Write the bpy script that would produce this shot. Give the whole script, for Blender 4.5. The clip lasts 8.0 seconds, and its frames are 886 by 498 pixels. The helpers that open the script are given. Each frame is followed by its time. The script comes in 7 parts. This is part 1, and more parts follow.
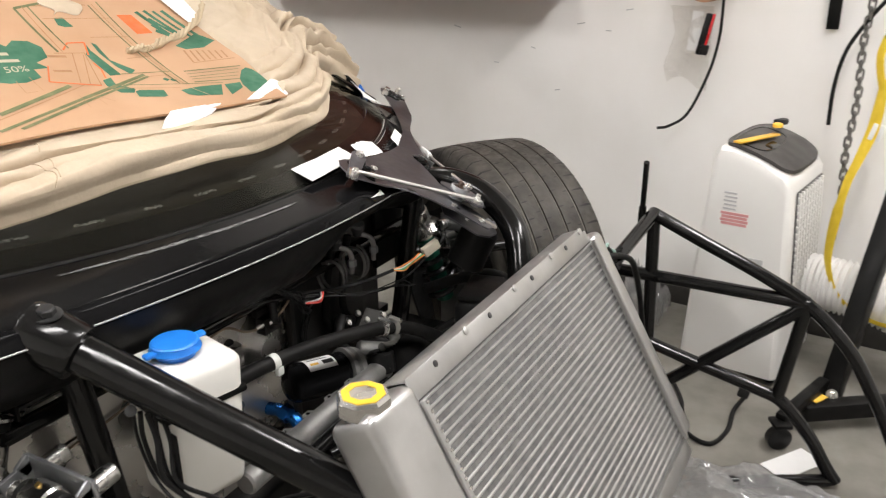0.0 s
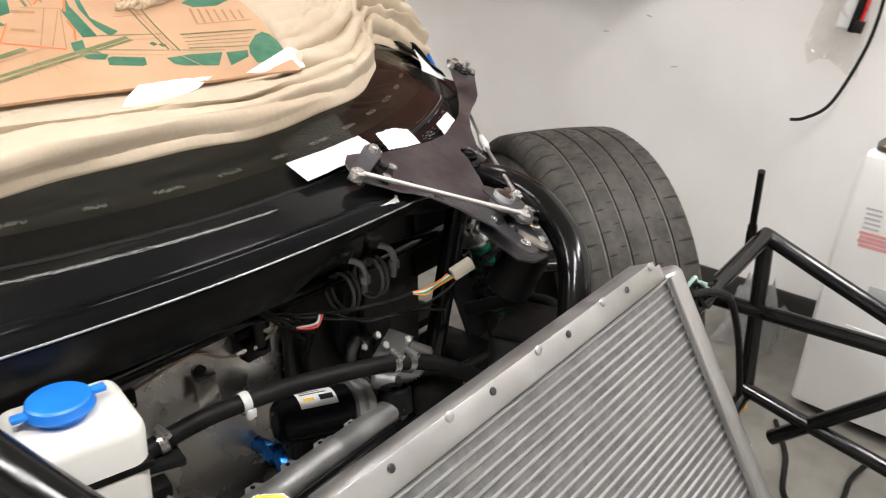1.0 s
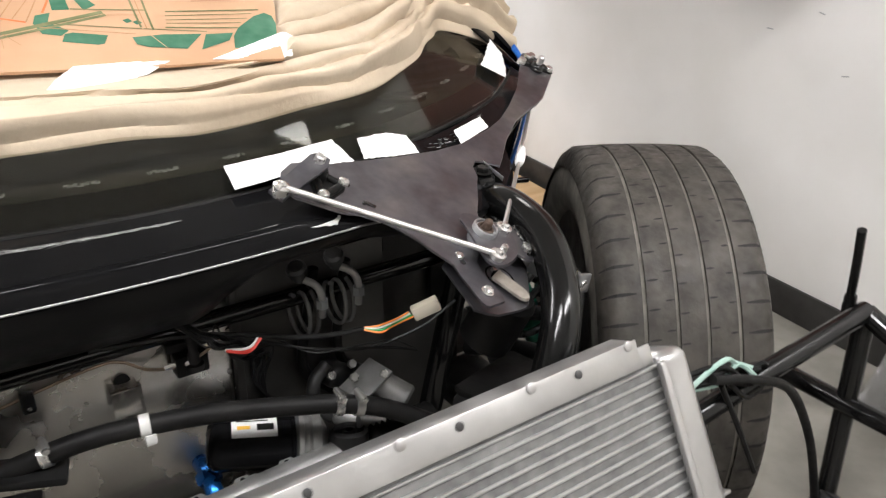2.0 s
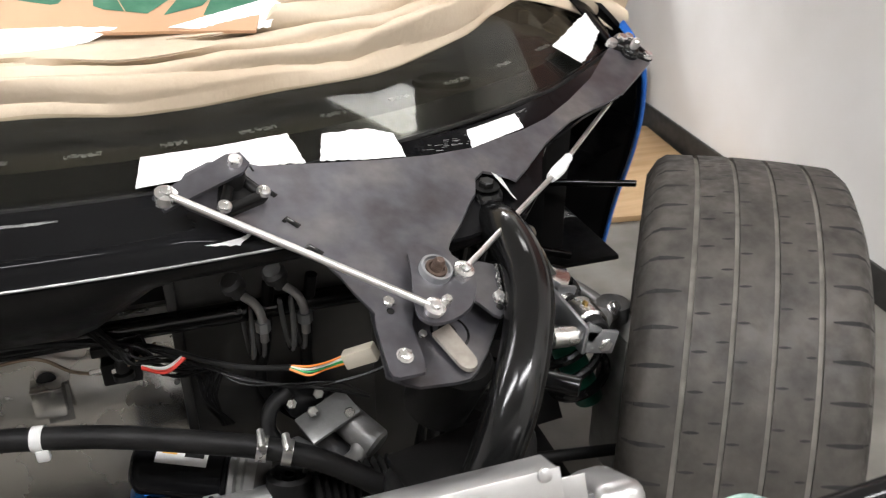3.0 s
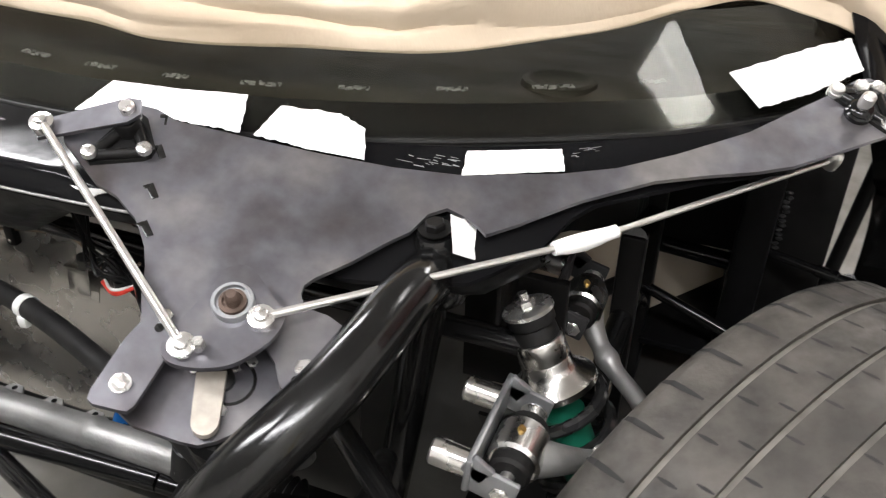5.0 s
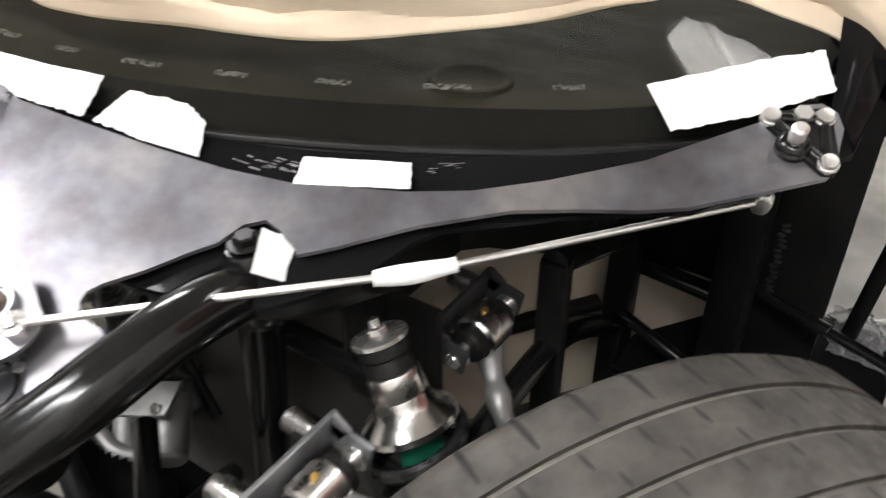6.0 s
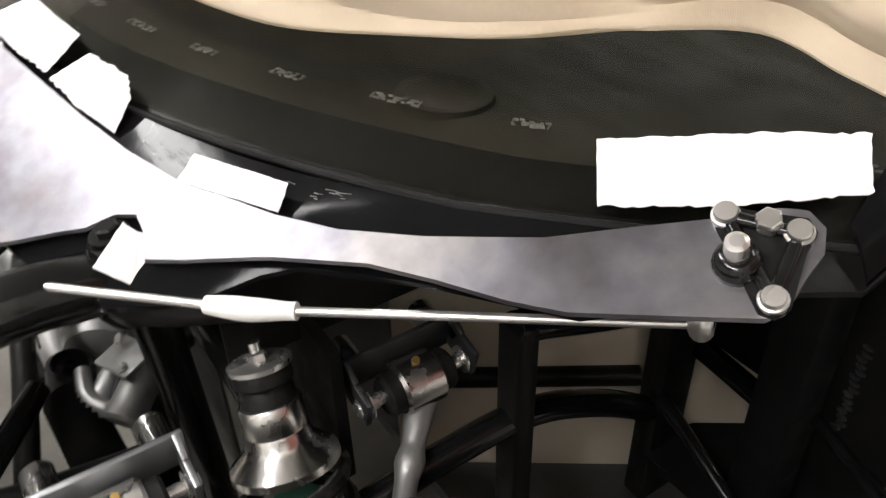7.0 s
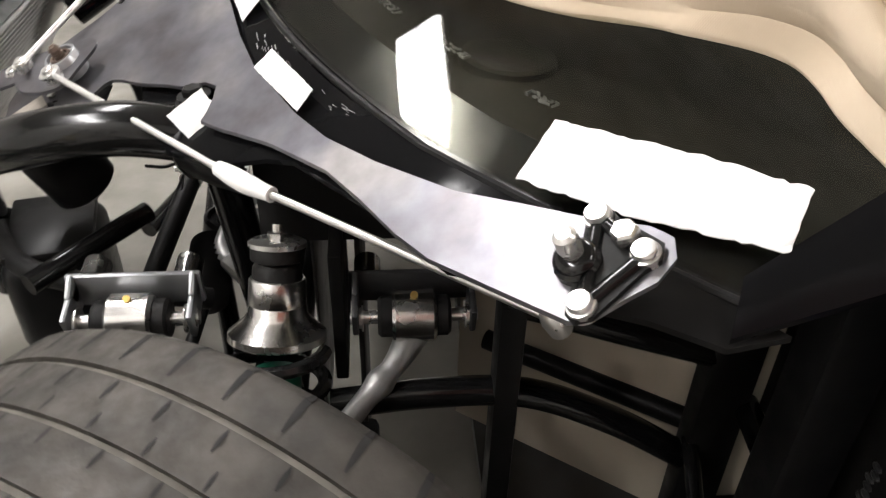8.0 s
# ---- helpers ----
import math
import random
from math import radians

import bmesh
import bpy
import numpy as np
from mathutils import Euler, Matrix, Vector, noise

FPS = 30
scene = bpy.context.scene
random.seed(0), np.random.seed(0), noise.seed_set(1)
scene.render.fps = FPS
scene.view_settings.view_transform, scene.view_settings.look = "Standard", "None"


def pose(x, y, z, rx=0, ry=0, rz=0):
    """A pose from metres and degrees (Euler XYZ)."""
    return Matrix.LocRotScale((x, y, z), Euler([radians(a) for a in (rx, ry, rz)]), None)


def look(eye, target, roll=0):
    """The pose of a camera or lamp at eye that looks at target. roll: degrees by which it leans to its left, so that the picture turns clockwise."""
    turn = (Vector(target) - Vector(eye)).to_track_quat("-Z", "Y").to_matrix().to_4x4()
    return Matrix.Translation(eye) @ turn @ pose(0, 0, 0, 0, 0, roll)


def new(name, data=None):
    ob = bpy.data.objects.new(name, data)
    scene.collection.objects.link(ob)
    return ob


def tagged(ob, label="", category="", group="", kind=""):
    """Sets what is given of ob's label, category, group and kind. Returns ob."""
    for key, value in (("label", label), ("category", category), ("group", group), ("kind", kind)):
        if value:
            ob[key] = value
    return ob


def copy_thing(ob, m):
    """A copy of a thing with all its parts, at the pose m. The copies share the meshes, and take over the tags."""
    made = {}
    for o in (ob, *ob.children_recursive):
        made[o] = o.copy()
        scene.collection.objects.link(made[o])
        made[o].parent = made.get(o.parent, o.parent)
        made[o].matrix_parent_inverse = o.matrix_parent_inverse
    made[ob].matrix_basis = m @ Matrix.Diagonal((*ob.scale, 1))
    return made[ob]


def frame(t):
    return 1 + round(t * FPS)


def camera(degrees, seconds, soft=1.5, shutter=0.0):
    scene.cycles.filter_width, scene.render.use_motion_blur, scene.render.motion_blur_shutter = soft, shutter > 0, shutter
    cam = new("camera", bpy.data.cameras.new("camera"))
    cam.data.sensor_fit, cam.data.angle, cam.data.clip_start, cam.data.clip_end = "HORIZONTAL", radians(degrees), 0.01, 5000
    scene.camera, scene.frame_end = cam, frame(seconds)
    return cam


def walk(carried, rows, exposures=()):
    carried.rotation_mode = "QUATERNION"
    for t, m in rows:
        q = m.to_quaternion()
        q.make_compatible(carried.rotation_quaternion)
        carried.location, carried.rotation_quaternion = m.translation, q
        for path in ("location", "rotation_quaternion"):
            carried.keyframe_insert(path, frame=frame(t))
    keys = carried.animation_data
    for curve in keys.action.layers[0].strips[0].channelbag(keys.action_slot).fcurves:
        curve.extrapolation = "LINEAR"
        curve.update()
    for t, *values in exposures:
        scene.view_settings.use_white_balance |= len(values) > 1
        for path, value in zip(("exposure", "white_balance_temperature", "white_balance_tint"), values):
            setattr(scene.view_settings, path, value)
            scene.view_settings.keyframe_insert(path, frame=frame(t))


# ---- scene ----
from mathutils import geometry

cam = camera(57.28, 8.0, soft=1.2, shutter=0.35)
PATH = [
    (0, (-1.411, -0.826, 1.183), (0.23, 0.076, 0.482), -0.8),
    (0.5, (-1.234, -0.803, 1.171), (0.323, 0.215, 0.437), -0.2),
    (1, (-1.064, -0.784, 1.159), (0.379, 0.355, 0.372), -0.0),
    (1.5, (-0.89, -0.818, 1.146), (0.382, 0.489, 0.325), -0.1),
    (2, (-0.687, -0.864, 1.153), (0.371, 0.611, 0.312), 0.6),
    (2.2, (-0.601, -0.855, 1.142), (0.366, 0.674, 0.289), 0.65),
    (3.3, (-0.222, -0.775, 1.133), (0.167, 0.939, 0.179), -0.1),
    (3.5, (-0.16, -0.769, 1.13), (0.109, 0.967, 0.174), 0.3),
    (4, (-0.02, -0.714, 1.123), (-0.07, 1.017, 0.123), 1.0),
    (4.2, (0.034, -0.676, 1.124), (-0.135, 1.03, 0.094), 0.9),
    (5.3, (0.292, -0.518, 1.12), (-0.469, 0.98, 0.036), 0.6),
    (5.5, (0.338, -0.484, 1.129), (-0.509, 0.946, 0.016), 0.1),
    (6, (0.416, -0.347, 1.115), (-0.502, 1.022, -0.018), -0.4),
    (6.5, (0.47, -0.176, 1.103), (-0.585, 1.067, -0.055), -0.1),
    (7, (0.536, -0.06, 1.096), (-0.821, 0.816, -0.084), -1.6),
    (7.5, (0.64, 0.05, 1.109), (-0.882, 0.532, -0.096), -0.5),
    (8, (0.66, 0.161, 1.087), (-0.933, 0.307, -0.113), 1.5),
]
walk(cam, [(t, look(eye, target, roll)) for t, eye, target, roll in PATH],
     [(0, -0.12, 6480), (1, 0.02, 6400), (2, 0.08, 6300), (3.5, 0.2, 6200), (4, 0.24, 6200), (5.5, 0.48, 6250), (6.5, 0.34, 6320), (7, 0.25, 6400), (7.5, 0.24, 6400), (8, 0.26, 6400)])

# ---- light ----
world = bpy.data.worlds.new("world")
scene.world = world
world.use_nodes = True
world.node_tree.nodes["Background"].inputs[0].default_value = (0.75, 0.78, 0.8, 1)
world.node_tree.nodes["Background"].inputs[1].default_value = 0.01
CEIL = 2.62


# ---- materials ----
def nodes(name, rough=0.5, metal=0.0, spec=0.5):
    m = bpy.data.materials.new(name)
    m.use_nodes = True
    n = m.node_tree.nodes
    b = n["Principled BSDF"]
    b.inputs["Roughness"].default_value = rough
    b.inputs["Metallic"].default_value = metal
    b.inputs["Specular IOR Level"].default_value = spec
    return m, n, m.node_tree.links, b


def surface(name, dark, light, scale=8.0, rough=(0.4, 0.6), metal=0.0, bump=0.0, bump_scale=200.0, spec=0.5, stretch=(1, 1, 1), detail=6.0,
            coat=0.0, random_tint=0.0, contrast=(0.3, 0.7), per_island=False):
    """A surface that varies between two colours and two gloss levels, with fine relief."""
    m, n, l, b = nodes(name, rough[0], metal, spec)
    tc = n.new("ShaderNodeTexCoord")
    mp = n.new("ShaderNodeMapping")
    mp.inputs["Scale"].default_value = stretch
    l.new(tc.outputs["Object"], mp.inputs[0])
    big = n.new("ShaderNodeTexNoise")
    big.inputs["Scale"].default_value, big.inputs["Detail"].default_value = scale, detail
    l.new(mp.outputs[0], big.inputs["Vector"])
    ramp = n.new("ShaderNodeValToRGB")
    ramp.color_ramp.elements[0].position, ramp.color_ramp.elements[1].position = contrast
    ramp.color_ramp.elements[0].color, ramp.color_ramp.elements[1].color = (*dark, 1), (*light, 1)
    l.new(big.outputs[0], ramp.inputs[0])
    out = ramp.outputs[0]
    if random_tint:
        info = n.new("ShaderNodeNewGeometry" if per_island else "ShaderNodeObjectInfo")
        hsv = n.new("ShaderNodeHueSaturation")
        mr = n.new("ShaderNodeMapRange")
        mr.inputs["To Min"].default_value, mr.inputs["To Max"].default_value = 1 - random_tint, 1 + random_tint
        l.new(info.outputs["Random Per Island" if per_island else "Random"], mr.inputs[0])
        l.new(mr.outputs[0], hsv.inputs["Value"])
        l.new(out, hsv.inputs["Color"])
        out = hsv.outputs[0]
    l.new(out, b.inputs["Base Color"])
    rr = n.new("ShaderNodeMapRange")
    rr.inputs["From Min"].default_value, rr.inputs["From Max"].default_value = 0.35, 0.65
    rr.inputs["To Min"].default_value, rr.inputs["To Max"].default_value = rough
    small = n.new("ShaderNodeTexNoise")
    small.inputs["Scale"].default_value, small.inputs["Detail"].default_value = scale * 3.1, 5
    l.new(mp.outputs[0], small.inputs["Vector"])
    l.new(small.outputs[0], rr.inputs[0])
    l.new(rr.outputs[0], b.inputs["Roughness"])
    b.inputs["Coat Weight"].default_value = coat
    b.inputs["Coat Roughness"].default_value = 0.08
    if bump:
        fine = n.new("ShaderNodeTexNoise")
        fine.inputs["Scale"].default_value, fine.inputs["Detail"].default_value = bump_scale, 4
        l.new(mp.outputs[0], fine.inputs["Vector"])
        bp = n.new("ShaderNodeBump")
        bp.inputs["Strength"].default_value, bp.inputs["Distance"].default_value = bump, 0.002
        l.new(fine.outputs[0], bp.inputs["Height"])
        l.new(bp.outputs[0], b.inputs["Normal"])
    return m


def steel_sheet():
    """Bare hot-rolled sheet: violet-brown mill scale with blue heat tint, brushed in places."""
    m, n, l, b = nodes("sheet_steel", 0.38, 0.85)
    tc = n.new("ShaderNodeTexCoord")
    a = n.new("ShaderNodeTexNoise")
    a.inputs["Scale"].default_value, a.inputs["Detail"].default_value = 9, 5
    l.new(tc.outputs["Object"], a.inputs["Vector"])
    r = n.new("ShaderNodeValToRGB")
    e = r.color_ramp.elements
    e[0].position, e[0].color = 0.32, (0.095, 0.085, 0.087, 1)
    e[1].position, e[1].color = 0.68, (0.21, 0.2, 0.197, 1)
    k = r.color_ramp.elements.new(0.5)
    k.color = (0.145, 0.143, 0.158, 1)
    l.new(a.outputs[0], r.inputs[0])
    c = n.new("ShaderNodeTexNoise")
    c.inputs["Scale"].default_value, c.inputs["Detail"].default_value = 60, 8
    l.new(tc.outputs["Object"], c.inputs["Vector"])
    mx = n.new("ShaderNodeMix")
    mx.data_type, mx.blend_type = "RGBA", "OVERLAY"
    mx.inputs[0].default_value = 0.35
    l.new(r.outputs[0], mx.inputs[6])
    l.new(c.outputs[0], mx.inputs[7])
    l.new(mx.outputs[2], b.inputs["Base Color"])
    rr = n.new("ShaderNodeMapRange")
    rr.inputs["From Min"].default_value, rr.inputs["From Max"].default_value = 0.3, 0.7
    rr.inputs["To Min"].default_value, rr.inputs["To Max"].default_value = 0.3, 0.42
    l.new(a.outputs[0], rr.inputs[0])
    l.new(rr.outputs[0], b.inputs["Roughness"])
    bp = n.new("ShaderNodeBump")
    bp.inputs["Strength"].default_value, bp.inputs["Distance"].default_value = 0.12, 0.001
    l.new(c.outputs[0], bp.inputs["Height"])
    l.new(bp.outputs[0], b.inputs["Normal"])
    return m


def woven(name, dark, light):
    """Canvas: two crossed thread waves under soft stains."""
    m, n, l, b = nodes(name, 0.9, 0.0, 0.2)
    tc = n.new("ShaderNodeTexCoord")
    a = n.new("ShaderNodeTexNoise")
    a.inputs["Scale"].default_value, a.inputs["Detail"].default_value = 6, 6
    l.new(tc.outputs["Object"], a.inputs["Vector"])
    r = n.new("ShaderNodeValToRGB")
    r.color_ramp.elements[0].position, r.color_ramp.elements[1].position = 0.3, 0.7
    r.color_ramp.elements[0].color, r.color_ramp.elements[1].color = (*dark, 1), (*light, 1)
    l.new(a.outputs[0], r.inputs[0])
    l.new(r.outputs[0], b.inputs["Base Color"])
    waves = []
    for axis in ("X", "Y"):
        w = n.new("ShaderNodeTexWave")
        w.bands_direction = axis
        w.inputs["Scale"].default_value, w.inputs["Distortion"].default_value = 260, 1.5
        l.new(tc.outputs["Object"], w.inputs["Vector"])
        waves.append(w)
    ad = n.new("ShaderNodeMath")
    l.new(waves[0].outputs["Fac"], ad.inputs[0])
    l.new(waves[1].outputs["Fac"], ad.inputs[1])
    bp = n.new("ShaderNodeBump")
    bp.inputs["Strength"].default_value, bp.inputs["Distance"].default_value = 0.06, 0.0008
    l.new(ad.outputs[0], bp.inputs["Height"])
    wr = n.new("ShaderNodeTexNoise")
    wr.inputs["Scale"].default_value, wr.inputs["Detail"].default_value = 28, 3
    l.new(tc.outputs["Object"], wr.inputs["Vector"])
    b2 = n.new("ShaderNodeBump")
    b2.inputs["Strength"].default_value, b2.inputs["Distance"].default_value = 0.35, 0.006
    l.new(wr.outputs[0], b2.inputs["Height"])
    l.new(bp.outputs[0], b2.inputs["Normal"])
    l.new(b2.outputs[0], b.inputs["Normal"])
    return m


def glass(name, tint=(0.75, 0.8, 0.78), rough=0.01):
    m, n, l, b = nodes(name, rough)
    b.inputs["Base Color"].default_value = (*tint, 1)
    b.inputs["Transmission Weight"].default_value = 1.0
    b.inputs["IOR"].default_value = 1.5
    return m


def thin_clear(name, tint, gloss, rough=0.0):
    """A clear pane or film: tinted see-through with a Fresnel gloss."""
    m, n, l, b = nodes(name)
    n.remove(b)
    see, shine, mix, fr = n.new("ShaderNodeBsdfTransparent"), n.new("ShaderNodeBsdfGlossy"), n.new("ShaderNodeMixShader"), n.new("ShaderNodeLayerWeight")
    see.inputs["Color"].default_value = (*tint, 1)
    shine.inputs["Roughness"].default_value = rough
    fr.inputs["Blend"].default_value = 0.5
    steep, scale = n.new("ShaderNodeMath"), n.new("ShaderNodeMath")
    steep.operation, scale.operation = "POWER", "MULTIPLY_ADD"
    steep.inputs[1].default_value = 4.5
    scale.inputs[1].default_value, scale.inputs[2].default_value = 0.5, gloss
    l.new(fr.outputs["Facing"], steep.inputs[0])
    l.new(steep.outputs[0], scale.inputs[0])
    l.new(scale.outputs[0], mix.inputs[0])
    l.new(see.outputs[0], mix.inputs[1])
    l.new(shine.outputs[0], mix.inputs[2])
    l.new(mix.outputs[0], n["Material Output"].inputs["Surface"])
    return m


def glowing(name, colour, strength):
    m, n, l, b = nodes(name)
    b.inputs["Emission Color"].default_value = (*colour, 1)
    b.inputs["Emission Strength"].default_value = strength
    return m


GLOSS_BLACK = surface("gloss_black_paint", (0.003, 0.003, 0.0035), (0.008, 0.008, 0.0085), 5, (0.05, 0.15), bump=0.03, bump_scale=90, spec=0.085)
TUBE_BLACK = surface("powder_black", (0.003, 0.003, 0.003), (0.008, 0.008, 0.008), 12, (0.09, 0.20), bump=0.07, bump_scale=55, spec=0.36)
SATIN_BLACK = surface("satin_black", (0.004, 0.004, 0.004), (0.011, 0.0105, 0.01), 14, (0.32, 0.5), bump=0.08, bump_scale=250, spec=0.13)
# Blacker than the satin paint: the shade behind the wheel is in this colour.
SHADED_BLACK = surface("shaded_matte_black", (0.0025, 0.0025, 0.003), (0.006, 0.006, 0.006), 10, (0.5, 0.7), bump=0.05, bump_scale=200, spec=0.12)
DARK_STEEL = surface("dark_grey_steel", (0.03, 0.03, 0.031), (0.06, 0.06, 0.06), 14, (0.35, 0.5), 0.5, 0.06, 250)
PLASTIC_BLACK = surface("black_plastic", (0.005, 0.005, 0.005), (0.013, 0.013, 0.013), 20, (0.32, 0.46), bump=0.06, bump_scale=400, spec=0.22)
HOSE_RUBBER = surface("hose_rubber", (0.006, 0.006, 0.006), (0.015, 0.0145, 0.014), 25, (0.42, 0.58), bump=0.1, bump_scale=350, spec=0.14)
TYRE_RUBBER = surface("tyre_rubber", (0.024, 0.0215, 0.0180), (0.066, 0.0590, 0.0505), 22, (0.5, 0.8), bump=0.22, bump_scale=150, spec=0.4)
GROOVE_RUBBER = surface("groove_rubber", (0.10, 0.094, 0.08), (0.20, 0.185, 0.16), 30, (0.8, 0.95), bump=0.1, bump_scale=300)
SHEET_STEEL = steel_sheet()
RAD_ALU = surface("radiator_aluminium", (0.42, 0.42, 0.415), (0.58, 0.58, 0.575), 9, (0.3, 0.44), 0.95, 0.08, 300)
FIN_ALU = surface("fin_aluminium", (0.13, 0.13, 0.13), (0.23, 0.23, 0.225), 60, (0.45, 0.65), 0.6, 0.15, 400)
BRIGHT_ALU = surface("bright_aluminium", (0.55, 0.54, 0.52), (0.8, 0.79, 0.77), 8, (0.18, 0.3), 1.0, 0.05, 400)
CAST_ALU = surface("cast_aluminium", (0.2, 0.2, 0.195), (0.36, 0.355, 0.345), 16, (0.4, 0.6), 0.7, 0.2, 220)
ZINC = surface("zinc_plated_steel", (0.62, 0.61, 0.59), (0.74, 0.73, 0.71), 12, (0.24, 0.32), 0.9, 0.02, 300)
ROD_STEEL = surface("drawn_steel_rod", (0.6, 0.59, 0.57), (0.68, 0.67, 0.65), 6, (0.3, 0.34), 0.9)
RUST = surface("rusty_steel", (0.05, 0.032, 0.024), (0.13, 0.09, 0.07), 60, (0.5, 0.7), 0.5, 0.2, 300)
BRACKET_GREY = surface("grey_steel_bracket", (0.25, 0.26, 0.27), (0.42, 0.43, 0.44), 14, (0.3, 0.45), 0.8, 0.08, 250)
FIREWALL_ALU = surface("firewall_aluminium", (0.46, 0.445, 0.42), (0.64, 0.62, 0.59), 4, (0.2, 0.34), 0.88, 0.05, 120)
CUT_SHADE = surface("tread_cut_shade", (0.008, 0.008, 0.008), (0.016, 0.015, 0.014), 20, (0.85, 0.95))
MAHOGANY = surface("red_brown_wood", (0.16, 0.045, 0.03), (0.26, 0.08, 0.05), 4, (0.35, 0.5), stretch=(1, 1, 12))
CANVAS_SEAM = surface("seam_thread", (0.40, 0.31, 0.21), (0.52, 0.42, 0.3), 60, (0.8, 0.9))
BLUE_ANOD = surface("blue_anodised", (0.01, 0.09, 0.32), (0.02, 0.16, 0.5), 10, (0.2, 0.32), 0.8)
RED_ANOD = surface("red_anodised", (0.45, 0.02, 0.03), (0.6, 0.04, 0.05), 10, (0.2, 0.32), 0.6)
CANVAS = woven("canvas", (0.49, 0.40, 0.293), (0.615, 0.522, 0.398))
ROPE = woven("rope", (0.42, 0.33, 0.22), (0.62, 0.51, 0.36))
CARD = surface("cardboard", (0.44, 0.262, 0.150), (0.53, 0.33, 0.200), 5, (0.75, 0.9), bump=0.06, bump_scale=150)
INK_OLIVE = surface("olive_ink", (0.10, 0.125, 0.05), (0.19, 0.19, 0.09), 40, (0.7, 0.85))
INK_GREEN = surface("green_ink", (0.03, 0.125, 0.07), (0.065, 0.18, 0.11), 30, (0.7, 0.85))
CARD_PALE = surface("pale_ink", (0.42, 0.36, 0.26), (0.5, 0.44, 0.33), 30, (0.7, 0.85))
INK_ORANGE = surface("orange_ink", (0.62, 0.13, 0.03), (0.72, 0.18, 0.06), 30, (0.7, 0.85))
INK_BROWN = surface("brown_ink", (0.32, 0.17, 0.08), (0.4, 0.22, 0.11), 30, (0.7, 0.85))
PAPER_TAPE = surface("white_tape", (0.78, 0.78, 0.77), (0.86, 0.86, 0.85), 12, (0.75, 0.9), bump=0.15, bump_scale=160)
WALL_PAINT = surface("wall_paint", (0.80, 0.78, 0.742), (0.90, 0.888, 0.868), 2.1, (0.6, 0.8), bump=0.06, bump_scale=60, detail=9)
# Ceiling colour lowered to dim its reflection in the windshield.
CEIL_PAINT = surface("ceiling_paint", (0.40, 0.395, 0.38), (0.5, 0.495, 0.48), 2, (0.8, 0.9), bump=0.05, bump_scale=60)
CONCRETE = surface("concrete", (0.115, 0.107, 0.091), (0.255, 0.243, 0.214), 4.5, (0.35, 0.7), bump=0.14, bump_scale=90, detail=11, contrast=(0.28, 0.68))
RUBBER_BASE = surface("rubber_base", (0.016, 0.015, 0.014), (0.035, 0.033, 0.03), 10, (0.4, 0.6))
AC_WHITE = surface("ac_white_plastic", (0.70, 0.69, 0.66), (0.78, 0.77, 0.75), 3, (0.3, 0.45), bump=0.03, bump_scale=200)
AC_DARK = surface("ac_dark_plastic", (0.04, 0.037, 0.034), (0.075, 0.07, 0.066), 5, (0.45, 0.6), bump=0.05, bump_scale=200)
LABEL_RED = surface("label_red", (0.62, 0.28, 0.28), (0.70, 0.36, 0.36), 30, (0.5, 0.6))
LABEL_GREY = surface("label_grey", (0.42, 0.42, 0.42), (0.5, 0.5, 0.5), 30, (0.5, 0.6))
YELLOW = surface("yellow_webbing", (0.72, 0.50, 0.02), (0.85, 0.62, 0.05), 40, (0.6, 0.8), bump=0.3, bump_scale=500)
YELLOW_TOOL = surface("yellow_plastic", (0.75, 0.42, 0.04), (0.85, 0.52, 0.07), 12, (0.35, 0.5))
YELLOW_DECAL = surface("yellow_decal", (0.66, 0.42, 0.02), (0.80, 0.54, 0.04), 12, (0.3, 0.45))
TANK_PLASTIC = surface("milky_plastic", (0.74, 0.72, 0.66), (0.82, 0.81, 0.77), 5, (0.35, 0.5), bump=0.03, bump_scale=80)
CAP_BLUE = surface("blue_cap_plastic", (0.01, 0.16, 0.62), (0.02, 0.22, 0.72), 14, (0.3, 0.42))
TAPE_BLUE = surface("blue_masking_tape", (0.01, 0.11, 0.50), (0.02, 0.17, 0.62), 30, (0.6, 0.75), bump=0.1, bump_scale=300)
CHAIN_GREY = surface("chain_steel", (0.13, 0.125, 0.12), (0.28, 0.27, 0.25), 30, (0.4, 0.6), 0.8)
FOIL = glass("clear_film", (0.92, 0.92, 0.92), 0.1)
FOIL.node_tree.nodes["Principled BSDF"].inputs["Transmission Weight"].default_value = 0.85
WINDSHIELD = thin_clear("windshield_glass", (0.78, 0.78, 0.74), 0.014)
CLEAR_FILM = thin_clear("clear_packaging", (0.975, 0.97, 0.96), 0.07, 0.14)
SCUFF = surface("scuffed_paint", (0.11, 0.11, 0.11), (0.26, 0.26, 0.255), 90, (0.6, 0.8))
FRIT = surface("black_frit", (0.006, 0.006, 0.006), (0.011, 0.011, 0.011), 10, (0.1, 0.16))
SLOT_GREY = surface("slot_grey", (0.10, 0.10, 0.095), (0.34, 0.34, 0.33), 60, (0.5, 0.6))
DASH = surface("dash_vinyl", (0.016, 0.014, 0.0105), (0.036, 0.032, 0.024), 5, (0.55, 0.75), bump=0.18, bump_scale=14, spec=0.14, stretch=(1, 2.5, 1))
WOOD = surface("plywood", (0.48, 0.31, 0.15), (0.62, 0.43, 0.24), 3, (0.55, 0.7), stretch=(1, 7, 1), bump=0.05, bump_scale=120)
RED_PAINT = surface("red_tool_paint", (0.5, 0.015, 0.02), (0.62, 0.03, 0.03), 6, (0.2, 0.35), coat=0.3)
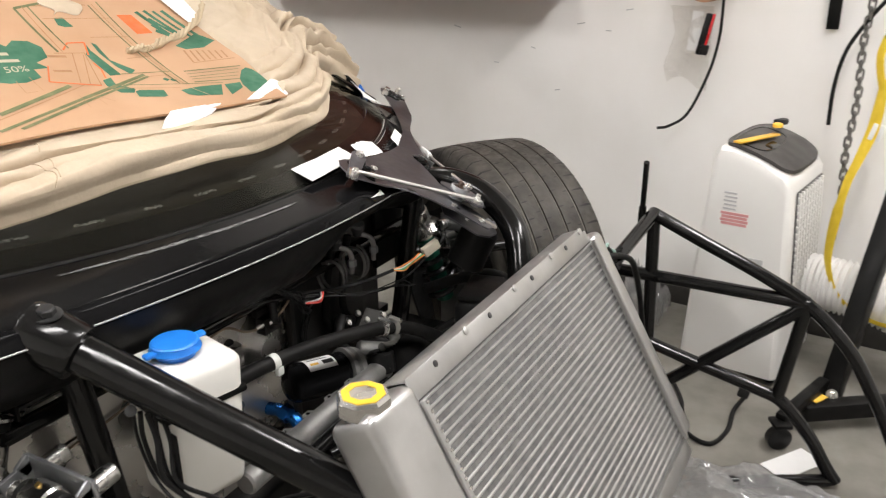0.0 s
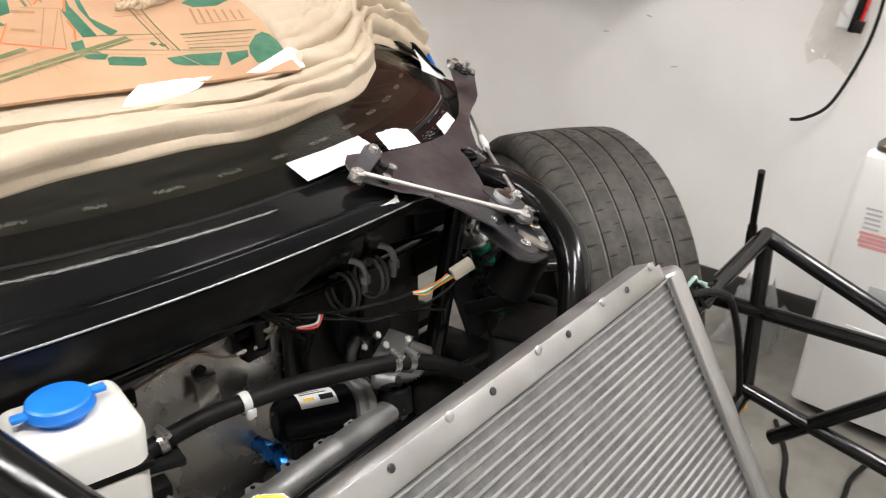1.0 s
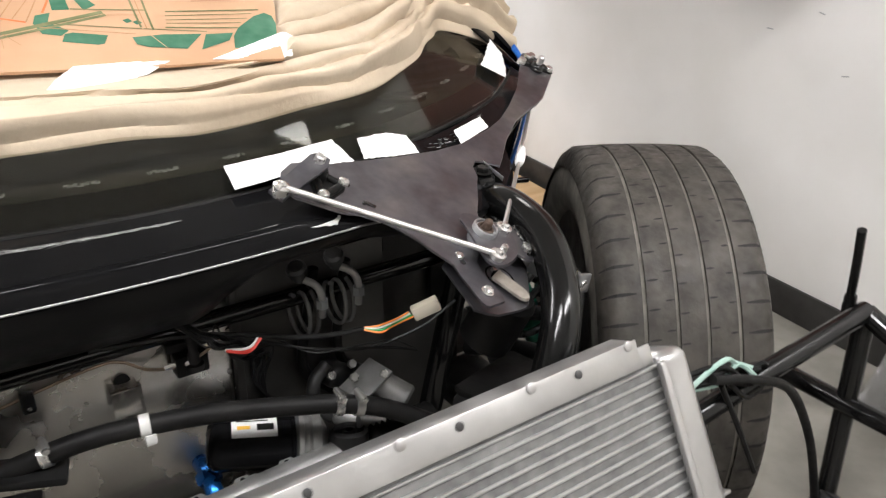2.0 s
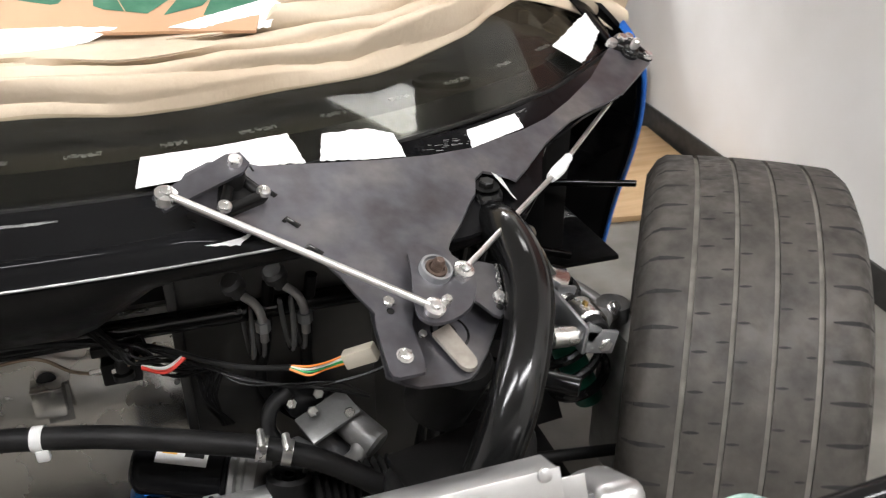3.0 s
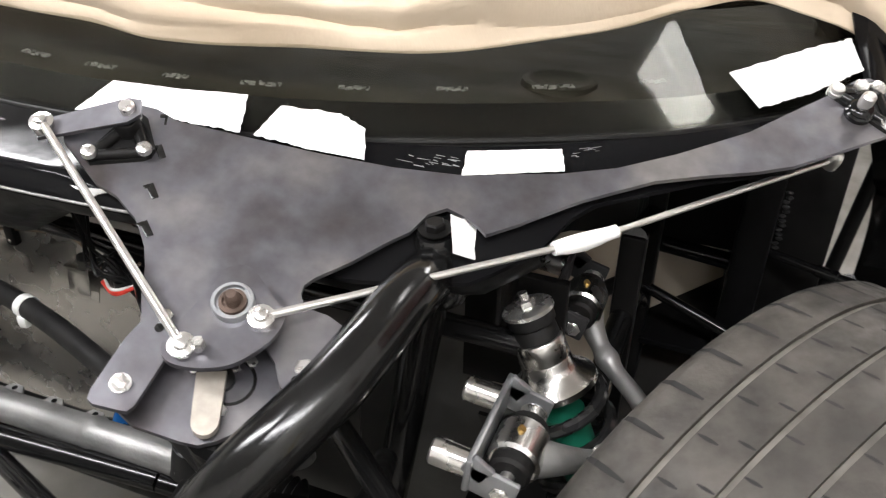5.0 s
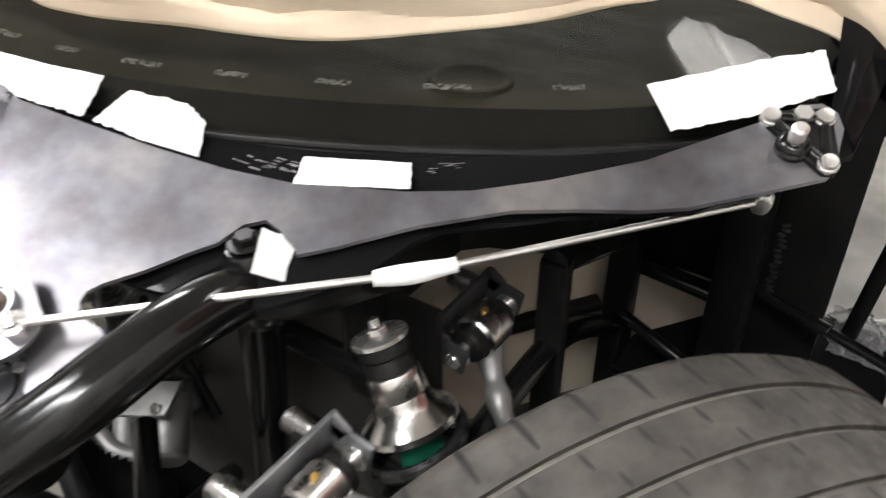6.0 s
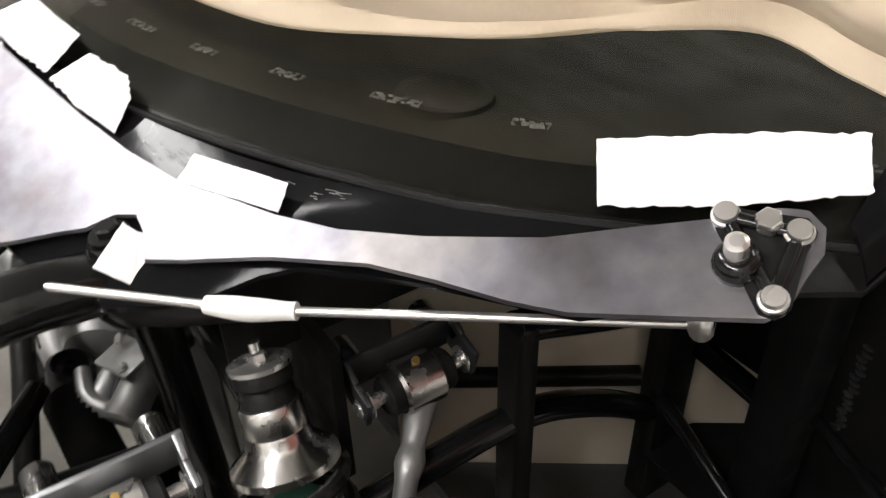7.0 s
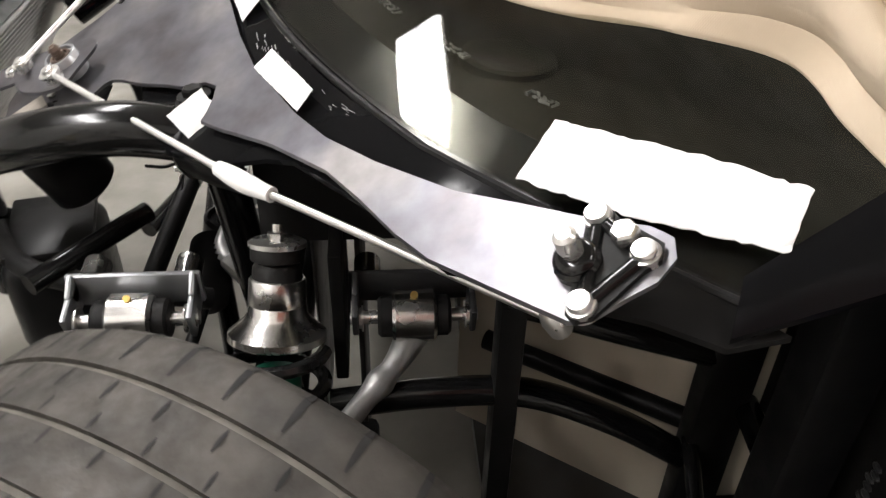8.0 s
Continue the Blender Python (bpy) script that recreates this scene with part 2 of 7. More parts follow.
TAN_PANEL = surface("tan_floor_panel", (0.46, 0.40, 0.31), (0.58, 0.515, 0.41), 3, (0.5, 0.7))
SPRING_GREEN = surface("green_spring_paint", (0.01, 0.13, 0.08), (0.02, 0.2, 0.12), 10, (0.3, 0.45))
PALE_GREEN = surface("pale_green_tape", (0.22, 0.36, 0.31), (0.42, 0.55, 0.5), 40, (0.4, 0.6))
SPRING_BLACK = surface("spring_black", (0.01, 0.01, 0.01), (0.02, 0.02, 0.02), 10, (0.2, 0.3))
CLEAR_HOSE = surface("grey_clear_hose", (0.10, 0.10, 0.10), (0.2, 0.2, 0.195), 20, (0.15, 0.25))
NYLON = surface("clear_nylon", (0.62, 0.62, 0.6), (0.75, 0.75, 0.73), 20, (0.35, 0.5))
WIRE_ORANGE = surface("orange_wire", (0.75, 0.2, 0.03), (0.85, 0.28, 0.05), 20, (0.4, 0.5))
WIRE_GREEN = surface("green_wire", (0.02, 0.3, 0.08), (0.04, 0.4, 0.12), 20, (0.4, 0.5))
WIRE_RED = surface("red_wire", (0.6, 0.03, 0.02), (0.7, 0.05, 0.03), 20, (0.4, 0.5))
BRASS = surface("brass", (0.38, 0.25, 0.07), (0.5, 0.34, 0.12), 20, (0.3, 0.45), 0.9)
CONNECTOR = surface("cream_connector", (0.5, 0.45, 0.36), (0.6, 0.55, 0.45), 20, (0.4, 0.55))
COPPER_LINE = surface("bundy_tube", (0.2, 0.15, 0.11), (0.34, 0.26, 0.19), 30, (0.3, 0.45), 0.8)
CRANK_STEEL = surface("tarnished_zinc", (0.30, 0.275, 0.235), (0.52, 0.48, 0.42), 40, (0.35, 0.5), 0.55, 0.1, 160)
DARK_SHEET = surface("dark_grey_sheet", (0.045, 0.044, 0.042), (0.10, 0.097, 0.092), 6, (0.32, 0.5), 0.6, 0.08, 140)
TUBE_GLOW = glowing("lamp_tube", (1.0, 0.965, 0.945), 44.0)
# Weaker tube, set so the steel plate reflects it less.
TUBE_DIM = glowing("dimmed_lamp_tube", (1.0, 0.955, 0.9), 14.0)
LAMP_WHITE = surface("lamp_enamel", (0.75, 0.75, 0.74), (0.8, 0.8, 0.79), 4, (0.4, 0.5))


# ---- builders ----
def mesh_of(name, bm, mats):
    me = bpy.data.meshes.new(name)
    bmesh.ops.recalc_face_normals(bm, faces=bm.faces)
    bm.to_mesh(me)
    bm.free()
    for m in mats if isinstance(mats, (list, tuple)) else [mats]:
        me.materials.append(m)
    return me


def part(name, bm, material, parent=None, label="", smooth=True):
    """Link a bmesh as one mesh object under a thing or a part."""
    me = mesh_of(name, bm, material)
    if smooth:
        me.shade_smooth()
        me.set_sharp_from_angle(angle=radians(38))
    ob = new(name, me)
    ob.parent = parent
    if label:
        tagged(ob, label)
    return ob


def thing(name, label, category, group="", kind="", at=(0, 0, 0)):
    ob = new(name)
    ob.location = at
    ob.empty_display_size = 0.05
    return tagged(ob, label, category, group, kind)


def box(bm, cx, cy, cz, sx, sy, sz, bevel=0.0, rot=None, seg=2):
    r = bmesh.ops.create_cube(bm, size=1.0)
    vs = r["verts"]
    bmesh.ops.scale(bm, vec=(sx, sy, sz), verts=vs)
    if bevel:
        es = list({e for v in vs for e in v.link_edges})
        out = bmesh.ops.bevel(bm, geom=es, offset=bevel, segments=seg, affect="EDGES", profile=0.5)
        vs = list({v for f in out["faces"] for v in f.verts} | {v for v in vs if v.is_valid})
    m = Matrix.Translation((cx, cy, cz))
    if rot is not None:
        m = m @ (rot if isinstance(rot, Matrix) else Euler([radians(a) for a in rot]).to_matrix().to_4x4())
    bmesh.ops.transform(bm, matrix=m, verts=vs)
    return vs


def aim(a, b):
    """The pose at a whose z axis points to b."""
    return Matrix.Translation(a) @ (Vector(b) - Vector(a)).to_track_quat("Z", "Y").to_matrix().to_4x4()


def lathe(bm, profile, seg=24, m=Matrix.Identity(4), closed=False):
    """Turn a profile of (radius, height) round z; m places it."""
    rings = []
    for r, h in profile:
        if r < 1e-6:
            rings.append([bm.verts.new(m @ Vector((0, 0, h)))])
        else:
            rings.append([bm.verts.new(m @ Vector((r * math.cos(a), r * math.sin(a), h))) for a in (2 * math.pi * i / seg for i in range(seg))])
    pairs = list(zip(rings, rings[1:])) + ([(rings[-1], rings[0])] if closed else [])
    for a, b in pairs:
        for i in range(seg):
            j = (i + 1) % seg
            q = [a[i % len(a)], a[j % len(a)], b[j % len(b)], b[i % len(b)]]
            q = list(dict.fromkeys(q))
            if len(q) > 2:
                bm.faces.new(q)
    if not closed:
        for ring in (rings[0], rings[-1]):
            if len(ring) > 2:
                bm.faces.new(ring)


def rod(bm, a, b, r, seg=12, bevel=0.0):
    h = (Vector(b) - Vector(a)).length
    e = min(bevel, r * 0.5, h * 0.4)
    pr = [(r - e, 0), (r, e), (r, h - e), (r - e, h)] if e else [(r, 0), (r, h)]
    lathe(bm, pr, seg, aim(a, b))


def spline(pts, n=8):
    """Catmull-Rom through the points."""
    p = [Vector(q) for q in pts]
    if len(p) < 3:
        return p
    p = [2 * p[0] - p[1]] + p + [2 * p[-1] - p[-2]]
    out = []
    for i in range(1, len(p) - 2):
        for k in range(n):
            t = k / n
            a, b, c, d = p[i - 1], p[i], p[i + 1], p[i + 2]
            out.append(0.5 * ((2 * b) + (c - a) * t + (2 * a - 5 * b + 4 * c - d) * t * t + (3 * b - a - 3 * c + d) * t ** 3))
    return out + [p[-2]]


def sweep(bm, path, r, seg=10, cap=True, flat=1.0):
    """A tube along a path; r is a number or a function of 0..1."""
    path = [Vector(q) for q in path]
    rings, up = [], None
    for i, q in enumerate(path):
        d = (path[min(i + 1, len(path) - 1)] - path[max(i - 1, 0)]).normalized()
        if up is None:
            up = d.orthogonal().normalized()
        up = (up - d * up.dot(d)).normalized()
        s = d.cross(up)
        rr = r(i / max(1, len(path) - 1)) if callable(r) else r
        rings.append([bm.verts.new(q + rr * (math.cos(a) * up + flat * math.sin(a) * s)) for a in (2 * math.pi * k / seg for k in range(seg))])
    for a, b in zip(rings, rings[1:]):
        for k in range(seg):
            bm.faces.new((a[k], a[(k + 1) % seg], b[(k + 1) % seg], b[k]))
    if cap:
        bm.faces.new(rings[0])
        bm.faces.new(rings[-1])


def tube_part(name, pts, r, mat, parent, label="", n=8, seg=12, straight=False):
    bm = bmesh.new()
    sweep(bm, pts if straight else spline(pts, n), r, seg)
    return part(name, bm, mat, parent, label)


def hexhead(bm, m, r=0.0075, h=0.006, washer=0.0, shank=0.0):
    """A bolt head along z of m, with its washer and the shank that stands out above."""
    if washer:
        lathe(bm, [(washer, 0), (washer, 0.0015)], 16, m)
    m2 = m @ Matrix.Translation((0, 0, 0.0015 if washer else 0))
    lathe(bm, [(r, 0), (r, h * 0.8), (r * 0.82, h)], 6, m2)
    if shank:
        lathe(bm, [(r * 0.55, h), (r * 0.55, h + shank - 0.001), (r * 0.4, h + shank)], 10, m2)


def bolt_part(name, place, normal, mat, parent, r=0.0075, h=0.006, washer=0.0, shank=0.0, label=""):
    bm = bmesh.new()
    hexhead(bm, aim(place, Vector(place) + Vector(normal)), r, h, washer, shank)
    return part(name, bm, mat, parent, label)


def ring_of(pts, closed_n=6):
    """A closed smooth outline through plan points."""
    p = [Vector((*q, 0)) for q in pts]
    n, out = len(p), []
    for i in range(n):
        a, b, c, d = p[i - 1], p[i], p[(i + 1) % n], p[(i + 2) % n]
        for k in range(closed_n):
            t = k / closed_n
            out.append(0.5 * ((2 * b) + (c - a) * t + (2 * a - 5 * b + 4 * c - d) * t * t + (3 * b - a - 3 * c + d) * t ** 3))
    return out


def sheet(bm, outline, height, thick, step=0.014):
    """A plate of that outline in plan, laid on the curved surface height(x, y)."""
    pts = [Vector((q.x, q.y)) for q in outline]
    n = len(pts)
    rim = [(i, (i + 1) % n) for i in range(n)]
    xs, ys = [p.x for p in pts], [p.y for p in pts]
    for i in range(int((max(xs) - min(xs)) / step) + 1):
        for j in range(int((max(ys) - min(ys)) / step) + 1):
            pts.append(Vector((min(xs) + (i + 0.5 * (j % 2)) * step, min(ys) + j * step)))
    co, edges, faces, *_ = geometry.delaunay_2d_cdt(pts, rim, [list(range(n))], 1, 0.0004)
    top = [bm.verts.new((c.x, c.y, height(c.x, c.y))) for c in co]
    low = [bm.verts.new((c.x, c.y, height(c.x, c.y) - thick)) for c in co]
    count = {}
    for f in faces:
        bm.faces.new([top[i] for i in f])
        bm.faces.new([low[i] for i in reversed(f)])
        for a, b in zip(f, f[1:] + f[:1]):
            count[frozenset((a, b))] = count.get(frozenset((a, b)), 0) + 1
    for e, k in count.items():
        if k == 1:
            a, b = tuple(e)
            bm.faces.new((top[a], top[b], low[b], low[a]))


def slab(bm, pts, m, thick):
    """A flat plate from plan points in the pose m, thick downwards."""
    a = [bm.verts.new(m @ Vector((x, y, 0))) for x, y in pts]
    b = [bm.verts.new(m @ Vector((x, y, -thick))) for x, y in pts]
    n = len(a)
    bm.faces.new(a)
    bm.faces.new(list(reversed(b)))
    for i in range(n):
        bm.faces.new((a[i], a[(i + 1) % n], b[(i + 1) % n], b[i]))


def grid(bm, nu, nv, f, thick=0.0, normal=None):
    """A surface f(u, v) with u, v in 0..1; with a thickness it is closed."""
    rows = [[bm.verts.new(f(i / nu, j / nv)) for j in range(nv + 1)] for i in range(nu + 1)]
    for i in range(nu):
        for j in range(nv):
            bm.faces.new((rows[i][j], rows[i + 1][j], rows[i + 1][j + 1], rows[i][j + 1]))
    if thick:
        d = Vector(normal or (0, 0, -1)) * thick
        low = [[bm.verts.new(v.co + d) for v in r] for r in rows]
        for i in range(nu):
            for j in range(nv):
                bm.faces.new((low[i][j], low[i][j + 1], low[i + 1][j + 1], low[i + 1][j]))
        for i in range(nu):
            for a in (0, nv):
                bm.faces.new((rows[i][a], rows[i + 1][a], low[i + 1][a], low[i][a]))
        for j in range(nv):
            for a in (0, nu):
                bm.faces.new((rows[a][j], rows[a][j + 1], low[a][j + 1], low[a][j]))

# ---- the room ----
def wall_x(y):
    """The long white wall stands a little askew to the car."""
    return 1.29 + 0.11 * y


def room():
    bm = bmesh.new()
    box(bm, -1.0, 0.8, -0.05, 6.4, 8.4, 0.1)
    tagged(part("floor", bm, CONCRETE, None, smooth=False), "grey stained concrete garage floor", "floor", kind="structure")
    ang = math.degrees(math.atan(0.11))
    bm = bmesh.new()
    box(bm, 0, 0, CEIL / 2, 0.12, 8.4, CEIL)
    w = part("wall_east", bm, WALL_PAINT, None, smooth=False)
    w.matrix_world = pose(wall_x(0.8) + 0.06, 0.8, 0, 0, 0, -ang)
    tagged(w, "scuffed white painted garage wall", "wall", kind="structure")
    bm = bmesh.new()
    box(bm, 0, 0, 0.05, 0.012, 8.3, 0.1, 0.004)
    b = part("baseboard", bm, RUBBER_BASE, None)
    b.matrix_world = pose(wall_x(0.8) - 0.007, 0.8, 0, 0, 0, -ang)
    tagged(b, "black rubber baseboard along the white wall", "baseboard", kind="structure")
    for name, c, s in (("wall_west", (-4.16, 0.8), (0.12, 8.4)), ("wall_south", (-1.3, -3.36), (6.0, 0.12)), ("wall_north", (-1.0, 4.96), (6.6, 0.12))):
        bm = bmesh.new()
        box(bm, c[0], c[1], CEIL / 2, s[0], s[1], CEIL)
        tagged(part(name, bm, WALL_PAINT, None, smooth=False), "plain white garage wall", "wall", kind="structure")
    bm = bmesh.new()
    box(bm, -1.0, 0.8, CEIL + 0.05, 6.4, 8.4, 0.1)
    tagged(part("ceiling", bm, CEIL_PAINT, None, smooth=False), "plain garage ceiling, greyed to dim its reflection", "ceiling", kind="structure")


def ceiling_lamp(glow, long, wide):
    """A short strip lamp with two lit diffusers, under the ceiling."""
    t = thing("ceiling_lamp", "white ceiling lamp with two lit diffusers, some added as fill light", "lamp", "ceiling lamps")
    bm = bmesh.new()
    box(bm, 0, 0, 0, long, wide, 0.05, 0.01)
    part("housing", bm, LAMP_WHITE, t)
    for y in (-0.24 * wide, 0.24 * wide):
        bm = bmesh.new()
        box(bm, 0, y, -0.035, long - 0.05, 0.42 * wide, 0.03, 0.012)
        part("diffuser", bm, glow, t, "lit white diffuser")
    return t


room()
LAMP = ceiling_lamp(TUBE_DIM, 0.55, 0.3)
LAMP.matrix_world = pose(0.72, 1.2, CEIL - 0.03, 0, 0, -12)
LAMP = ceiling_lamp(TUBE_GLOW, 1.5, 0.26)
LAMP.matrix_world = pose(-1.34, -0.84, CEIL - 0.03, 0, 0, -3)
# These four lamps are added out of view to fill the room with light.
for x, y in ((-2.1, 1.1), (0.5, -1.35), (-1.6, 3.1), (0.5, 3.2)):
    copy_thing(LAMP, pose(x, y, CEIL - 0.03, 0, 0, -3))

# ---- the car body ----
MID = -0.43


def gap_y(x):
    d = x - MID
    return 0.53 * d * d + 0.2 * max(0.0, d - 0.6)


LOW = [(-0.22, -0.083), (-0.12, -0.075), (-0.05, -0.060), (0.042, -0.020), (0.085, 0.03), (0.11, 0.088), (0.20, 0.152), (0.28, 0.199), (0.330, 0.258), (0.345, 0.300), (0.366, 0.338)]


def lip(x):
    d = x - MID
    y, z = -0.091 + 0.23 * d * d, 0.770
    if x > -0.22:
        y = lerp(LOW, x)
        z = min(z if x < 0.15 else 0.80, plate_z(x, y) - 0.016)
    return y, z


def lerp(table, x):
    if x <= table[0][0]:
        return table[0][1]
    for (a, p), (b, q) in zip(table, table[1:]):
        if x <= b:
            k = (x - a) / (b - a)
            return p + (q - p) * k
    return table[-1][1]


def glass_z(x, y):
    return 0.812 + 0.5 * (y - gap_y(x))


def pane_z(x, y):
    return 0.812 + 0.42 * (y - gap_y(x))


def plate_z(x, y):
    return 0.7668 - 0.2311 * x + 0.4447 * y + 0.0842 * x * x - 0.0322 * x * y + 0.139 * y * y


def cowl_point(x, v, lift=0.0):
    """The cowl's skin, v from its lip to the glass: flatter behind a rounded lip on the far side, rolled down at its end."""
    ly, lz = lip(x)
    y = ly + (gap_y(x) - 0.004 - ly) * v
    flat = 0.0225 * max(0.0, min(1.0, (-0.2 - x) / 0.13))
    z = lz + flat * (1 - math.exp(-v * 45)) + (0.807 - lz - flat) * v
    if -0.36 < x < 0.37:
        z = min(z, plate_z(x, y) - 0.007)
    z -= 2.0 * max(0.0, x - 0.315) ** 2
    return Vector((x, y, z + lift))


CAR = thing("project_car", "stripped black project car with its nose removed", "car")


def cowl():
    x0, x1 = MID - 0.80, 0.312

    def top(u, v):
        return cowl_point(x0 + (x1 - x0) * u, v ** 2.2)

    bm = bmesh.new()
    grid(bm, 96, 14, top, 0.004)
    part("cowl_panel", bm, GLOSS_BLACK, CAR, "gloss black cowl with scratches and dust")
    bm = bmesh.new()
    grid(bm, 8, 10, lambda u, v: cowl_point(0.312 + 0.054 * u, v), 0.004)
    part("cowl_end", bm, SATIN_BLACK, CAR)
    bm = bmesh.new()

    def face(u, v):
        x = x0 + (0.085 - x0) * u
        ly, lz = lip(x)
        return Vector((x, ly + 0.002 + 0.05 * v * v, lz - 0.004 - (0.085 - 0.047 * max(0.0, min(1.0, (x + 0.44) / 0.08))) * v))

    grid(bm, 64, 4, face, 0.004, (0, 1, 0))
    part("cowl_fascia", bm, SATIN_BLACK, CAR)
    # thin pale bead along the cowl lip
    bm = bmesh.new()
    sweep(bm, [Vector((x, lip(x)[0] - 0.001, lip(x)[1])) for x in (x0 + (MID + 0.3 - x0) * i / 40 for i in range(41))], 0.0014, 6)
    part("cowl_seam", bm, CAST_ALU, CAR, "thin bright cowl edge")


def windshield():
    x0, x1 = MID - 0.78, MID + 0.78

    def at(u, v):
        x = x0 + (x1 - x0) * u
        y = gap_y(x) + 0.004 + 1.0 * v
        return Vector((x * (1 - 0.12 * v) + MID * 0.12 * v, y, pane_z(x, y)))

    bm = bmesh.new()
    grid(bm, 60, 24, at, 0.005, (0, 0.45, -0.9))
    g = part("windshield", bm, WINDSHIELD, CAR, "tinted windshield glass")
    g.visible_shadow = False
    # printed black border under the glass edge
    bm = bmesh.new()

    def band(u, v):
        x = x0 + (x1 - x0) * u
        y = gap_y(x) + 0.005 + 0.045 * v
        return Vector((x, y, pane_z(x, y) - 0.0075))

    grid(bm, 60, 2, band, 0.002)
    part("black_border", bm, FRIT, CAR)
    # rubber seal in the gap
    bm = bmesh.new()
    sweep(bm, [Vector((x, gap_y(x) - 0.001, 0.8065)) for x in (x0 + (x1 - x0) * i / 60 for i in range(61))], 0.0032, 8)
    part("glass_seal", bm, HOSE_RUBBER, CAR)


def dash():
    d = thing("dashboard", "dark vinyl dashboard with a row of slots behind the windshield", "dashboard")
    x0, x1 = MID - 0.74, MID + 0.74

    def top(u, v):
        x = x0 + (x1 - x0) * u
        y = gap_y(x) * 1.0 + 0.055 + 0.5 * v
        return Vector((x, y, 0.815 - 0.03 * v - 0.02 * (1 - min(1, v * 12))))

    bm = bmesh.new()
    grid(bm, 48, 16, top, 0.01)
    part("top_pad", bm, DASH, d)
    for i in range(13):
        x = -0.237 + 0.0925 * (i - 6)
        y = 0.088 + 0.6 * (x - MID) ** 2
        sl = math.atan(1.2 * (x - MID))
        bm = bmesh.new()
        long = 0.034 + 0.008 * math.sin(i * 2.3)
        for k in (-1, 1):
            for j in range(5):
                box(bm, long * (0.2 * j - 0.4) + 0.002 * math.sin(i * 3 + j * 5 + k), 0.0035 * k, 0.0006 * math.sin(j * 4 + i), long * (0.13 + 0.05 * math.sin(i + j * 2.7)), 0.0009, 0.0020, 0.0003)
            box(bm, k * long / 2, 0, 0, 0.0009, 0.0078, 0.0020, 0.0003)
            for j in range(3):
                box(bm, long * (0.25 * j - 0.25) + 0.003 * math.sin(i * 2 + j), 0.0012 * k, 0, 0.006, 0.0007, 0.0012, 0.0002, (0, 0, 25 * math.sin(j * 3 + i)))
        o = part("slot", bm, SLOT_GREY, d)
        o.matrix_world = pose(x, y, 0.8235, 0, 0, math.degrees(sl))
    bm = bmesh.new()
    lathe(bm, [(0.042, 0.002), (0.040, 0.009), (0.036, 0.0105), (0.031, 0.0095), (0.028, 0.0070), (0.0, 0.0060)], 40, pose(0.036, 0.268, 0.8055, -3.4, 0, 0))
    part("speaker_pad", bm, DASH, d)
    bm = bmesh.new()
    box(bm, MID, 0.84, 0.27, 1.4, 1.14, 0.02)
    part("cabin_floor", bm, DARK_SHEET, CAR, "dark sheet metal cabin floor")
    bm = bmesh.new()
    box(bm, MID, 1.42, 0.75, 1.45, 0.03, 0.9)
    part("cabin_bulkhead", bm, SATIN_BLACK, CAR)
    for s in (-1, 1):
        bm = bmesh.new()
        box(bm, MID + s * 0.735, 1.0, 0.6, 0.02, 0.8, 0.45)
        part("cabin_side", bm, SATIN_BLACK, CAR)


def firewall():
    bm = bmesh.new()
    box(bm, -0.64, 0.086, 0.40, 0.56, 0.004, 0.46)
    part("firewall", bm, FIREWALL_ALU, CAR, "bare aluminium firewall sheet")
    bm = bmesh.new()
    box(bm, -0.243, 0.076, 0.42, 0.236, 0.004, 0.50, 0.001)
    box(bm, -0.361, 0.074, 0.42, 0.012, 0.014, 0.50, 0.002)
    part("footbox_front", bm, DARK_SHEET, CAR, "dull dark grey sheet beside the firewall")
    for z in (0.60, 0.52, 0.44):
        bolt_part("rivet", (-0.372, 0.083, z), (0, -1, 0), CAST_ALU, CAR, 0.0038, 0.0015)
    bm = bmesh.new()
    sweep(bm, [(-1.15, 0.058, 0.627), (0.08, 0.058, 0.618)], 0.013, 14)
    part("cross_tube", bm, TUBE_BLACK, CAR)
    bm = bmesh.new()
    box(bm, -0.62, 0.16, 0.655, 1.0, 0.16, 0.03)
    part("cowl_shelf", bm, SATIN_BLACK, CAR)
    bm = bmesh.new()
    box(bm, -0.075, 0.135, 0.45, 0.19, 0.006, 0.42, 0.002)
    part("footbox_panel", bm, DARK_SHEET, CAR)
    bm = bmesh.new()
    box(bm, 0.045, 0.118, 0.585, 0.11, 0.012, 0.15, 0.002)
    part("footbox_flange", bm, SATIN_BLACK, CAR)


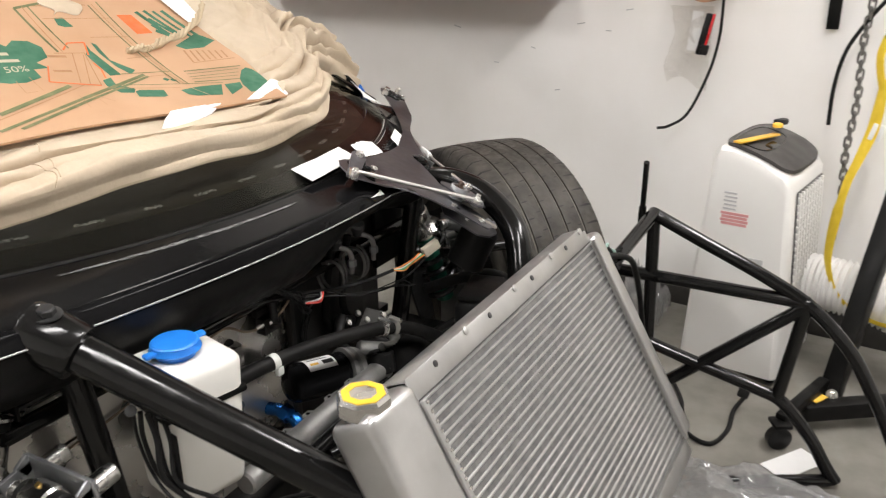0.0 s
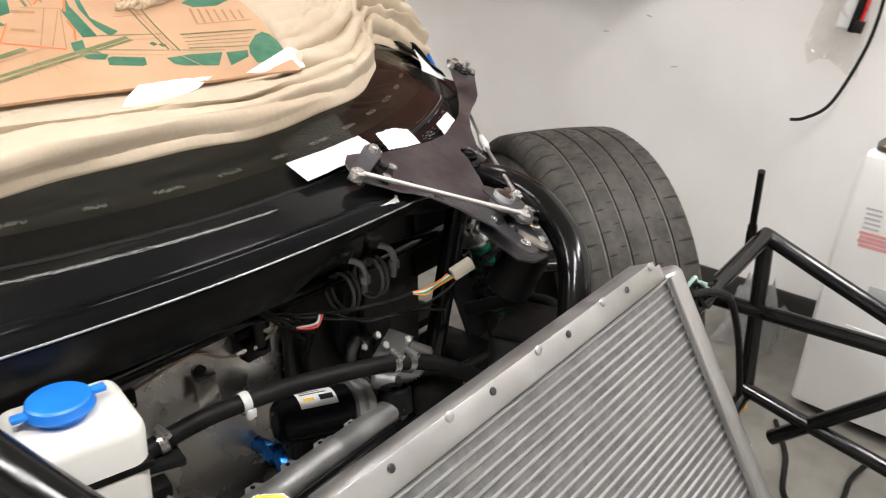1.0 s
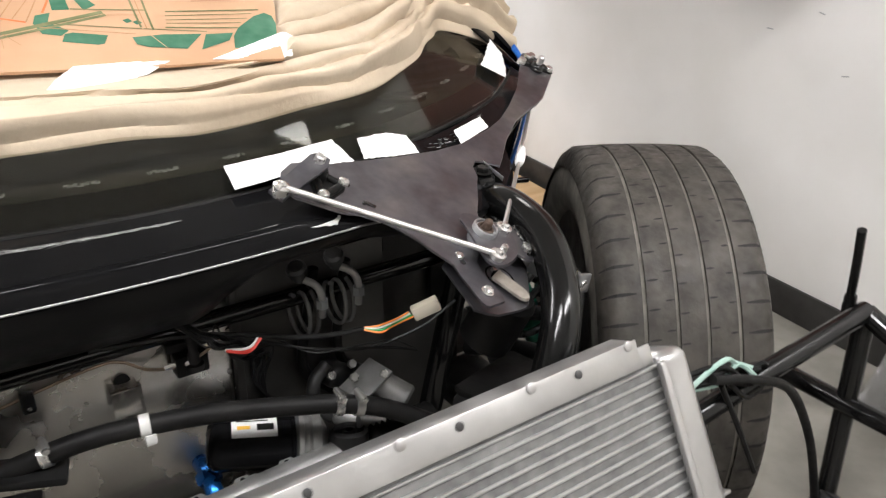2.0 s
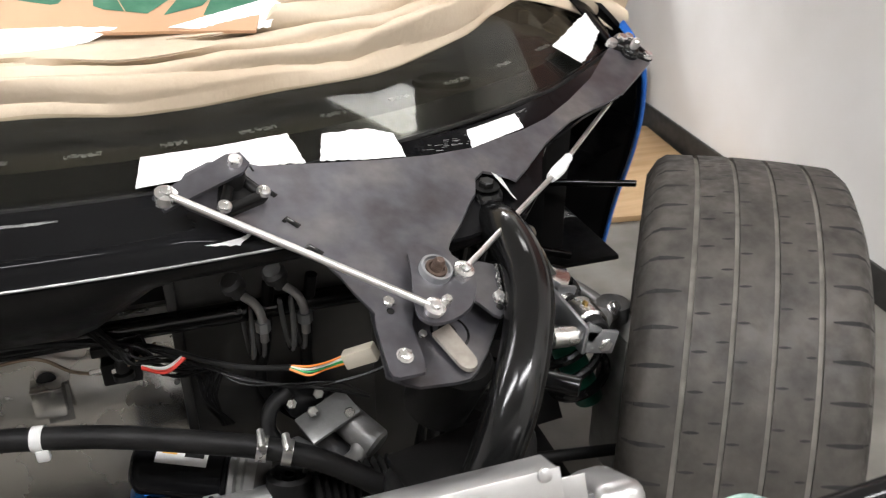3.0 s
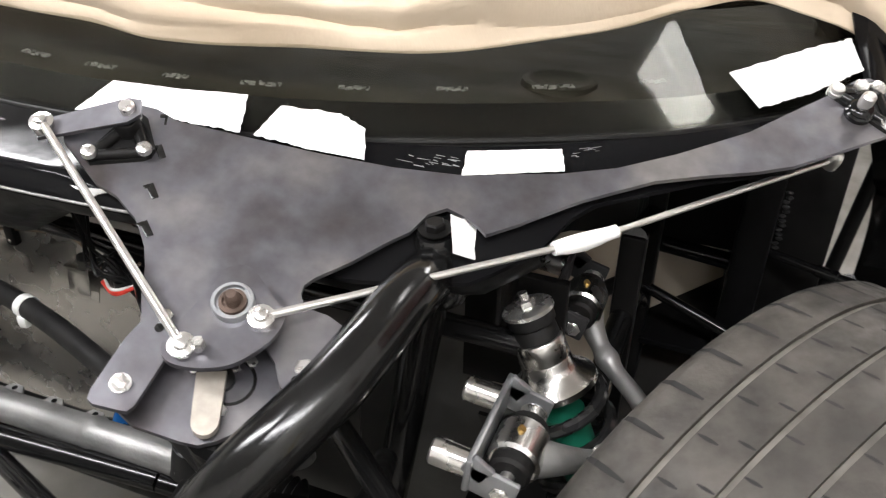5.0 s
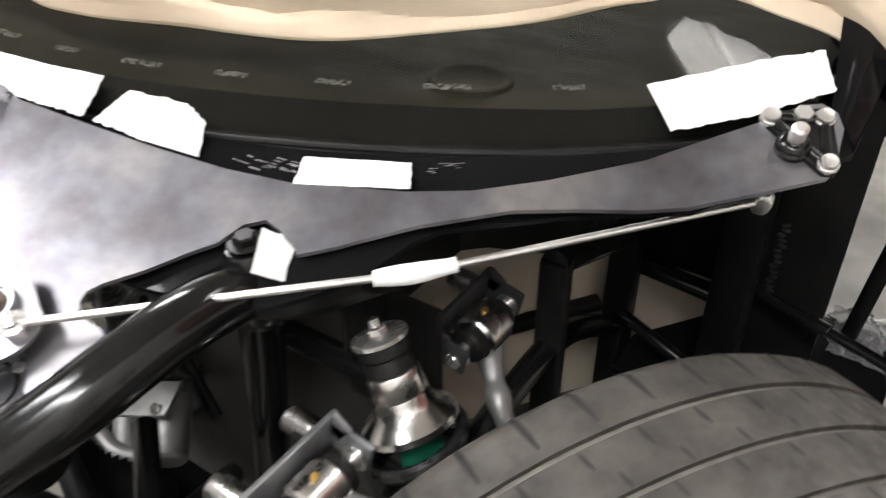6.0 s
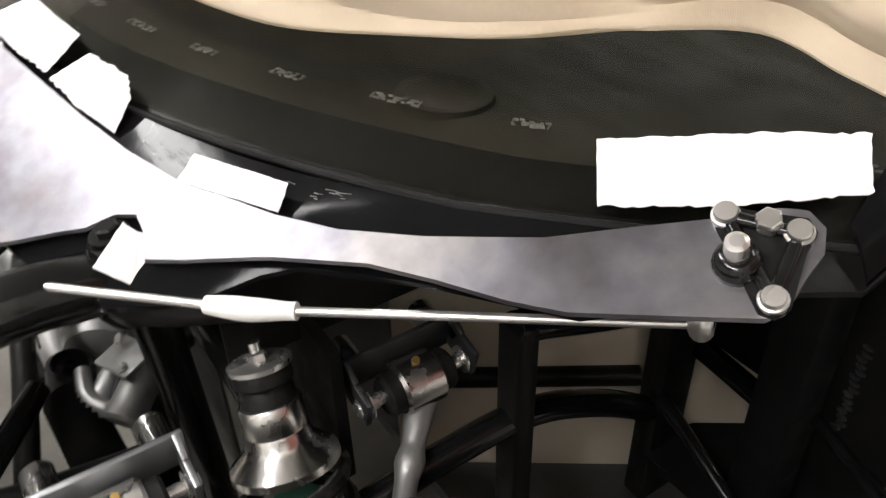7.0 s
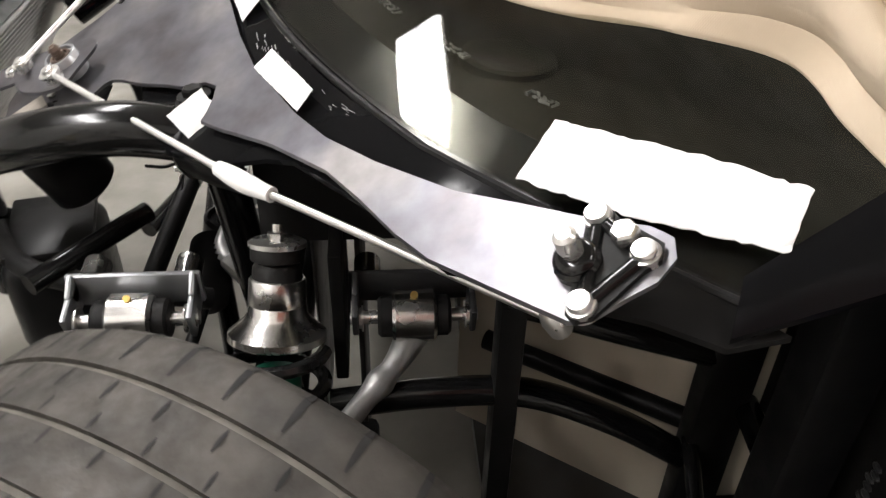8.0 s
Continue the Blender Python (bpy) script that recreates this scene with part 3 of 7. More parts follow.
def chassis():
    def bar(name, a, b, r=0.0165, mat=TUBE_BLACK):
        bm = bmesh.new()
        rod(bm, a, b, r, 14)
        part(name, bm, mat, CAR)

    for s in (1, -1):
        X = lambda x: MID + s * (x - MID)
        # braces from the strut mounts towards the nose
        if s > 0:
            run = [(0.001, 0.018, 0.722), (0.0, -0.07, 0.734), (-0.016, -0.163, 0.714), (-0.067, -0.248, 0.660), (-0.128, -0.285, 0.548), (-0.165, -0.300, 0.44)]
        else:
            run = [(-0.893, -0.030, 0.764), (-0.869, -0.083, 0.732), (-0.816, -0.205, 0.656), (-0.774, -0.299, 0.597), (-0.748, -0.360, 0.560)]
        bm = bmesh.new()
        sweep(bm, spline(run, 8), 0.0250 if s > 0 else 0.0245, 24)
        part("brace_tube", bm, TUBE_BLACK, CAR, "thick gloss black tube")
        if s > 0:
            bm = bmesh.new()
            lathe(bm, [(0.030, -0.045), (0.0345, -0.034), (0.0355, -0.012), (0.034, -0.008), (0.024, -0.006), (0.0205, 0.0), (0.019, 0.016), (0.016, 0.0205), (0, 0.0205)], 32, pose(X(0.0), 0.002, 0.742, 8, 0, 0))
            cap = part("brace_cap", bm, TUBE_BLACK, CAR)
            bolt_part("brace_bolt", (X(0.0), 0.0, 0.765), (0, -0.12, 1), SATIN_BLACK, cap, 0.0095, 0.007, 0.015)
        if s < 0:
            bm = bmesh.new()
            end = Vector(run[0])
            lathe(bm, [(0.0245, -0.032), (0.0335, -0.032), (0.0355, -0.028), (0.0355, 0.030), (0.033, 0.036), (0, 0.037)], 28, aim(end, end * 2 - Vector(run[1])))
            clamp = part("brace_clamp", bm, TUBE_BLACK, CAR, "black clamp sleeve with a bolt")
            bolt_part("brace_bolt", end + Vector((-0.004, -0.003, 0.0345)), (-0.1, -0.15, 1), DARK_STEEL, clamp, 0.0105, 0.009, 0.017)
        bar("upright_tube", (X(0.0), 0.01, 0.74), (X(-0.078), 0.036, 0.30), 0.019)
        # side frame of square tube behind the wheel
        for y0, y1, z0, z1 in ((0.257, 0.281, 0.20, 0.645), (0.455, 0.505, 0.20, 0.70)):
            bm = bmesh.new()
            box(bm, X(0.141), (y0 + y1) / 2, (z0 + z1) / 2, 0.03, y1 - y0, z1 - z0, 0.004)
            part("frame_post", bm, SATIN_BLACK, CAR)
        bm = bmesh.new()
        sweep(bm, spline([(X(0.141), 0.11, 0.520), (X(0.141), 0.20, 0.530), (X(0.141), 0.29, 0.525), (X(0.141), 0.38, 0.480), (X(0.141), 0.47, 0.415)], 6), 0.0145, 14)
        part("side_tube", bm, TUBE_BLACK, CAR)
        bm = bmesh.new()
        sweep(bm, spline([(X(0.141), 0.262, 0.642), (X(0.141), 0.30, 0.630), (X(0.141), 0.36, 0.606), (X(0.141), 0.47, 0.566)], 6), 0.0150, 14)
        part("top_rail", bm, TUBE_BLACK, CAR)
        # Dark rod added to give the shadow band across the tan panel.
        bm = bmesh.new()
        rod(bm, (X(-0.02), 0.276, 0.443), (X(0.116), 0.465, 0.450), 0.012, 12)
        part("shadow_bar", bm, SATIN_BLACK, CAR)
        bm = bmesh.new()
        grid(bm, 20, 2, lambda u, v: Vector((X(0.048 + 0.085 * max(0.0, min(1.0, (u - 0.45) / 0.2))), 0.05 + 0.41 * u, 0.640 - 0.075 * max(0.0, u - 0.5) * 2 + 0.105 * v)), 0.004, (-s, 0, 0))
        part("inner_arch", bm, SATIN_BLACK, CAR)
        if s > 0:
            bm = bmesh.new()
            grid(bm, 10, 4, lambda u, v: Vector((0.340 - 0.05 * u + (0.026 + 0.055 * u) * v, 0.350 + 0.21 * u - 0.012 * v, 0.822 + 0.115 * u - (0.020 + 0.03 * u) * v * v)), 0.004)
            part("pillar_base", bm, GLOSS_BLACK, CAR, "gloss black base of the windshield pillar")
        bm = bmesh.new()
        box(bm, X(0.276), 0.475, 0.58, 0.045, 0.05, 0.44, 0.006)
        part("hinge_post", bm, SHADED_BLACK, CAR)
        bm = bmesh.new()
        box(bm, X(0.315), 0.522, 0.50, 0.122, 0.012, 0.56, 0.003)
        wall = part("footwell_wall", bm, SATIN_BLACK, CAR)
        bm = bmesh.new()
        box(bm, X(0.205), 0.522, 0.64, 0.11, 0.012, 0.27, 0.003)
        part("footwell_header", bm, SHADED_BLACK, CAR)
        bm = bmesh.new()
        rod(bm, (X(0.145), 0.505, 0.503), (X(0.262), 0.500, 0.497), 0.0125, 12)
        part("cross_bar", bm, TUBE_BLACK, CAR)
        bm = bmesh.new()
        rod(bm, (X(0.144), 0.462, 0.452), (X(0.345), 0.425, 0.398), 0.0085, 12)
        part("diagonal_bar", bm, TUBE_BLACK, CAR)
        bm0 = bmesh.new()
        lathe(bm0, [(0.0052, 0), (0.0044, 0.0022), (0, 0.0032)], 8)
        bead = mesh_of("weld_bead", bm0, DARK_STEEL)
        for i in range(15):
            o = new("weld_bead", bead)
            o.parent = wall
            o.matrix_world = pose(X(0.309) + 0.002 * math.sin(i * 2.1), 0.5155, 0.612 - 0.0072 * i, 90, 0, 0) @ Matrix.Diagonal((1, 0.6, 1, 1))
        bm = bmesh.new()
        rod(bm, (X(0.285), 0.494, 0.531), (X(0.475), 0.430, 0.527), 0.0065, 12)
        link = part("link_rod", bm, TUBE_BLACK, CAR)
        bm = bmesh.new()
        rod(bm, (X(0.362), 0.468, 0.5295), (X(0.389), 0.459, 0.529), 0.0085, 12, 0.001)
        part("link_collar", bm, TUBE_BLACK, link)
        bm = bmesh.new()
        box(bm, X(0.31), 0.585, 0.36, 0.32, 0.27, 0.012, 0.004)
        part("sill_plate", bm, SHADED_BLACK, CAR)
        bm = bmesh.new()
        box(bm, X(0.100), 0.461, 0.475, 0.52, 0.006, 0.37, 0, (0, 0, s * 54.3))
        part("footbox_side", bm, TAN_PANEL, CAR, "dull tan footbox panel")
        bm = bmesh.new()
        box(bm, X(0.06), 0.0, 0.33, 0.10, 0.30, 0.05, 0.008)
        part("crossmember", bm, SATIN_BLACK, CAR)
    bm = bmesh.new()
    box(bm, MID, 0.02, 0.29, 0.86, 0.07, 0.05, 0.008)
    part("crossmember", bm, SATIN_BLACK, CAR)


def door():
    d = new("door")
    d.parent = CAR
    tagged(d, "black door with blue masking tape along its edge")
    edge = spline([(0.28, 0.50, 0.94), (0.375, 0.43, 0.86), (0.455, 0.44, 0.77), (0.51, 0.50, 0.66), (0.55, 0.58, 0.53), (0.57, 0.66, 0.38), (0.575, 0.70, 0.25)], 6)
    last = len(edge) - 1

    def skin(u, v):
        q = edge[round(u * last)]
        return Vector((q.x + 0.06 * v, q.y + 0.84 * v, q.z))

    def inner(u, v):
        q = edge[round(u * last)]
        return Vector((q.x - 0.01 - 0.10 * v, q.y + 0.004 + 0.10 * v, q.z))

    bm = bmesh.new()
    grid(bm, last, 4, skin, 0.01, (-1, 0, 0))
    part("skin", bm, GLOSS_BLACK, d)
    bm = bmesh.new()
    grid(bm, last, 2, inner, 0.006, (0, 1, 0))
    part("inner_panel", bm, GLOSS_BLACK, d)
    bm = bmesh.new()
    rod(bm, (0.428, 0.66, 0.62), (0.403, 0.66, 0.366), 0.011, 14, 0.002)
    part("inner_rail", bm, SATIN_BLACK, d)
    bm = bmesh.new()
    sweep(bm, [q + Vector((0.0, -0.008, 0)) for q in edge[8:]], 0.009, 8, flat=0.5)
    part("masking_tape", bm, TAPE_BLUE, d, "blue masking tape")


cowl(), windshield(), dash(), firewall(), chassis(), door()


# ---- canvas and cardboard over the windshield ----
HEM = [(-1.2, 0.25), (-0.815, 0.155), (-0.70, 0.136), (-0.44, 0.110), (-0.33, 0.106), (-0.156, 0.146), (-0.05, 0.186), (0.09, 0.285), (0.157, 0.352), (0.22, 0.405), (0.32, 0.43), (0.42, 0.425)]


HEM = [(q.x, q.y) for q in spline([(x, y, 0) for x, y in HEM], 8)]


def wave(x, y, z):
    return noise.noise(Vector((x, y, z)))


# loose folds along the hem: start x, end x, distance from the hem at both, half width, height
FOLDS = [(-1.5, -0.16, 0.014, 0.011, 0.0170, 0.0160), (-0.66, 0.16, 0.026, 0.010, 0.0125, 0.0150), (-1.5, -0.42, 0.039, 0.034, 0.0135, 0.0130), (-0.50, 0.14, 0.044, 0.030, 0.0105, 0.0150),
         (-1.5, -0.60, 0.062, 0.055, 0.0130, 0.0120), (-0.80, -0.22, 0.060, 0.050, 0.0125, 0.0110), (-0.36, 0.15, 0.064, 0.052, 0.0120, 0.0160), (-1.5, -0.72, 0.085, 0.080, 0.0120, 0.0090),
         (-0.30, 0.16, 0.088, 0.074, 0.0130, 0.0100), (-0.22, 0.17, 0.120, 0.098, 0.0150, 0.0060),
         (0.13, 0.70, 0.012, 0.020, 0.0100, 0.0180), (0.16, 0.70, 0.036, 0.026, 0.0110, 0.0240), (0.10, 0.70, 0.064, 0.040, 0.0120, 0.0260), (0.17, 0.70, 0.095, 0.066, 0.0140, 0.0280), (0.12, 0.70, 0.130, 0.100, 0.0150, 0.0260)]


def folds(x, s):
    """Height of the long gathered folds, each tapering out at its ends and lapping over the one below."""
    best = 0.0
    for i, (xa, xb, sa, sb, wide, tall) in enumerate(FOLDS):
        u = (x - xa) / (xb - xa)
        if not 0 < u < 1:
            continue
        taper = min(1.0, 5.5 * u, 5.5 * (1 - u)) ** 0.7
        c = sa + (sb - sa) * u + 0.0032 * math.sin(x * 9.0 + i * 1.9) + 0.003 * wave(x * 5.0, i * 3.1, 0.4)
        w = wide * (0.55 + 0.45 * taper) * (1 + 0.35 * wave(x * 4.0, i * 2.3, 5.5))
        d = (s - c) / w
        d = d / 0.75 if d < 0 else d / 1.3
        if abs(d) < 1:
            best = max(best, 1.35 * tall * taper * (1 + 0.6 * wave(x * 6.0, i * 1.7, 8.8)) * (1 - d * d) ** 0.55)
    return best


def canvas_roll(x, s, lean=False):
    """Height of the canvas over the glass, s metres up from its hem: long gathered folds, hanging rolls at the corner, soft crumples further up."""
    right = max(0.0, min(1.0, (x + 0.22) / 0.35))
    end = max(0.0, min(1.0, (x - 0.02) / 0.14))
    near = min(1.0, s / 0.010)
    f = s / 0.0155 + near * (2.5 * wave(x * 1.5 + s * 2.0, s * 5.0, 7.1) + 0.7 * wave(x * 4.6 - s * 5.0, s * 9.0, 1.9))
    k = math.floor(f)
    roll = max(0.0, 1 - (2 * (f - k) ** 0.82 - 1) ** 2) ** 0.45
    tall = max(0.0015, 0.010 + 0.015 * wave(k * 3.7, x * 2.3, 2.2))
    hung = tall * roll * max(0.0, min(1.0, (7.0 - f) / 2.0))
    fold = folds(x, s) + 0.35 * hung * end
    tug = (1 - min(1.0, 3.4 * abs(wave(x * 2.6 + s * 7.0, s * 21.0 - x * 3.0, 3.3)))) ** 2
    crease = 1 - min(1.0, 2.6 * abs(wave(x * 3.2 + s * 2.2, s * 4.0 - x * 1.5, 0.3)))
    crease2 = 1 - min(1.0, 2.4 * abs(wave(x * 6.5 - s * 3.0, s * 6.0, 6.1)))
    lumps = 0.7 * wave(x * 4.0, s * 4.5, 0.9) + 0.5 * crease ** 2 + 0.22 * crease2 ** 2
    amount = (0.010 + 0.042 * right) * min(1.0, max(0.0, s - 0.06) / 0.08)
    hang = 1 - min(1.0, 2.8 * abs(wave(x * 7.0 - s * 5.0, s * 15.0 + x * 9.0, 11.0)))
    base = 0.003 + 0.020 * end * hang ** 1.3 * min(1.0, s / 0.05) + 0.023 * min(1.0, s / 0.09) + 0.014 * right * min(1.0, s / (0.05 + 0.05 * end))
    fine = 0.0030 * wave(x * 7 + s * 10, s * 22, 9.0) + 0.0022 * (1 - min(1.0, 2.5 * abs(wave(x * 5.0 - s * 9.0, s * 26.0 + x * 6.0, 15.0)))) + 0.0012 * wave(x * 40, s * 40, 3.0)
    soft_end = max(0.0, min(1.0, (x + 0.10) / 0.2))
    edge = min(1.0, s / (0.003 + 0.021 * soft_end)) ** (1 - 0.5 * soft_end)
    sag = 1 - min(1.0, 2.2 * abs(wave(x * 8.0 + s * 12.0, s * 30.0 - x * 5.0, 13.0)))
    base += end * min(1.0, s / 0.006) * (0.012 * sag ** 1.4 - 0.004) * max(0.0, 1 - s / 0.25)
    if lean:
        return 0.9 * fold * edge
    return 0.003 + (base + fold - 0.004 * tug * near + lumps * amount + fine * near) * edge


CARD_LOW = [(-1.1, 0.24), (-0.786, 0.215), (-0.656, 0.210), (-0.577, 0.202), (-0.509, 0.192), (-0.435, 0.181), (-0.372, 0.171), (-0.32, 0.166), (-0.223, 0.153)]
CARD_RIGHT = [(0.153, -0.223), (0.205, -0.207), (0.304, -0.165), (0.42, -0.162), (0.50, -0.165), (0.8, -0.17)]


def card_z(x, y):
    """The cardboard's sheet, bent up a little towards the roof."""
    return 0.875 + 0.011 * x + 0.343 * y + 0.7 * max(0.0, y - 0.25) ** 2


def card_on(x, y, lift=0.0):
    return Vector((x, y, card_z(x, y) + lift))


def canvas():
    def at(u, v):
        x = -1.2 + 1.62 * u
        s = 0.72 * v ** 2.2 + 0.18 * v
        y = lerp(HEM, x) + s
        wob = (0.005 * noise.noise(Vector((x * 12, 0, 4))) + 0.007 * max(0.0, min(1.0, x / 0.15)) * noise.noise(Vector((x * 21, s * 30, 6)))) * (1 - min(1, s * 8))
        rise = min(1.0, s / (0.0007 + 0.023 * max(0.0, min(1.0, (x + 0.10) / 0.2)))) ** 0.6
        low = pane_z(x, y) + 0.001
        z = low + (glass_z(x, y) + canvas_roll(x, s) - low) * rise
        out = max(0.0, x - lerp(CARD_RIGHT, y))
        z = min(z, card_z(x, y) - 0.010 + 0.9 * out)
        return Vector((x, y + wob + 0.006 - canvas_roll(x, s, True), z))

    bm = bmesh.new()
    grid(bm, 280, 240, at, 0.0025, (0, 0.45, -0.9))
    o = part("canvas_sheet", bm, CANVAS, None)
    tagged(o, "beige canvas drop cloth folded over the windshield", "drop cloth")
    for line in (((-0.704, 0.075), (-0.716, 0.055), (-0.712, 0.045), (-0.729, 0.012)), ((-0.737, 0.045), (-0.730, 0.02), (-0.742, 0.004))):
        bm = bmesh.new()
        pts = []
        for q in spline([(x, s, 0) for x, s in line], 8):
            y = lerp(HEM, q.x) + q.y
            pts.append(Vector((q.x, y + 0.006 - canvas_roll(q.x, q.y, True), glass_z(q.x, y) + canvas_roll(q.x, q.y) + 0.0006)))
        sweep(bm, pts, 0.001, 5)
        part("seam", bm, CANVAS_SEAM, o)


def cardboard():
    c = thing("cardboard_sheet", "brown printed cardboard sheet lying on the canvas", "cardboard")

    def at(u, v):
        x = -1.1 + 0.877 * u
        y = lerp(CARD_LOW, x) + 0.55 * v
        return card_on(x + (lerp(CARD_RIGHT, y) + 0.223) * u, y)

    bm = bmesh.new()
    grid(bm, 40, 24, at, 0.004, (0, 0.4, -0.9))
    part("board", bm, CARD, c)

    def print_on(name, pts, mat, label="", lift=0.0006):
        bm = bmesh.new()
        vs = [bm.verts.new(card_on(x, y, lift)) for x, y in pts]
        f = bm.faces.new(vs)
        if len(vs) > 4:
            bmesh.ops.triangulate(bm, faces=[f])
        part(name, bm, mat, c, label)

    def line(a, b, w, mat, name="printed_line", n=6, lift=0.0008):
        bm = bmesh.new()
        a, b = Vector(a), Vector(b)
        d = (b - a).normalized()
        s = Vector((-d.y, d.x)) * w / 2
        rows = []
        for i in range(n + 1):
            q = a + (b - a) * i / n
            rows.append((bm.verts.new(card_on(q.x + s.x, q.y + s.y, lift)), bm.verts.new(card_on(q.x - s.x, q.y - s.y, lift))))
        for p, q in zip(rows, rows[1:]):
            bm.faces.new((p[0], p[1], q[1], q[0]))
        part(name, bm, mat, c)

    PRINT(print_on, line)
    curve = bpy.data.curves.new("printed_number", "FONT")
    curve.body, curve.size = "50%", 0.024
    o = bpy.data.objects.new("printed_number", curve)
    scene.collection.objects.link(o)
    bpy.context.view_layer.update()
    mesh = bpy.data.meshes.new_from_object(o)
    bpy.data.objects.remove(o)
    bm = bmesh.new()
    bm.from_mesh(mesh)
    bmesh.ops.triangulate(bm, faces=bm.faces)
    for v in bm.verts:
        v.co = card_on(-0.622 + 0.97 * v.co.x + 0.25 * v.co.y, 0.372 - 0.12 * v.co.x + 0.85 * v.co.y, 0.0016)
    part("printed_number", bm, CARD_PALE, c, "pale number printed in the green burst")


def PRINT(shape, line):
    star = []
    for i in range(28):
        a = 2 * math.pi * i / 28
        r = 1.0 + 0.1 * math.sin(i * 2.6) if i % 2 else 0.70
        star.append((-0.595 + 0.054 * r * math.cos(a) + 0.043 * r * math.sin(a), 0.394 - 0.012 * r * math.cos(a) + 0.051 * r * math.sin(a)))
    shape("printed_burst", star, INK_GREEN, "green starburst print")
    line((-0.625, 0.42), (-0.585, 0.413), 0.007, CARD_PALE, "printed_bar", 2, 0.0014)
    line((-0.622, 0.402), (-0.580, 0.395), 0.007, CARD_PALE, "printed_bar", 2, 0.0014)
    shape("printed_patch", [(-0.314, 0.472), (-0.282, 0.468), (-0.282, 0.416), (-0.317, 0.419)], INK_ORANGE, "orange printed patch")
    line((-0.494, 0.509), (-0.502, 0.402), 0.0045, INK_OLIVE)
    line((-0.478, 0.511), (-0.494, 0.402), 0.0018, INK_BROWN)
    line((-0.467, 0.511), (-0.477, 0.407), 0.003, INK_OLIVE)
    line((-0.494, 0.509), (-0.427, 0.516), 0.005, INK_OLIVE)
    line((-0.467, 0.511), (-0.356, 0.502), 0.002, INK_BROWN)
    line((-0.463, 0.481), (-0.328, 0.465), 0.0012, INK_BROWN)
    line((-0.35, 0.501), (-0.374, 0.266), 0.0028, INK_OLIVE)
    line((-0.341, 0.503), (-0.368, 0.262), 0.0014, INK_BROWN)
    line((-0.327, 0.507), (-0.361, 0.257), 0.0028, INK_OLIVE)
    line((-0.415, 0.426), (-0.341, 0.415), 0.0014, INK_BROWN)
    line((-0.399, 0.36), (-0.347, 0.357), 0.0014, INK_BROWN)
    line((-0.33, 0.298), (-0.201, 0.281), 0.003, INK_OLIVE)
    line((-0.334, 0.288), (-0.215, 0.273), 0.0018, INK_OLIVE)
    line((-0.337, 0.278), (-0.227, 0.262), 0.0018, INK_OLIVE)
    line((-0.339, 0.27), (-0.24, 0.252), 0.0018, INK_OLIVE)
    line((-0.344, 0.26), (-0.25, 0.24), 0.003, INK_OLIVE)
    line((-0.488, 0.298), (-0.364, 0.26), 0.002, INK_OLIVE)
    line((-0.364, 0.26), (-0.295, 0.239), 0.002, INK_OLIVE)
    line((-0.495, 0.29), (-0.386, 0.252), 0.0016, INK_BROWN)
    line((-0.447, 0.323), (-0.356, 0.306), 0.0022, INK_OLIVE)
    line((-0.416, 0.304), (-0.366, 0.296), 0.0014, INK_BROWN)
    line((-0.374, 0.266), (-0.359, 0.208), 0.0014, CARD)
    line((-0.704, 0.28), (-0.554, 0.317), 0.008, INK_OLIVE)
    line((-0.713, 0.268), (-0.53, 0.313), 0.002, INK_BROWN)
    line((-0.734, 0.24), (-0.561, 0.279), 0.006, INK_OLIVE)
    line((-0.561, 0.279), (-0.41, 0.31), 0.007, INK_OLIVE)
    line((-0.704, 0.235), (-0.557, 0.271), 0.006, INK_OLIVE)
    line((-0.557, 0.271), (-0.408, 0.303), 0.005, INK_OLIVE)
    line((-0.546, 0.374), (-0.576, 0.336), 0.0022, INK_ORANGE)
    line((-0.576, 0.336), (-0.506, 0.303), 0.003, INK_ORANGE)
    line((-0.506, 0.303), (-0.46, 0.391), 0.0016, INK_BROWN)
    line((-0.512, 0.401), (-0.46, 0.391), 0.0016, INK_BROWN)
    line((-0.481, 0.395), (-0.532, 0.319), 0.0016, INK_BROWN)
    line((-0.466, 0.387), (-0.52, 0.312), 0.0014, INK_BROWN)
    line((-0.49, 0.405), (-0.469, 0.42), 0.003, INK_ORANGE)
    line((-0.469, 0.42), (-0.438, 0.416), 0.003, INK_ORANGE)
    line((-0.438, 0.416), (-0.458, 0.384), 0.003, INK_ORANGE)
    line((-0.467, 0.364), (-0.469, 0.344), 0.003, INK_ORANGE)
    line((-0.469, 0.344), (-0.482, 0.32), 0.003, INK_ORANGE)
    line((-0.527, 0.396), (-0.498, 0.389), 0.006, INK_BROWN)
    line((-0.548, 0.36), (-0.52, 0.352), 0.006, INK_BROWN)
    line((-0.622, 0.351), (-0.63, 0.319), 0.0012, INK_BROWN)
    line((-0.63, 0.319), (-0.611, 0.318), 0.0012, INK_BROWN)
    line((-0.596, 0.355), (-0.602, 0.317), 0.0012, INK_BROWN)
    line((-0.562, 0.289), (-0.573, 0.251), 0.001, INK_BROWN)
    line((-0.541, 0.289), (-0.524, 0.254), 0.001, INK_BROWN)
    line((-0.556, 0.267), (-0.523, 0.278), 0.001, INK_BROWN)
    line((-0.541, 0.277), (-0.544, 0.25), 0.001, INK_BROWN)
    line((-0.286, 0.317), (-0.184, 0.309), 0.0022, INK_BROWN)
    shape("printed_block", [(-0.459, 0.271), (-0.42, 0.256), (-0.43, 0.237), (-0.438, 0.236), (-0.477, 0.252), (-0.469, 0.269)], INK_GREEN)
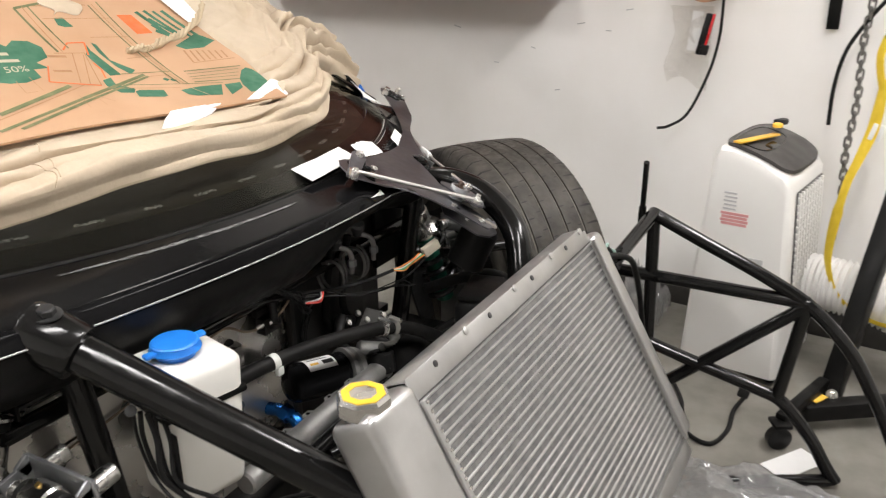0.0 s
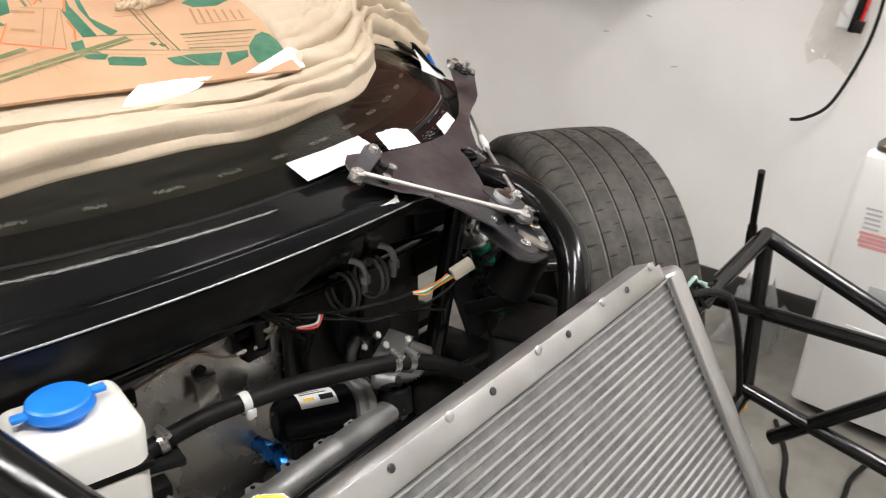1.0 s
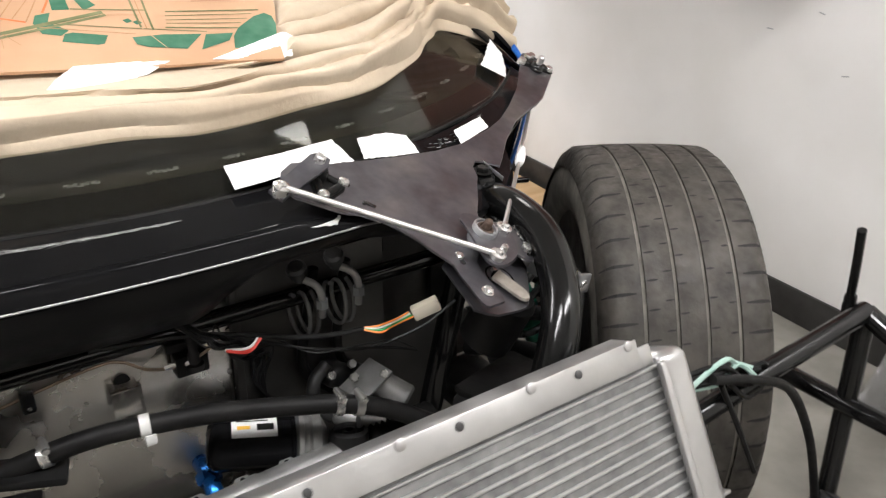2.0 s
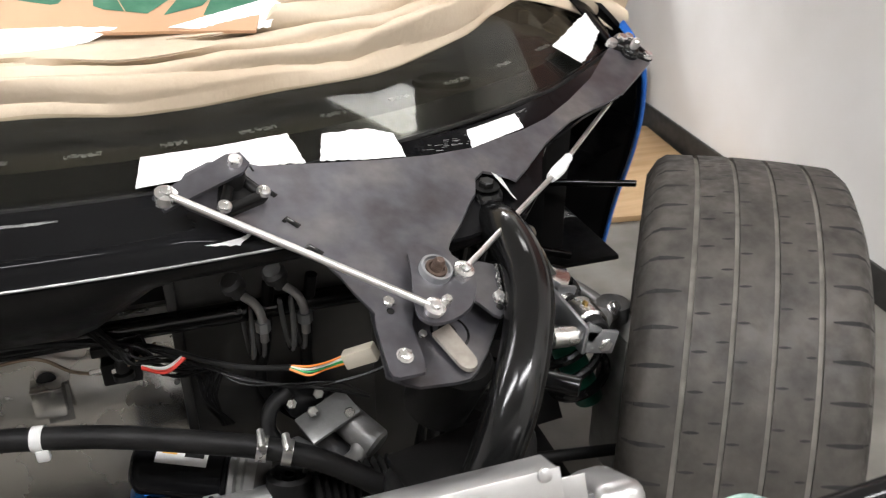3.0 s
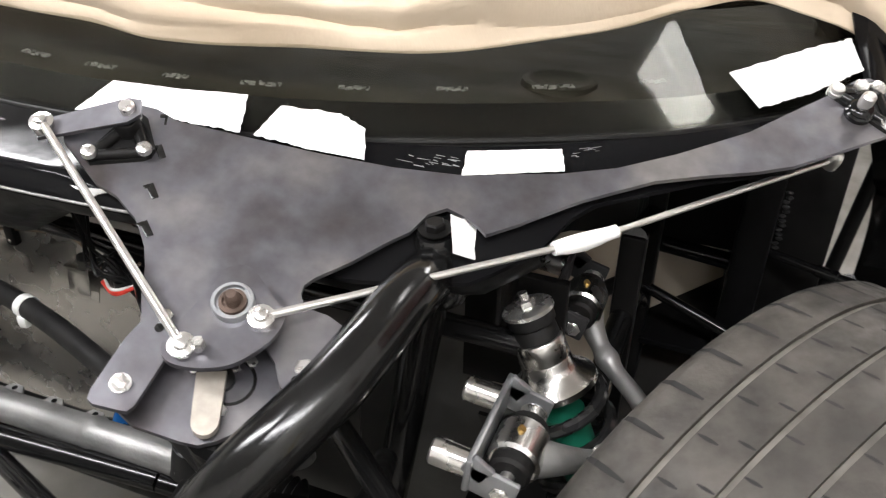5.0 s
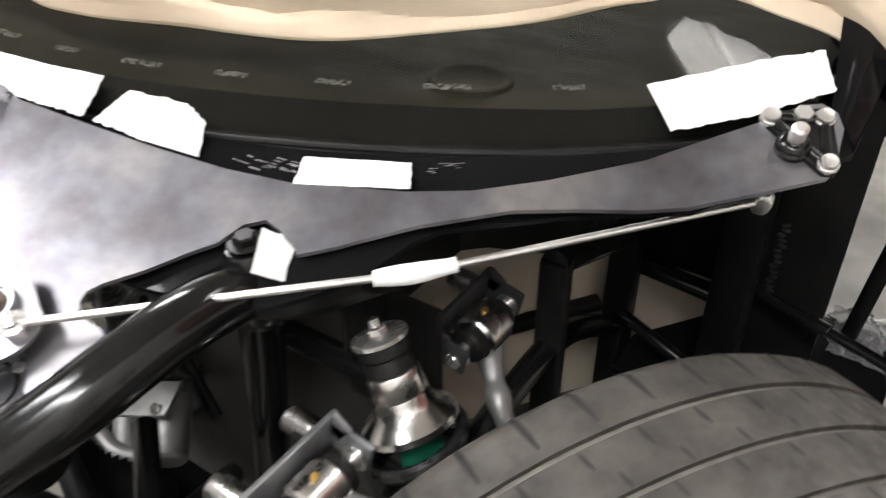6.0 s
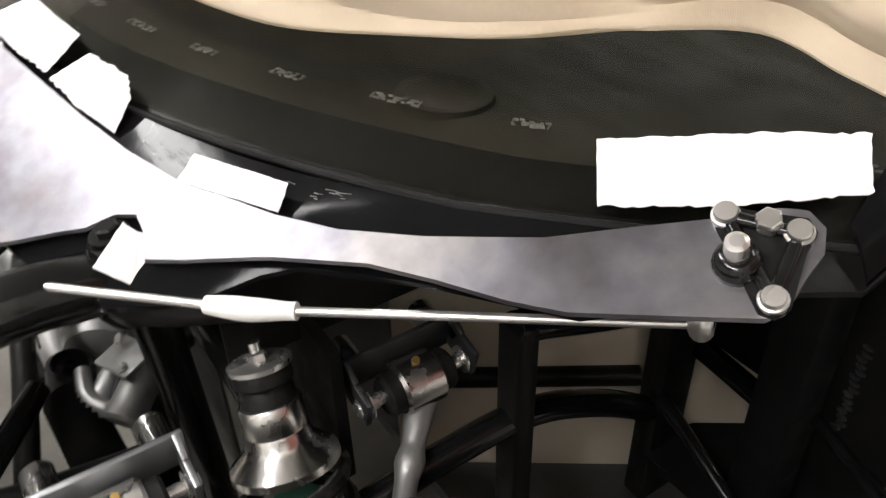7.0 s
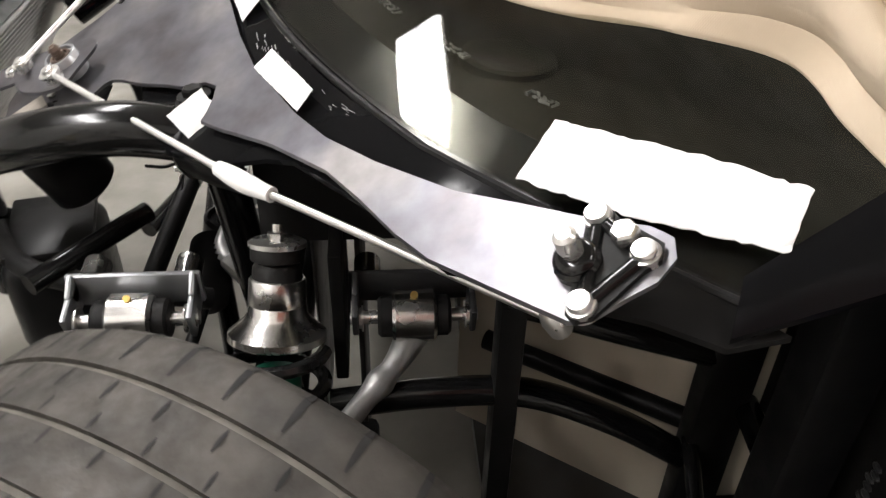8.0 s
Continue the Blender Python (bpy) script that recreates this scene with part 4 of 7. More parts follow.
    shape("printed_block", [(-0.393, 0.245), (-0.353, 0.244), (-0.304, 0.235), (-0.336, 0.203), (-0.382, 0.218), (-0.393, 0.227)], INK_GREEN)
    shape("printed_block", [(-0.492, 0.316), (-0.473, 0.319), (-0.481, 0.299), (-0.462, 0.276), (-0.474, 0.266), (-0.494, 0.274), (-0.499, 0.299)], INK_GREEN)
    shape("printed_block", [(-0.299, 0.233), (-0.262, 0.229), (-0.275, 0.211), (-0.319, 0.197)], INK_GREEN)
    shape("printed_block", [(-0.25, 0.24), (-0.215, 0.266), (-0.196, 0.272), (-0.189, 0.262), (-0.193, 0.24), (-0.209, 0.203), (-0.254, 0.188), (-0.276, 0.191), (-0.265, 0.22)], INK_GREEN)
    shape("printed_band", [(-0.439, 0.41), (-0.444, 0.395), (-0.448, 0.322), (-0.469, 0.324), (-0.463, 0.375), (-0.461, 0.386)], INK_GREEN)
    shape("printed_band", [(-0.426, 0.414), (-0.421, 0.407), (-0.432, 0.364), (-0.413, 0.327), (-0.431, 0.318), (-0.437, 0.346), (-0.435, 0.385)], INK_GREEN)
    shape("printed_block", [(-0.442, 0.48), (-0.425, 0.479), (-0.424, 0.465), (-0.423, 0.456), (-0.439, 0.457), (-0.448, 0.463)], INK_GREEN)
    shape("printed_block", [(-0.271, 0.373), (-0.191, 0.399), (-0.168, 0.371), (-0.216, 0.356), (-0.258, 0.359)], INK_GREEN)
    line((-0.265, 0.474), (-0.251, 0.406), 0.01, INK_GREEN, "printed_leaf", n=3)
    line((-0.245, 0.475), (-0.227, 0.394), 0.0088, INK_GREEN, "printed_leaf", n=3)
    line((-0.226, 0.471), (-0.209, 0.383), 0.007600000000000001, INK_GREEN, "printed_leaf", n=3)
    line((-0.205, 0.47), (-0.19, 0.38), 0.01, INK_GREEN, "printed_leaf", n=3)
    line((-0.255, 0.454), (-0.236, 0.407), 0.0088, INK_GREEN, "printed_leaf", n=3)
    line((-0.264, 0.437), (-0.251, 0.399), 0.007600000000000001, INK_GREEN, "printed_leaf", n=3)
    line((-0.27, 0.421), (-0.254, 0.403), 0.01, INK_GREEN, "printed_leaf", n=3)
    line((-0.267, 0.357), (-0.283, 0.319), 0.004, INK_BROWN, "printed_bar", n=2)
    line((-0.254, 0.354), (-0.269, 0.318), 0.004, INK_BROWN, "printed_bar", n=2)
    line((-0.241, 0.351), (-0.255, 0.317), 0.004, INK_BROWN, "printed_bar", n=2)
    line((-0.228, 0.348), (-0.24, 0.317), 0.004, INK_BROWN, "printed_bar", n=2)
    line((-0.215, 0.345), (-0.226, 0.316), 0.004, INK_BROWN, "printed_bar", n=2)
    line((-0.201, 0.342), (-0.211, 0.315), 0.004, INK_BROWN, "printed_bar", n=2)
    line((-0.187, 0.339), (-0.196, 0.315), 0.004, INK_BROWN, "printed_bar", n=2)
    line((-0.387, 0.289), (-0.384, 0.281), 0.009, INK_GREEN, "printed_dot", n=2)
    line((-0.376, 0.283), (-0.373, 0.275), 0.009, INK_GREEN, "printed_dot", n=2)


canvas(), cardboard()


# ---- tape pieces ----
def tape(pts, label="torn piece of white tape stuck on the black cowl"):
    """A torn piece of white tape laid over the surfaces under it."""
    rnd = random.Random(int(abs(pts[0][0]) * 1e4))
    rim = []
    for i, p in enumerate(pts):
        p, q = Vector(p), Vector(pts[(i + 1) % len(pts)])
        side = (q - p).cross(Vector((0, -0.4, 0.9))).normalized()
        count = max(2, int((q - p).length / 0.004))
        torn = rnd.random() < 0.6
        for k in range(count):
            rim.append(p + (q - p) * k / count + side * (rnd.uniform(-1, 1) * (0.0012 if torn else 0.0003) if k else 0) + Vector((0, -0.4, 0.9)) * rnd.uniform(0, 0.0007))
    bm = bmesh.new()
    a = [bm.verts.new(p) for p in rim]
    b = [bm.verts.new(p - Vector((0, -0.4, 0.9)) * 0.0009) for p in rim]
    n = len(a)
    bm.faces.new(a)
    bm.faces.new(list(reversed(b)))
    for i in range(n):
        bm.faces.new((a[i], a[(i + 1) % n], b[(i + 1) % n], b[i]))
    bmesh.ops.triangulate(bm, faces=[f for f in bm.faces if len(f.verts) > 4])
    o = part("tape_piece", bm, PAPER_TAPE, None, smooth=False)
    return tagged(o, label, "tape", "tape pieces")


tape([(-0.363, 0.042, 0.831), (-0.29, 0.046, 0.832), (-0.212, 0.051, 0.836), (-0.200, 0.014, 0.815), (-0.26, -0.002, 0.824), (-0.37, -0.008, 0.818)])
tape([(-0.175, 0.049, 0.832), (-0.121, 0.064, 0.827), (-0.092, 0.056, 0.820), (-0.084, 0.036, 0.799), (-0.13, 0.022, 0.807), (-0.185, 0.014, 0.815)])
tape([(0.002, 0.072, 0.808), (0.080, 0.110, 0.808), (0.087, 0.097, 0.793), (0.003, 0.055, 0.792)])
tape([(-0.300, -0.050, 0.788), (-0.270, -0.075, 0.785), (-0.283, -0.092, 0.783), (-0.318, -0.085, 0.784)], "torn piece of white tape hanging under the steel plate")
tape([(0.010, 0.010, 0.777), (0.036, 0.033, 0.756), (0.045, 0.008, 0.736), (0.024, -0.020, 0.758)], "torn piece of white tape stuck on the black brace")
tape([(0.206, 0.272, 0.845), (0.236, 0.300, 0.851), (0.277, 0.345, 0.858), (0.318, 0.387, 0.861), (0.337, 0.374, 0.834), (0.29, 0.305, 0.826), (0.241, 0.243, 0.824)])


# ---- wiper drive ----
WIPER = thing("wiper_linkage", "bare steel wiper linkage plate with two silver drive rods", "wiper linkage")
TOP_EDGE = [(-0.250, -0.008), (-0.187, 0.006), (-0.119, 0.021), (-0.055, 0.037), (0.0, 0.055), (0.085, 0.095), (0.130, 0.121), (0.178, 0.157), (0.236, 0.206), (0.270, 0.243), (0.297, 0.271)]
END_EDGE = [(0.310, 0.285), (0.322, 0.300), (0.336, 0.309), (0.349, 0.307), (0.358, 0.296), (0.360, 0.282), (0.364, 0.264), (0.360, 0.253)]
LOW_EDGE = [(0.330, 0.228), (0.281, 0.187), (0.250, 0.168), (0.207, 0.146), (0.165, 0.122), (0.110, 0.078), (0.066, 0.034), (0.042, 0.012)]
NOTCH = [(0.034, 0.016), (0.018, 0.020), (0.003, 0.021), (-0.010, 0.009), (-0.018, -0.013), (-0.031, -0.029), (-0.052, -0.059), (-0.072, -0.083), (-0.0775, -0.093), (-0.076, -0.101), (-0.068, -0.109)]
FOOT = [(-0.049, -0.107), (-0.033, -0.110), (-0.032, -0.116), (-0.042, -0.158), (-0.046, -0.170), (-0.051, -0.1735), (-0.057, -0.171), (-0.068, -0.158), (-0.080, -0.150), (-0.100, -0.149), (-0.122, -0.154), (-0.137, -0.168), (-0.144, -0.184), (-0.1445, -0.229), (-0.147, -0.2345), (-0.152, -0.236), (-0.172, -0.2405), (-0.1775, -0.239), (-0.1795, -0.233), (-0.1795, -0.190), (-0.1765, -0.174)]
LEFT = [(-0.191, -0.151), (-0.199, -0.135), (-0.210, -0.120), (-0.230, -0.103), (-0.255, -0.093), (-0.277, -0.091), (-0.325, -0.070), (-0.335, -0.055), (-0.322, -0.030), (-0.300, -0.012), (-0.272, -0.006)]


def plate_normal(x, y):
    e = 0.002
    return Vector((-(plate_z(x + e, y) - plate_z(x - e, y)) / (2 * e), -(plate_z(x, y + e) - plate_z(x, y - e)) / (2 * e), 1)).normalized()


def on_plate(x, y, lift=0.0):
    return Vector((x, y, plate_z(x, y))) + plate_normal(x, y) * lift


def wiper():
    bm = bmesh.new()
    pts = TOP_EDGE + END_EDGE + LOW_EDGE + NOTCH + FOOT + LEFT
    sheet(bm, [Vector((*p, 0)) for p in pts], plate_z, 0.0032)
    part("mount_plate", bm, SHEET_STEEL, WIPER, "bare mill-scale steel plate")
    n0 = plate_normal(-0.1, -0.15)
    # slots cut along the inner edge, and one saw cut in the rim
    for x, y, w, ln, turn in ((-0.246, -0.041, 0.0062, 0.0155, 16), (-0.231, -0.076, 0.0062, 0.0165, 18), (-0.216, -0.107, 0.0062, 0.0165, 20), (-0.259, -0.012, 0.0022, 0.011, -8)):
        bm = bmesh.new()
        box(bm, 0, 0, 0, w, ln, 0.001, 0.0004)
        box(bm, -0.003, 0.4 * ln, 0, 0.006, 0.004, 0.001, 0.0004)
        o = part("slot", bm, FRIT, WIPER)
        o.matrix_world = aim(on_plate(x, y, 0.0003), on_plate(x, y, 1)) @ pose(0, 0, 0, 0, 0, turn)
    for x, y in ((-0.161, -0.172), (-0.0475, -0.1625)):
        bm = bmesh.new()
        lathe(bm, [(0.0038, 0.0002), (0.0038, 0.0006)], 16, aim(on_plate(x, y), on_plate(x, y, 1)))
        part("hole", bm, FRIT, WIPER)
    rnd = random.Random(3)
    for i in range(26):
        bm = bmesh.new()
        p = on_plate(-0.0325 - 0.009 * (i % 13) / 13 + rnd.uniform(-0.0012, 0.0012), -0.112 - 0.038 * (i % 13) / 13, 0.001)
        lathe(bm, [(0.0022, 0), (0.0016, 0.0012), (0, 0.0016)], 7, aim(p, p + plate_normal(p.x, p.y)))
        part("weld_bead", bm, ZINC if i % 3 else DARK_STEEL, WIPER)
    # motor plate under the lower end
    M = aim(on_plate(-0.09, -0.18, -0.022), on_plate(-0.09, -0.18, 1))
    xa = M.to_3x3().inverted() @ Vector((1, 0, 0))
    M = M @ pose(0, 0, 0, 0, 0, math.degrees(math.atan2(xa.y, xa.x)))
    low = lambda x, y: plate_z(x, y) - 0.022
    bm = bmesh.new()
    sheet(bm, [Vector((*p, 0)) for p in ((-0.176, -0.150), (-0.179, -0.219), (-0.165, -0.226), (-0.150, -0.2295), (-0.115, -0.225), (-0.100, -0.2215), (-0.089, -0.213), (-0.071, -0.192), (-0.046, -0.157), (-0.042, -0.140), (-0.050, -0.112), (-0.110, -0.105))], low, 0.0032)
    part("motor_plate", bm, SHEET_STEEL, WIPER)
    bm = bmesh.new()
    lathe(bm, [(0.03, -0.09), (0.036, -0.085), (0.036, -0.012), (0.03, -0.005), (0.0, -0.005)], 24, M @ pose(0.0, -0.02, 0))
    part("motor_body", bm, SATIN_BLACK, WIPER, "black wiper motor")

    def seat(x, y, lift):
        p = on_plate(x, y, lift)
        return aim(p, p + plate_normal(x, y))

    bm = bmesh.new()
    lathe(bm, [(0.0205, 0.0), (0.0205, 0.0018), (0.018, 0.0022), (0.0168, 0.0002)], 28, seat(-0.098, -0.178, -0.0216))
    part("motor_boss", bm, FRIT, WIPER)
    bm = bmesh.new()
    lathe(bm, [(0.0095, 0.0), (0.0095, 0.006), (0.006, 0.0075), (0, 0.0075)], 18, seat(-0.103, -0.180, -0.0216))
    part("motor_shaft", bm, SATIN_BLACK, WIPER)
    # motor crank
    bm = bmesh.new()
    tip = Vector((-0.0995, -0.2095))
    arc = [(tip.x + 0.0105 * math.cos(math.radians(a)), tip.y + 0.0105 * math.sin(math.radians(a))) for a in range(30, -186, -24)]
    sheet(bm, [Vector((*p, 0)) for p in [(-0.124, -0.182), (-0.104, -0.171)] + arc], lambda x, y: plate_z(x, y) - 0.012, 0.004, 0.02)
    crank = part("motor_crank", bm, CRANK_STEEL, WIPER, "grey steel crank arm with a hole")
    bm = bmesh.new()
    lathe(bm, [(0.0048, 0.0), (0.0048, 0.0006)], 16, seat(tip.x, tip.y, -0.0119))
    part("crank_hole", bm, FRIT, crank)
    for x, y in ((-0.127, -0.182), (-0.090, -0.158), (-0.1, -0.168), (-0.0925, -0.200)):
        bolt_part("screw", on_plate(x, y, -0.0215), plate_normal(x, y), ZINC, WIPER, 0.0044, 0.004, 0.0058)
    # bell crank, standing clear of the plate on the main shaft
    S = Vector((-0.113, -0.138, 0.0))
    up = plate_normal(S.x, S.y)
    base = on_plate(S.x, S.y, 0.0205)
    bm = bmesh.new()
    bell = ring_of([(-0.131, -0.136), (-0.130, -0.123), (-0.122, -0.1145), (-0.112, -0.1125), (-0.100, -0.1175), (-0.085, -0.126), (-0.0725, -0.132), (-0.068, -0.143), (-0.0715, -0.160), (-0.084, -0.181), (-0.099, -0.193), (-0.116, -0.2005), (-0.131, -0.2025), (-0.140, -0.196), (-0.141, -0.184), (-0.137, -0.165)], 4)
    sheet(bm, bell, lambda x, y: plate_z(x, y) + 0.020, 0.0035)
    part("bell_crank", bm, SHEET_STEEL, WIPER, "rounded bare steel bell crank")
    mb = aim(base, base + up)
    xb = mb.to_3x3().inverted() @ Vector((1, 0, 0))
    MB = mb @ pose(0, 0, 0, 0, 0, math.degrees(math.atan2(xb.y, xb.x)))
    bm = bmesh.new()
    lathe(bm, [(0.0165, -0.018), (0.0165, 0.0042), (0.0158, 0.0052), (0.0135, 0.0052), (0.0130, 0.0015)], 32, MB)
    part("shaft_ring", bm, BRACKET_GREY, WIPER, "turned steel ring")
    bm = bmesh.new()
    lathe(bm, [(0.0130, 0.001), (0.0112, 0.0015), (0.0108, 0.0042), (0.0082, 0.0042), (0.0078, 0.002), (0.0058, 0.002)] + [(0.0054 + 0.0005 * (i % 2), 0.003 + 0.0013 * i) for i in range(9)] + [(0.0038, 0.0155), (0, 0.0155)], 20, MB)
    part("main_shaft", bm, RUST, WIPER, "rusty threaded shaft end")
    for x, y in ((-0.1175, -0.178),):
        bolt_part("crank_stud", on_plate(x, y, 0.021), up, ZINC, WIPER, 0.0052, 0.011)
    # rods with ball ends
    ends = {"a1": Vector((-0.341, -0.074, 0.836)), "a2": Vector((-0.124, -0.192, 0.742)), "b1": Vector((-0.081, -0.150, 0.751)), "b2": Vector((0.319, 0.258, 0.777))}
    joint = Vector((0.120, 0.0555, 0.7495))
    for p, q, r in (("a1", "a2", 0.0036), ("b1", "b2", 0.0032)):
        bm = bmesh.new()
        if p == "a1":
            rod(bm, ends[p], ends[q], r, 12)
        else:
            sweep(bm, [ends[p], joint, ends[q]], r, 12)
        ro = part("drive_rod", bm, ROD_STEEL, WIPER, "straight silver steel rod")
        for k in (p, q):
            if k == "b2":
                continue
            bm = bmesh.new()
            ax = aim(ends[k] - up * 0.014, ends[k] + up)
            lathe(bm, [(0.006, 0), (0.0085, 0.002), (0.0092, 0.006), (0.0088, 0.012), (0.0105, 0.013), (0.0105, 0.0155), (0.006, 0.0165), (0.0052, 0.0195), (0.003, 0.0205)], 14, ax)
            part("ball_joint", bm, ZINC, ro)
    bm = bmesh.new()
    a, b = joint + (ends["b1"] - joint).normalized() * 0.032, joint + (ends["b2"] - joint).normalized() * 0.033
    sweep(bm, [a + (joint - a) * i / 5 for i in range(5)] + [joint + (b - joint) * i / 5 for i in range(6)], lambda k: 0.0062 + 0.0022 * math.sin(math.pi * min(1, k * 1.15)), 12)
    part("rod_tape", bm, PAPER_TAPE, WIPER, "white tape wrapped round the rod")
    # inner pivot: bracket, lever, bolts
    pv = on_plate(-0.283, -0.03, 0.012)
    un = plate_normal(-0.28, -0.04)
    bm = bmesh.new()
    mp = aim(on_plate(-0.27, -0.04, 0.008), on_plate(-0.27, -0.04, 1))
    xp = mp.to_3x3().inverted() @ Vector((1, 0, 0))
    MP = mp @ pose(0, 0, 0, 0, 0, math.degrees(math.atan2(xp.y, xp.x)))
    tri = [(-0.299, -0.072), (-0.297, -0.078), (-0.291, -0.080), (-0.254, -0.056), (-0.249, -0.050), (-0.250, -0.042), (-0.272, -0.020), (-0.283, -0.018), (-0.290, -0.026)]
    sheet(bm, [Vector((*p, 0)) for p in tri], lambda x, y: plate_z(x, y) + 0.003, 0.003)
    bracket = part("pivot_bracket", bm, SATIN_BLACK, WIPER, "black pivot bracket")
    corners = [on_plate(x, y, 0.004) for x, y in ((-0.294, -0.0735), (-0.255, -0.0495), (-0.280, -0.0265))]
    for i in range(3):
        bm = bmesh.new()
        rod(bm, corners[i], corners[(i + 1) % 3], 0.0052, 10)
        part("bracket_rib", bm, SATIN_BLACK, bracket)
    bm = bmesh.new()
    lathe(bm, [(0.0125, -0.004), (0.0115, 0.010), (0.0095, 0.013), (0.0, 0.013)], 18, aim(on_plate(-0.281, -0.036, 0.004), on_plate(-0.281, -0.036, 1)))
    part("bracket_boss", bm, SATIN_BLACK, bracket)
    for q in corners:
        bm = bmesh.new()
        lathe(bm, [(0.0068, 0.003), (0.0070, 0.0062), (0.0062, 0.0082), (0.004, 0.0092), (0, 0.0095)], 16, aim(q, q + un))
        part("bolt", bm, ZINC, WIPER)
    bm = bmesh.new()
    A, B = ends["a1"] - un * 0.008, on_plate(-0.281, -0.030, 0.022)
    f = aim(A, B)
    z = f.to_3x3().col[2]
    sv = un.cross(z).normalized()
    fm = Matrix((sv, z, un)).transposed().to_4x4()
    fm.translation = A
    Ln = (B - A).length
    slab(bm, [(-0.010, -0.006), (0.010, -0.006), (0.0135, Ln), (0.008, Ln + 0.012), (-0.008, Ln + 0.012), (-0.0135, Ln)], fm, 0.004)
    part("lever", bm, SHEET_STEEL, WIPER)
    bm = bmesh.new()
    rod(bm, B - un * 0.02, B + un * 0.008, 0.0068, 14, 0.002)
    part("pivot_shaft", bm, ZINC, WIPER)
    # outer pivot
    uo = plate_normal(0.33, 0.265)
    mo = aim(on_plate(0.331, 0.271, 0.006), on_plate(0.331, 0.271, 1))
    xo = mo.to_3x3().inverted() @ Vector((1, 0, 0))
    MO = mo @ pose(0, 0, 0, 0, 0, math.degrees(math.atan2(xo.y, xo.x)))
    bm = bmesh.new()
    tri = [(0.299, 0.274), (0.302, 0.284), (0.312, 0.287), (0.340, 0.303), (0.349, 0.300), (0.351, 0.291), (0.366, 0.264), (0.364, 0.255), (0.356, 0.252)]
    sheet(bm, [Vector((*p, 0)) for p in tri], lambda x, y: plate_z(x, y) + 0.0035, 0.0035)
    bracket = part("pivot_bracket", bm, SATIN_BLACK, WIPER, "black pivot bracket")
    corners = [on_plate(x, y, 0.002) for x, y in ((0.306, 0.279), (0.342, 0.295), (0.357, 0.261))]
    for i in range(3):
        bm = bmesh.new()
        rod(bm, corners[i], corners[(i + 1) % 3], 0.0048, 10)
        part("bracket_rib", bm, TUBE_BLACK, bracket)
    for q in corners:
        bm = bmesh.new()
        lathe(bm, [(0.0082, -0.004), (0.0082, 0.0032), (0.0068, 0.0035), (0.0070, 0.0062), (0.0062, 0.0076), (0, 0.0080)], 18, aim(q, q + uo))
        part("bolt", bm, ZINC, WIPER)
    bolt_part("bolt", on_plate(0.327, 0.289, 0.004), uo, ZINC, WIPER, 0.0078, 0.008)
    bm = bmesh.new()
    c = Vector((0.330, 0.262, 0.828))
    lathe(bm, [(0.0135, -0.012), (0.0135, 0.0), (0.0115, 0.002), (0.0125, 0.004), (0.0115, 0.006), (0.008, 0.008)], 18, aim(c, c + uo))
    part("pivot_boot", bm, TUBE_BLACK, WIPER)
    bm = bmesh.new()
    lathe(bm, [(0.0062, 0.006), (0.0062, 0.012), (0.0070, 0.013), (0.0064, 0.022), (0.004, 0.024), (0, 0.024)], 18, aim(c, c + uo))
    part("pivot_shaft", bm, ZINC, WIPER)
    bm = bmesh.new()
    k = ends["b2"]
    lathe(bm, [(0.004, -0.012), (0.0075, -0.010), (0.0085, 0), (0.0075, 0.008), (0.004, 0.012)], 14, aim(k, k + uo))
    part("outer_ball_joint", bm, ZINC, WIPER)
    bm = bmesh.new()
    rod(bm, k + Vector((0, 0, 0.010)), Vector((0.338, 0.268, 0.806)), 0.006, 10)
    part("outer_lever", bm, DARK_STEEL, WIPER)
    bolt_part("bolt", on_plate(-0.162, -0.220, 0.001), un, ZINC, WIPER, 0.0066, 0.004, 0.0082)
    bolt_part("bolt", on_plate(-0.161, -0.163, 0.001), un, ZINC, WIPER, 0.0062, 0.004)
    bolt_part("bolt", on_plate(-0.045, -0.153, 0.001), un, ZINC, WIPER, 0.0078, 0.006)


wiper()


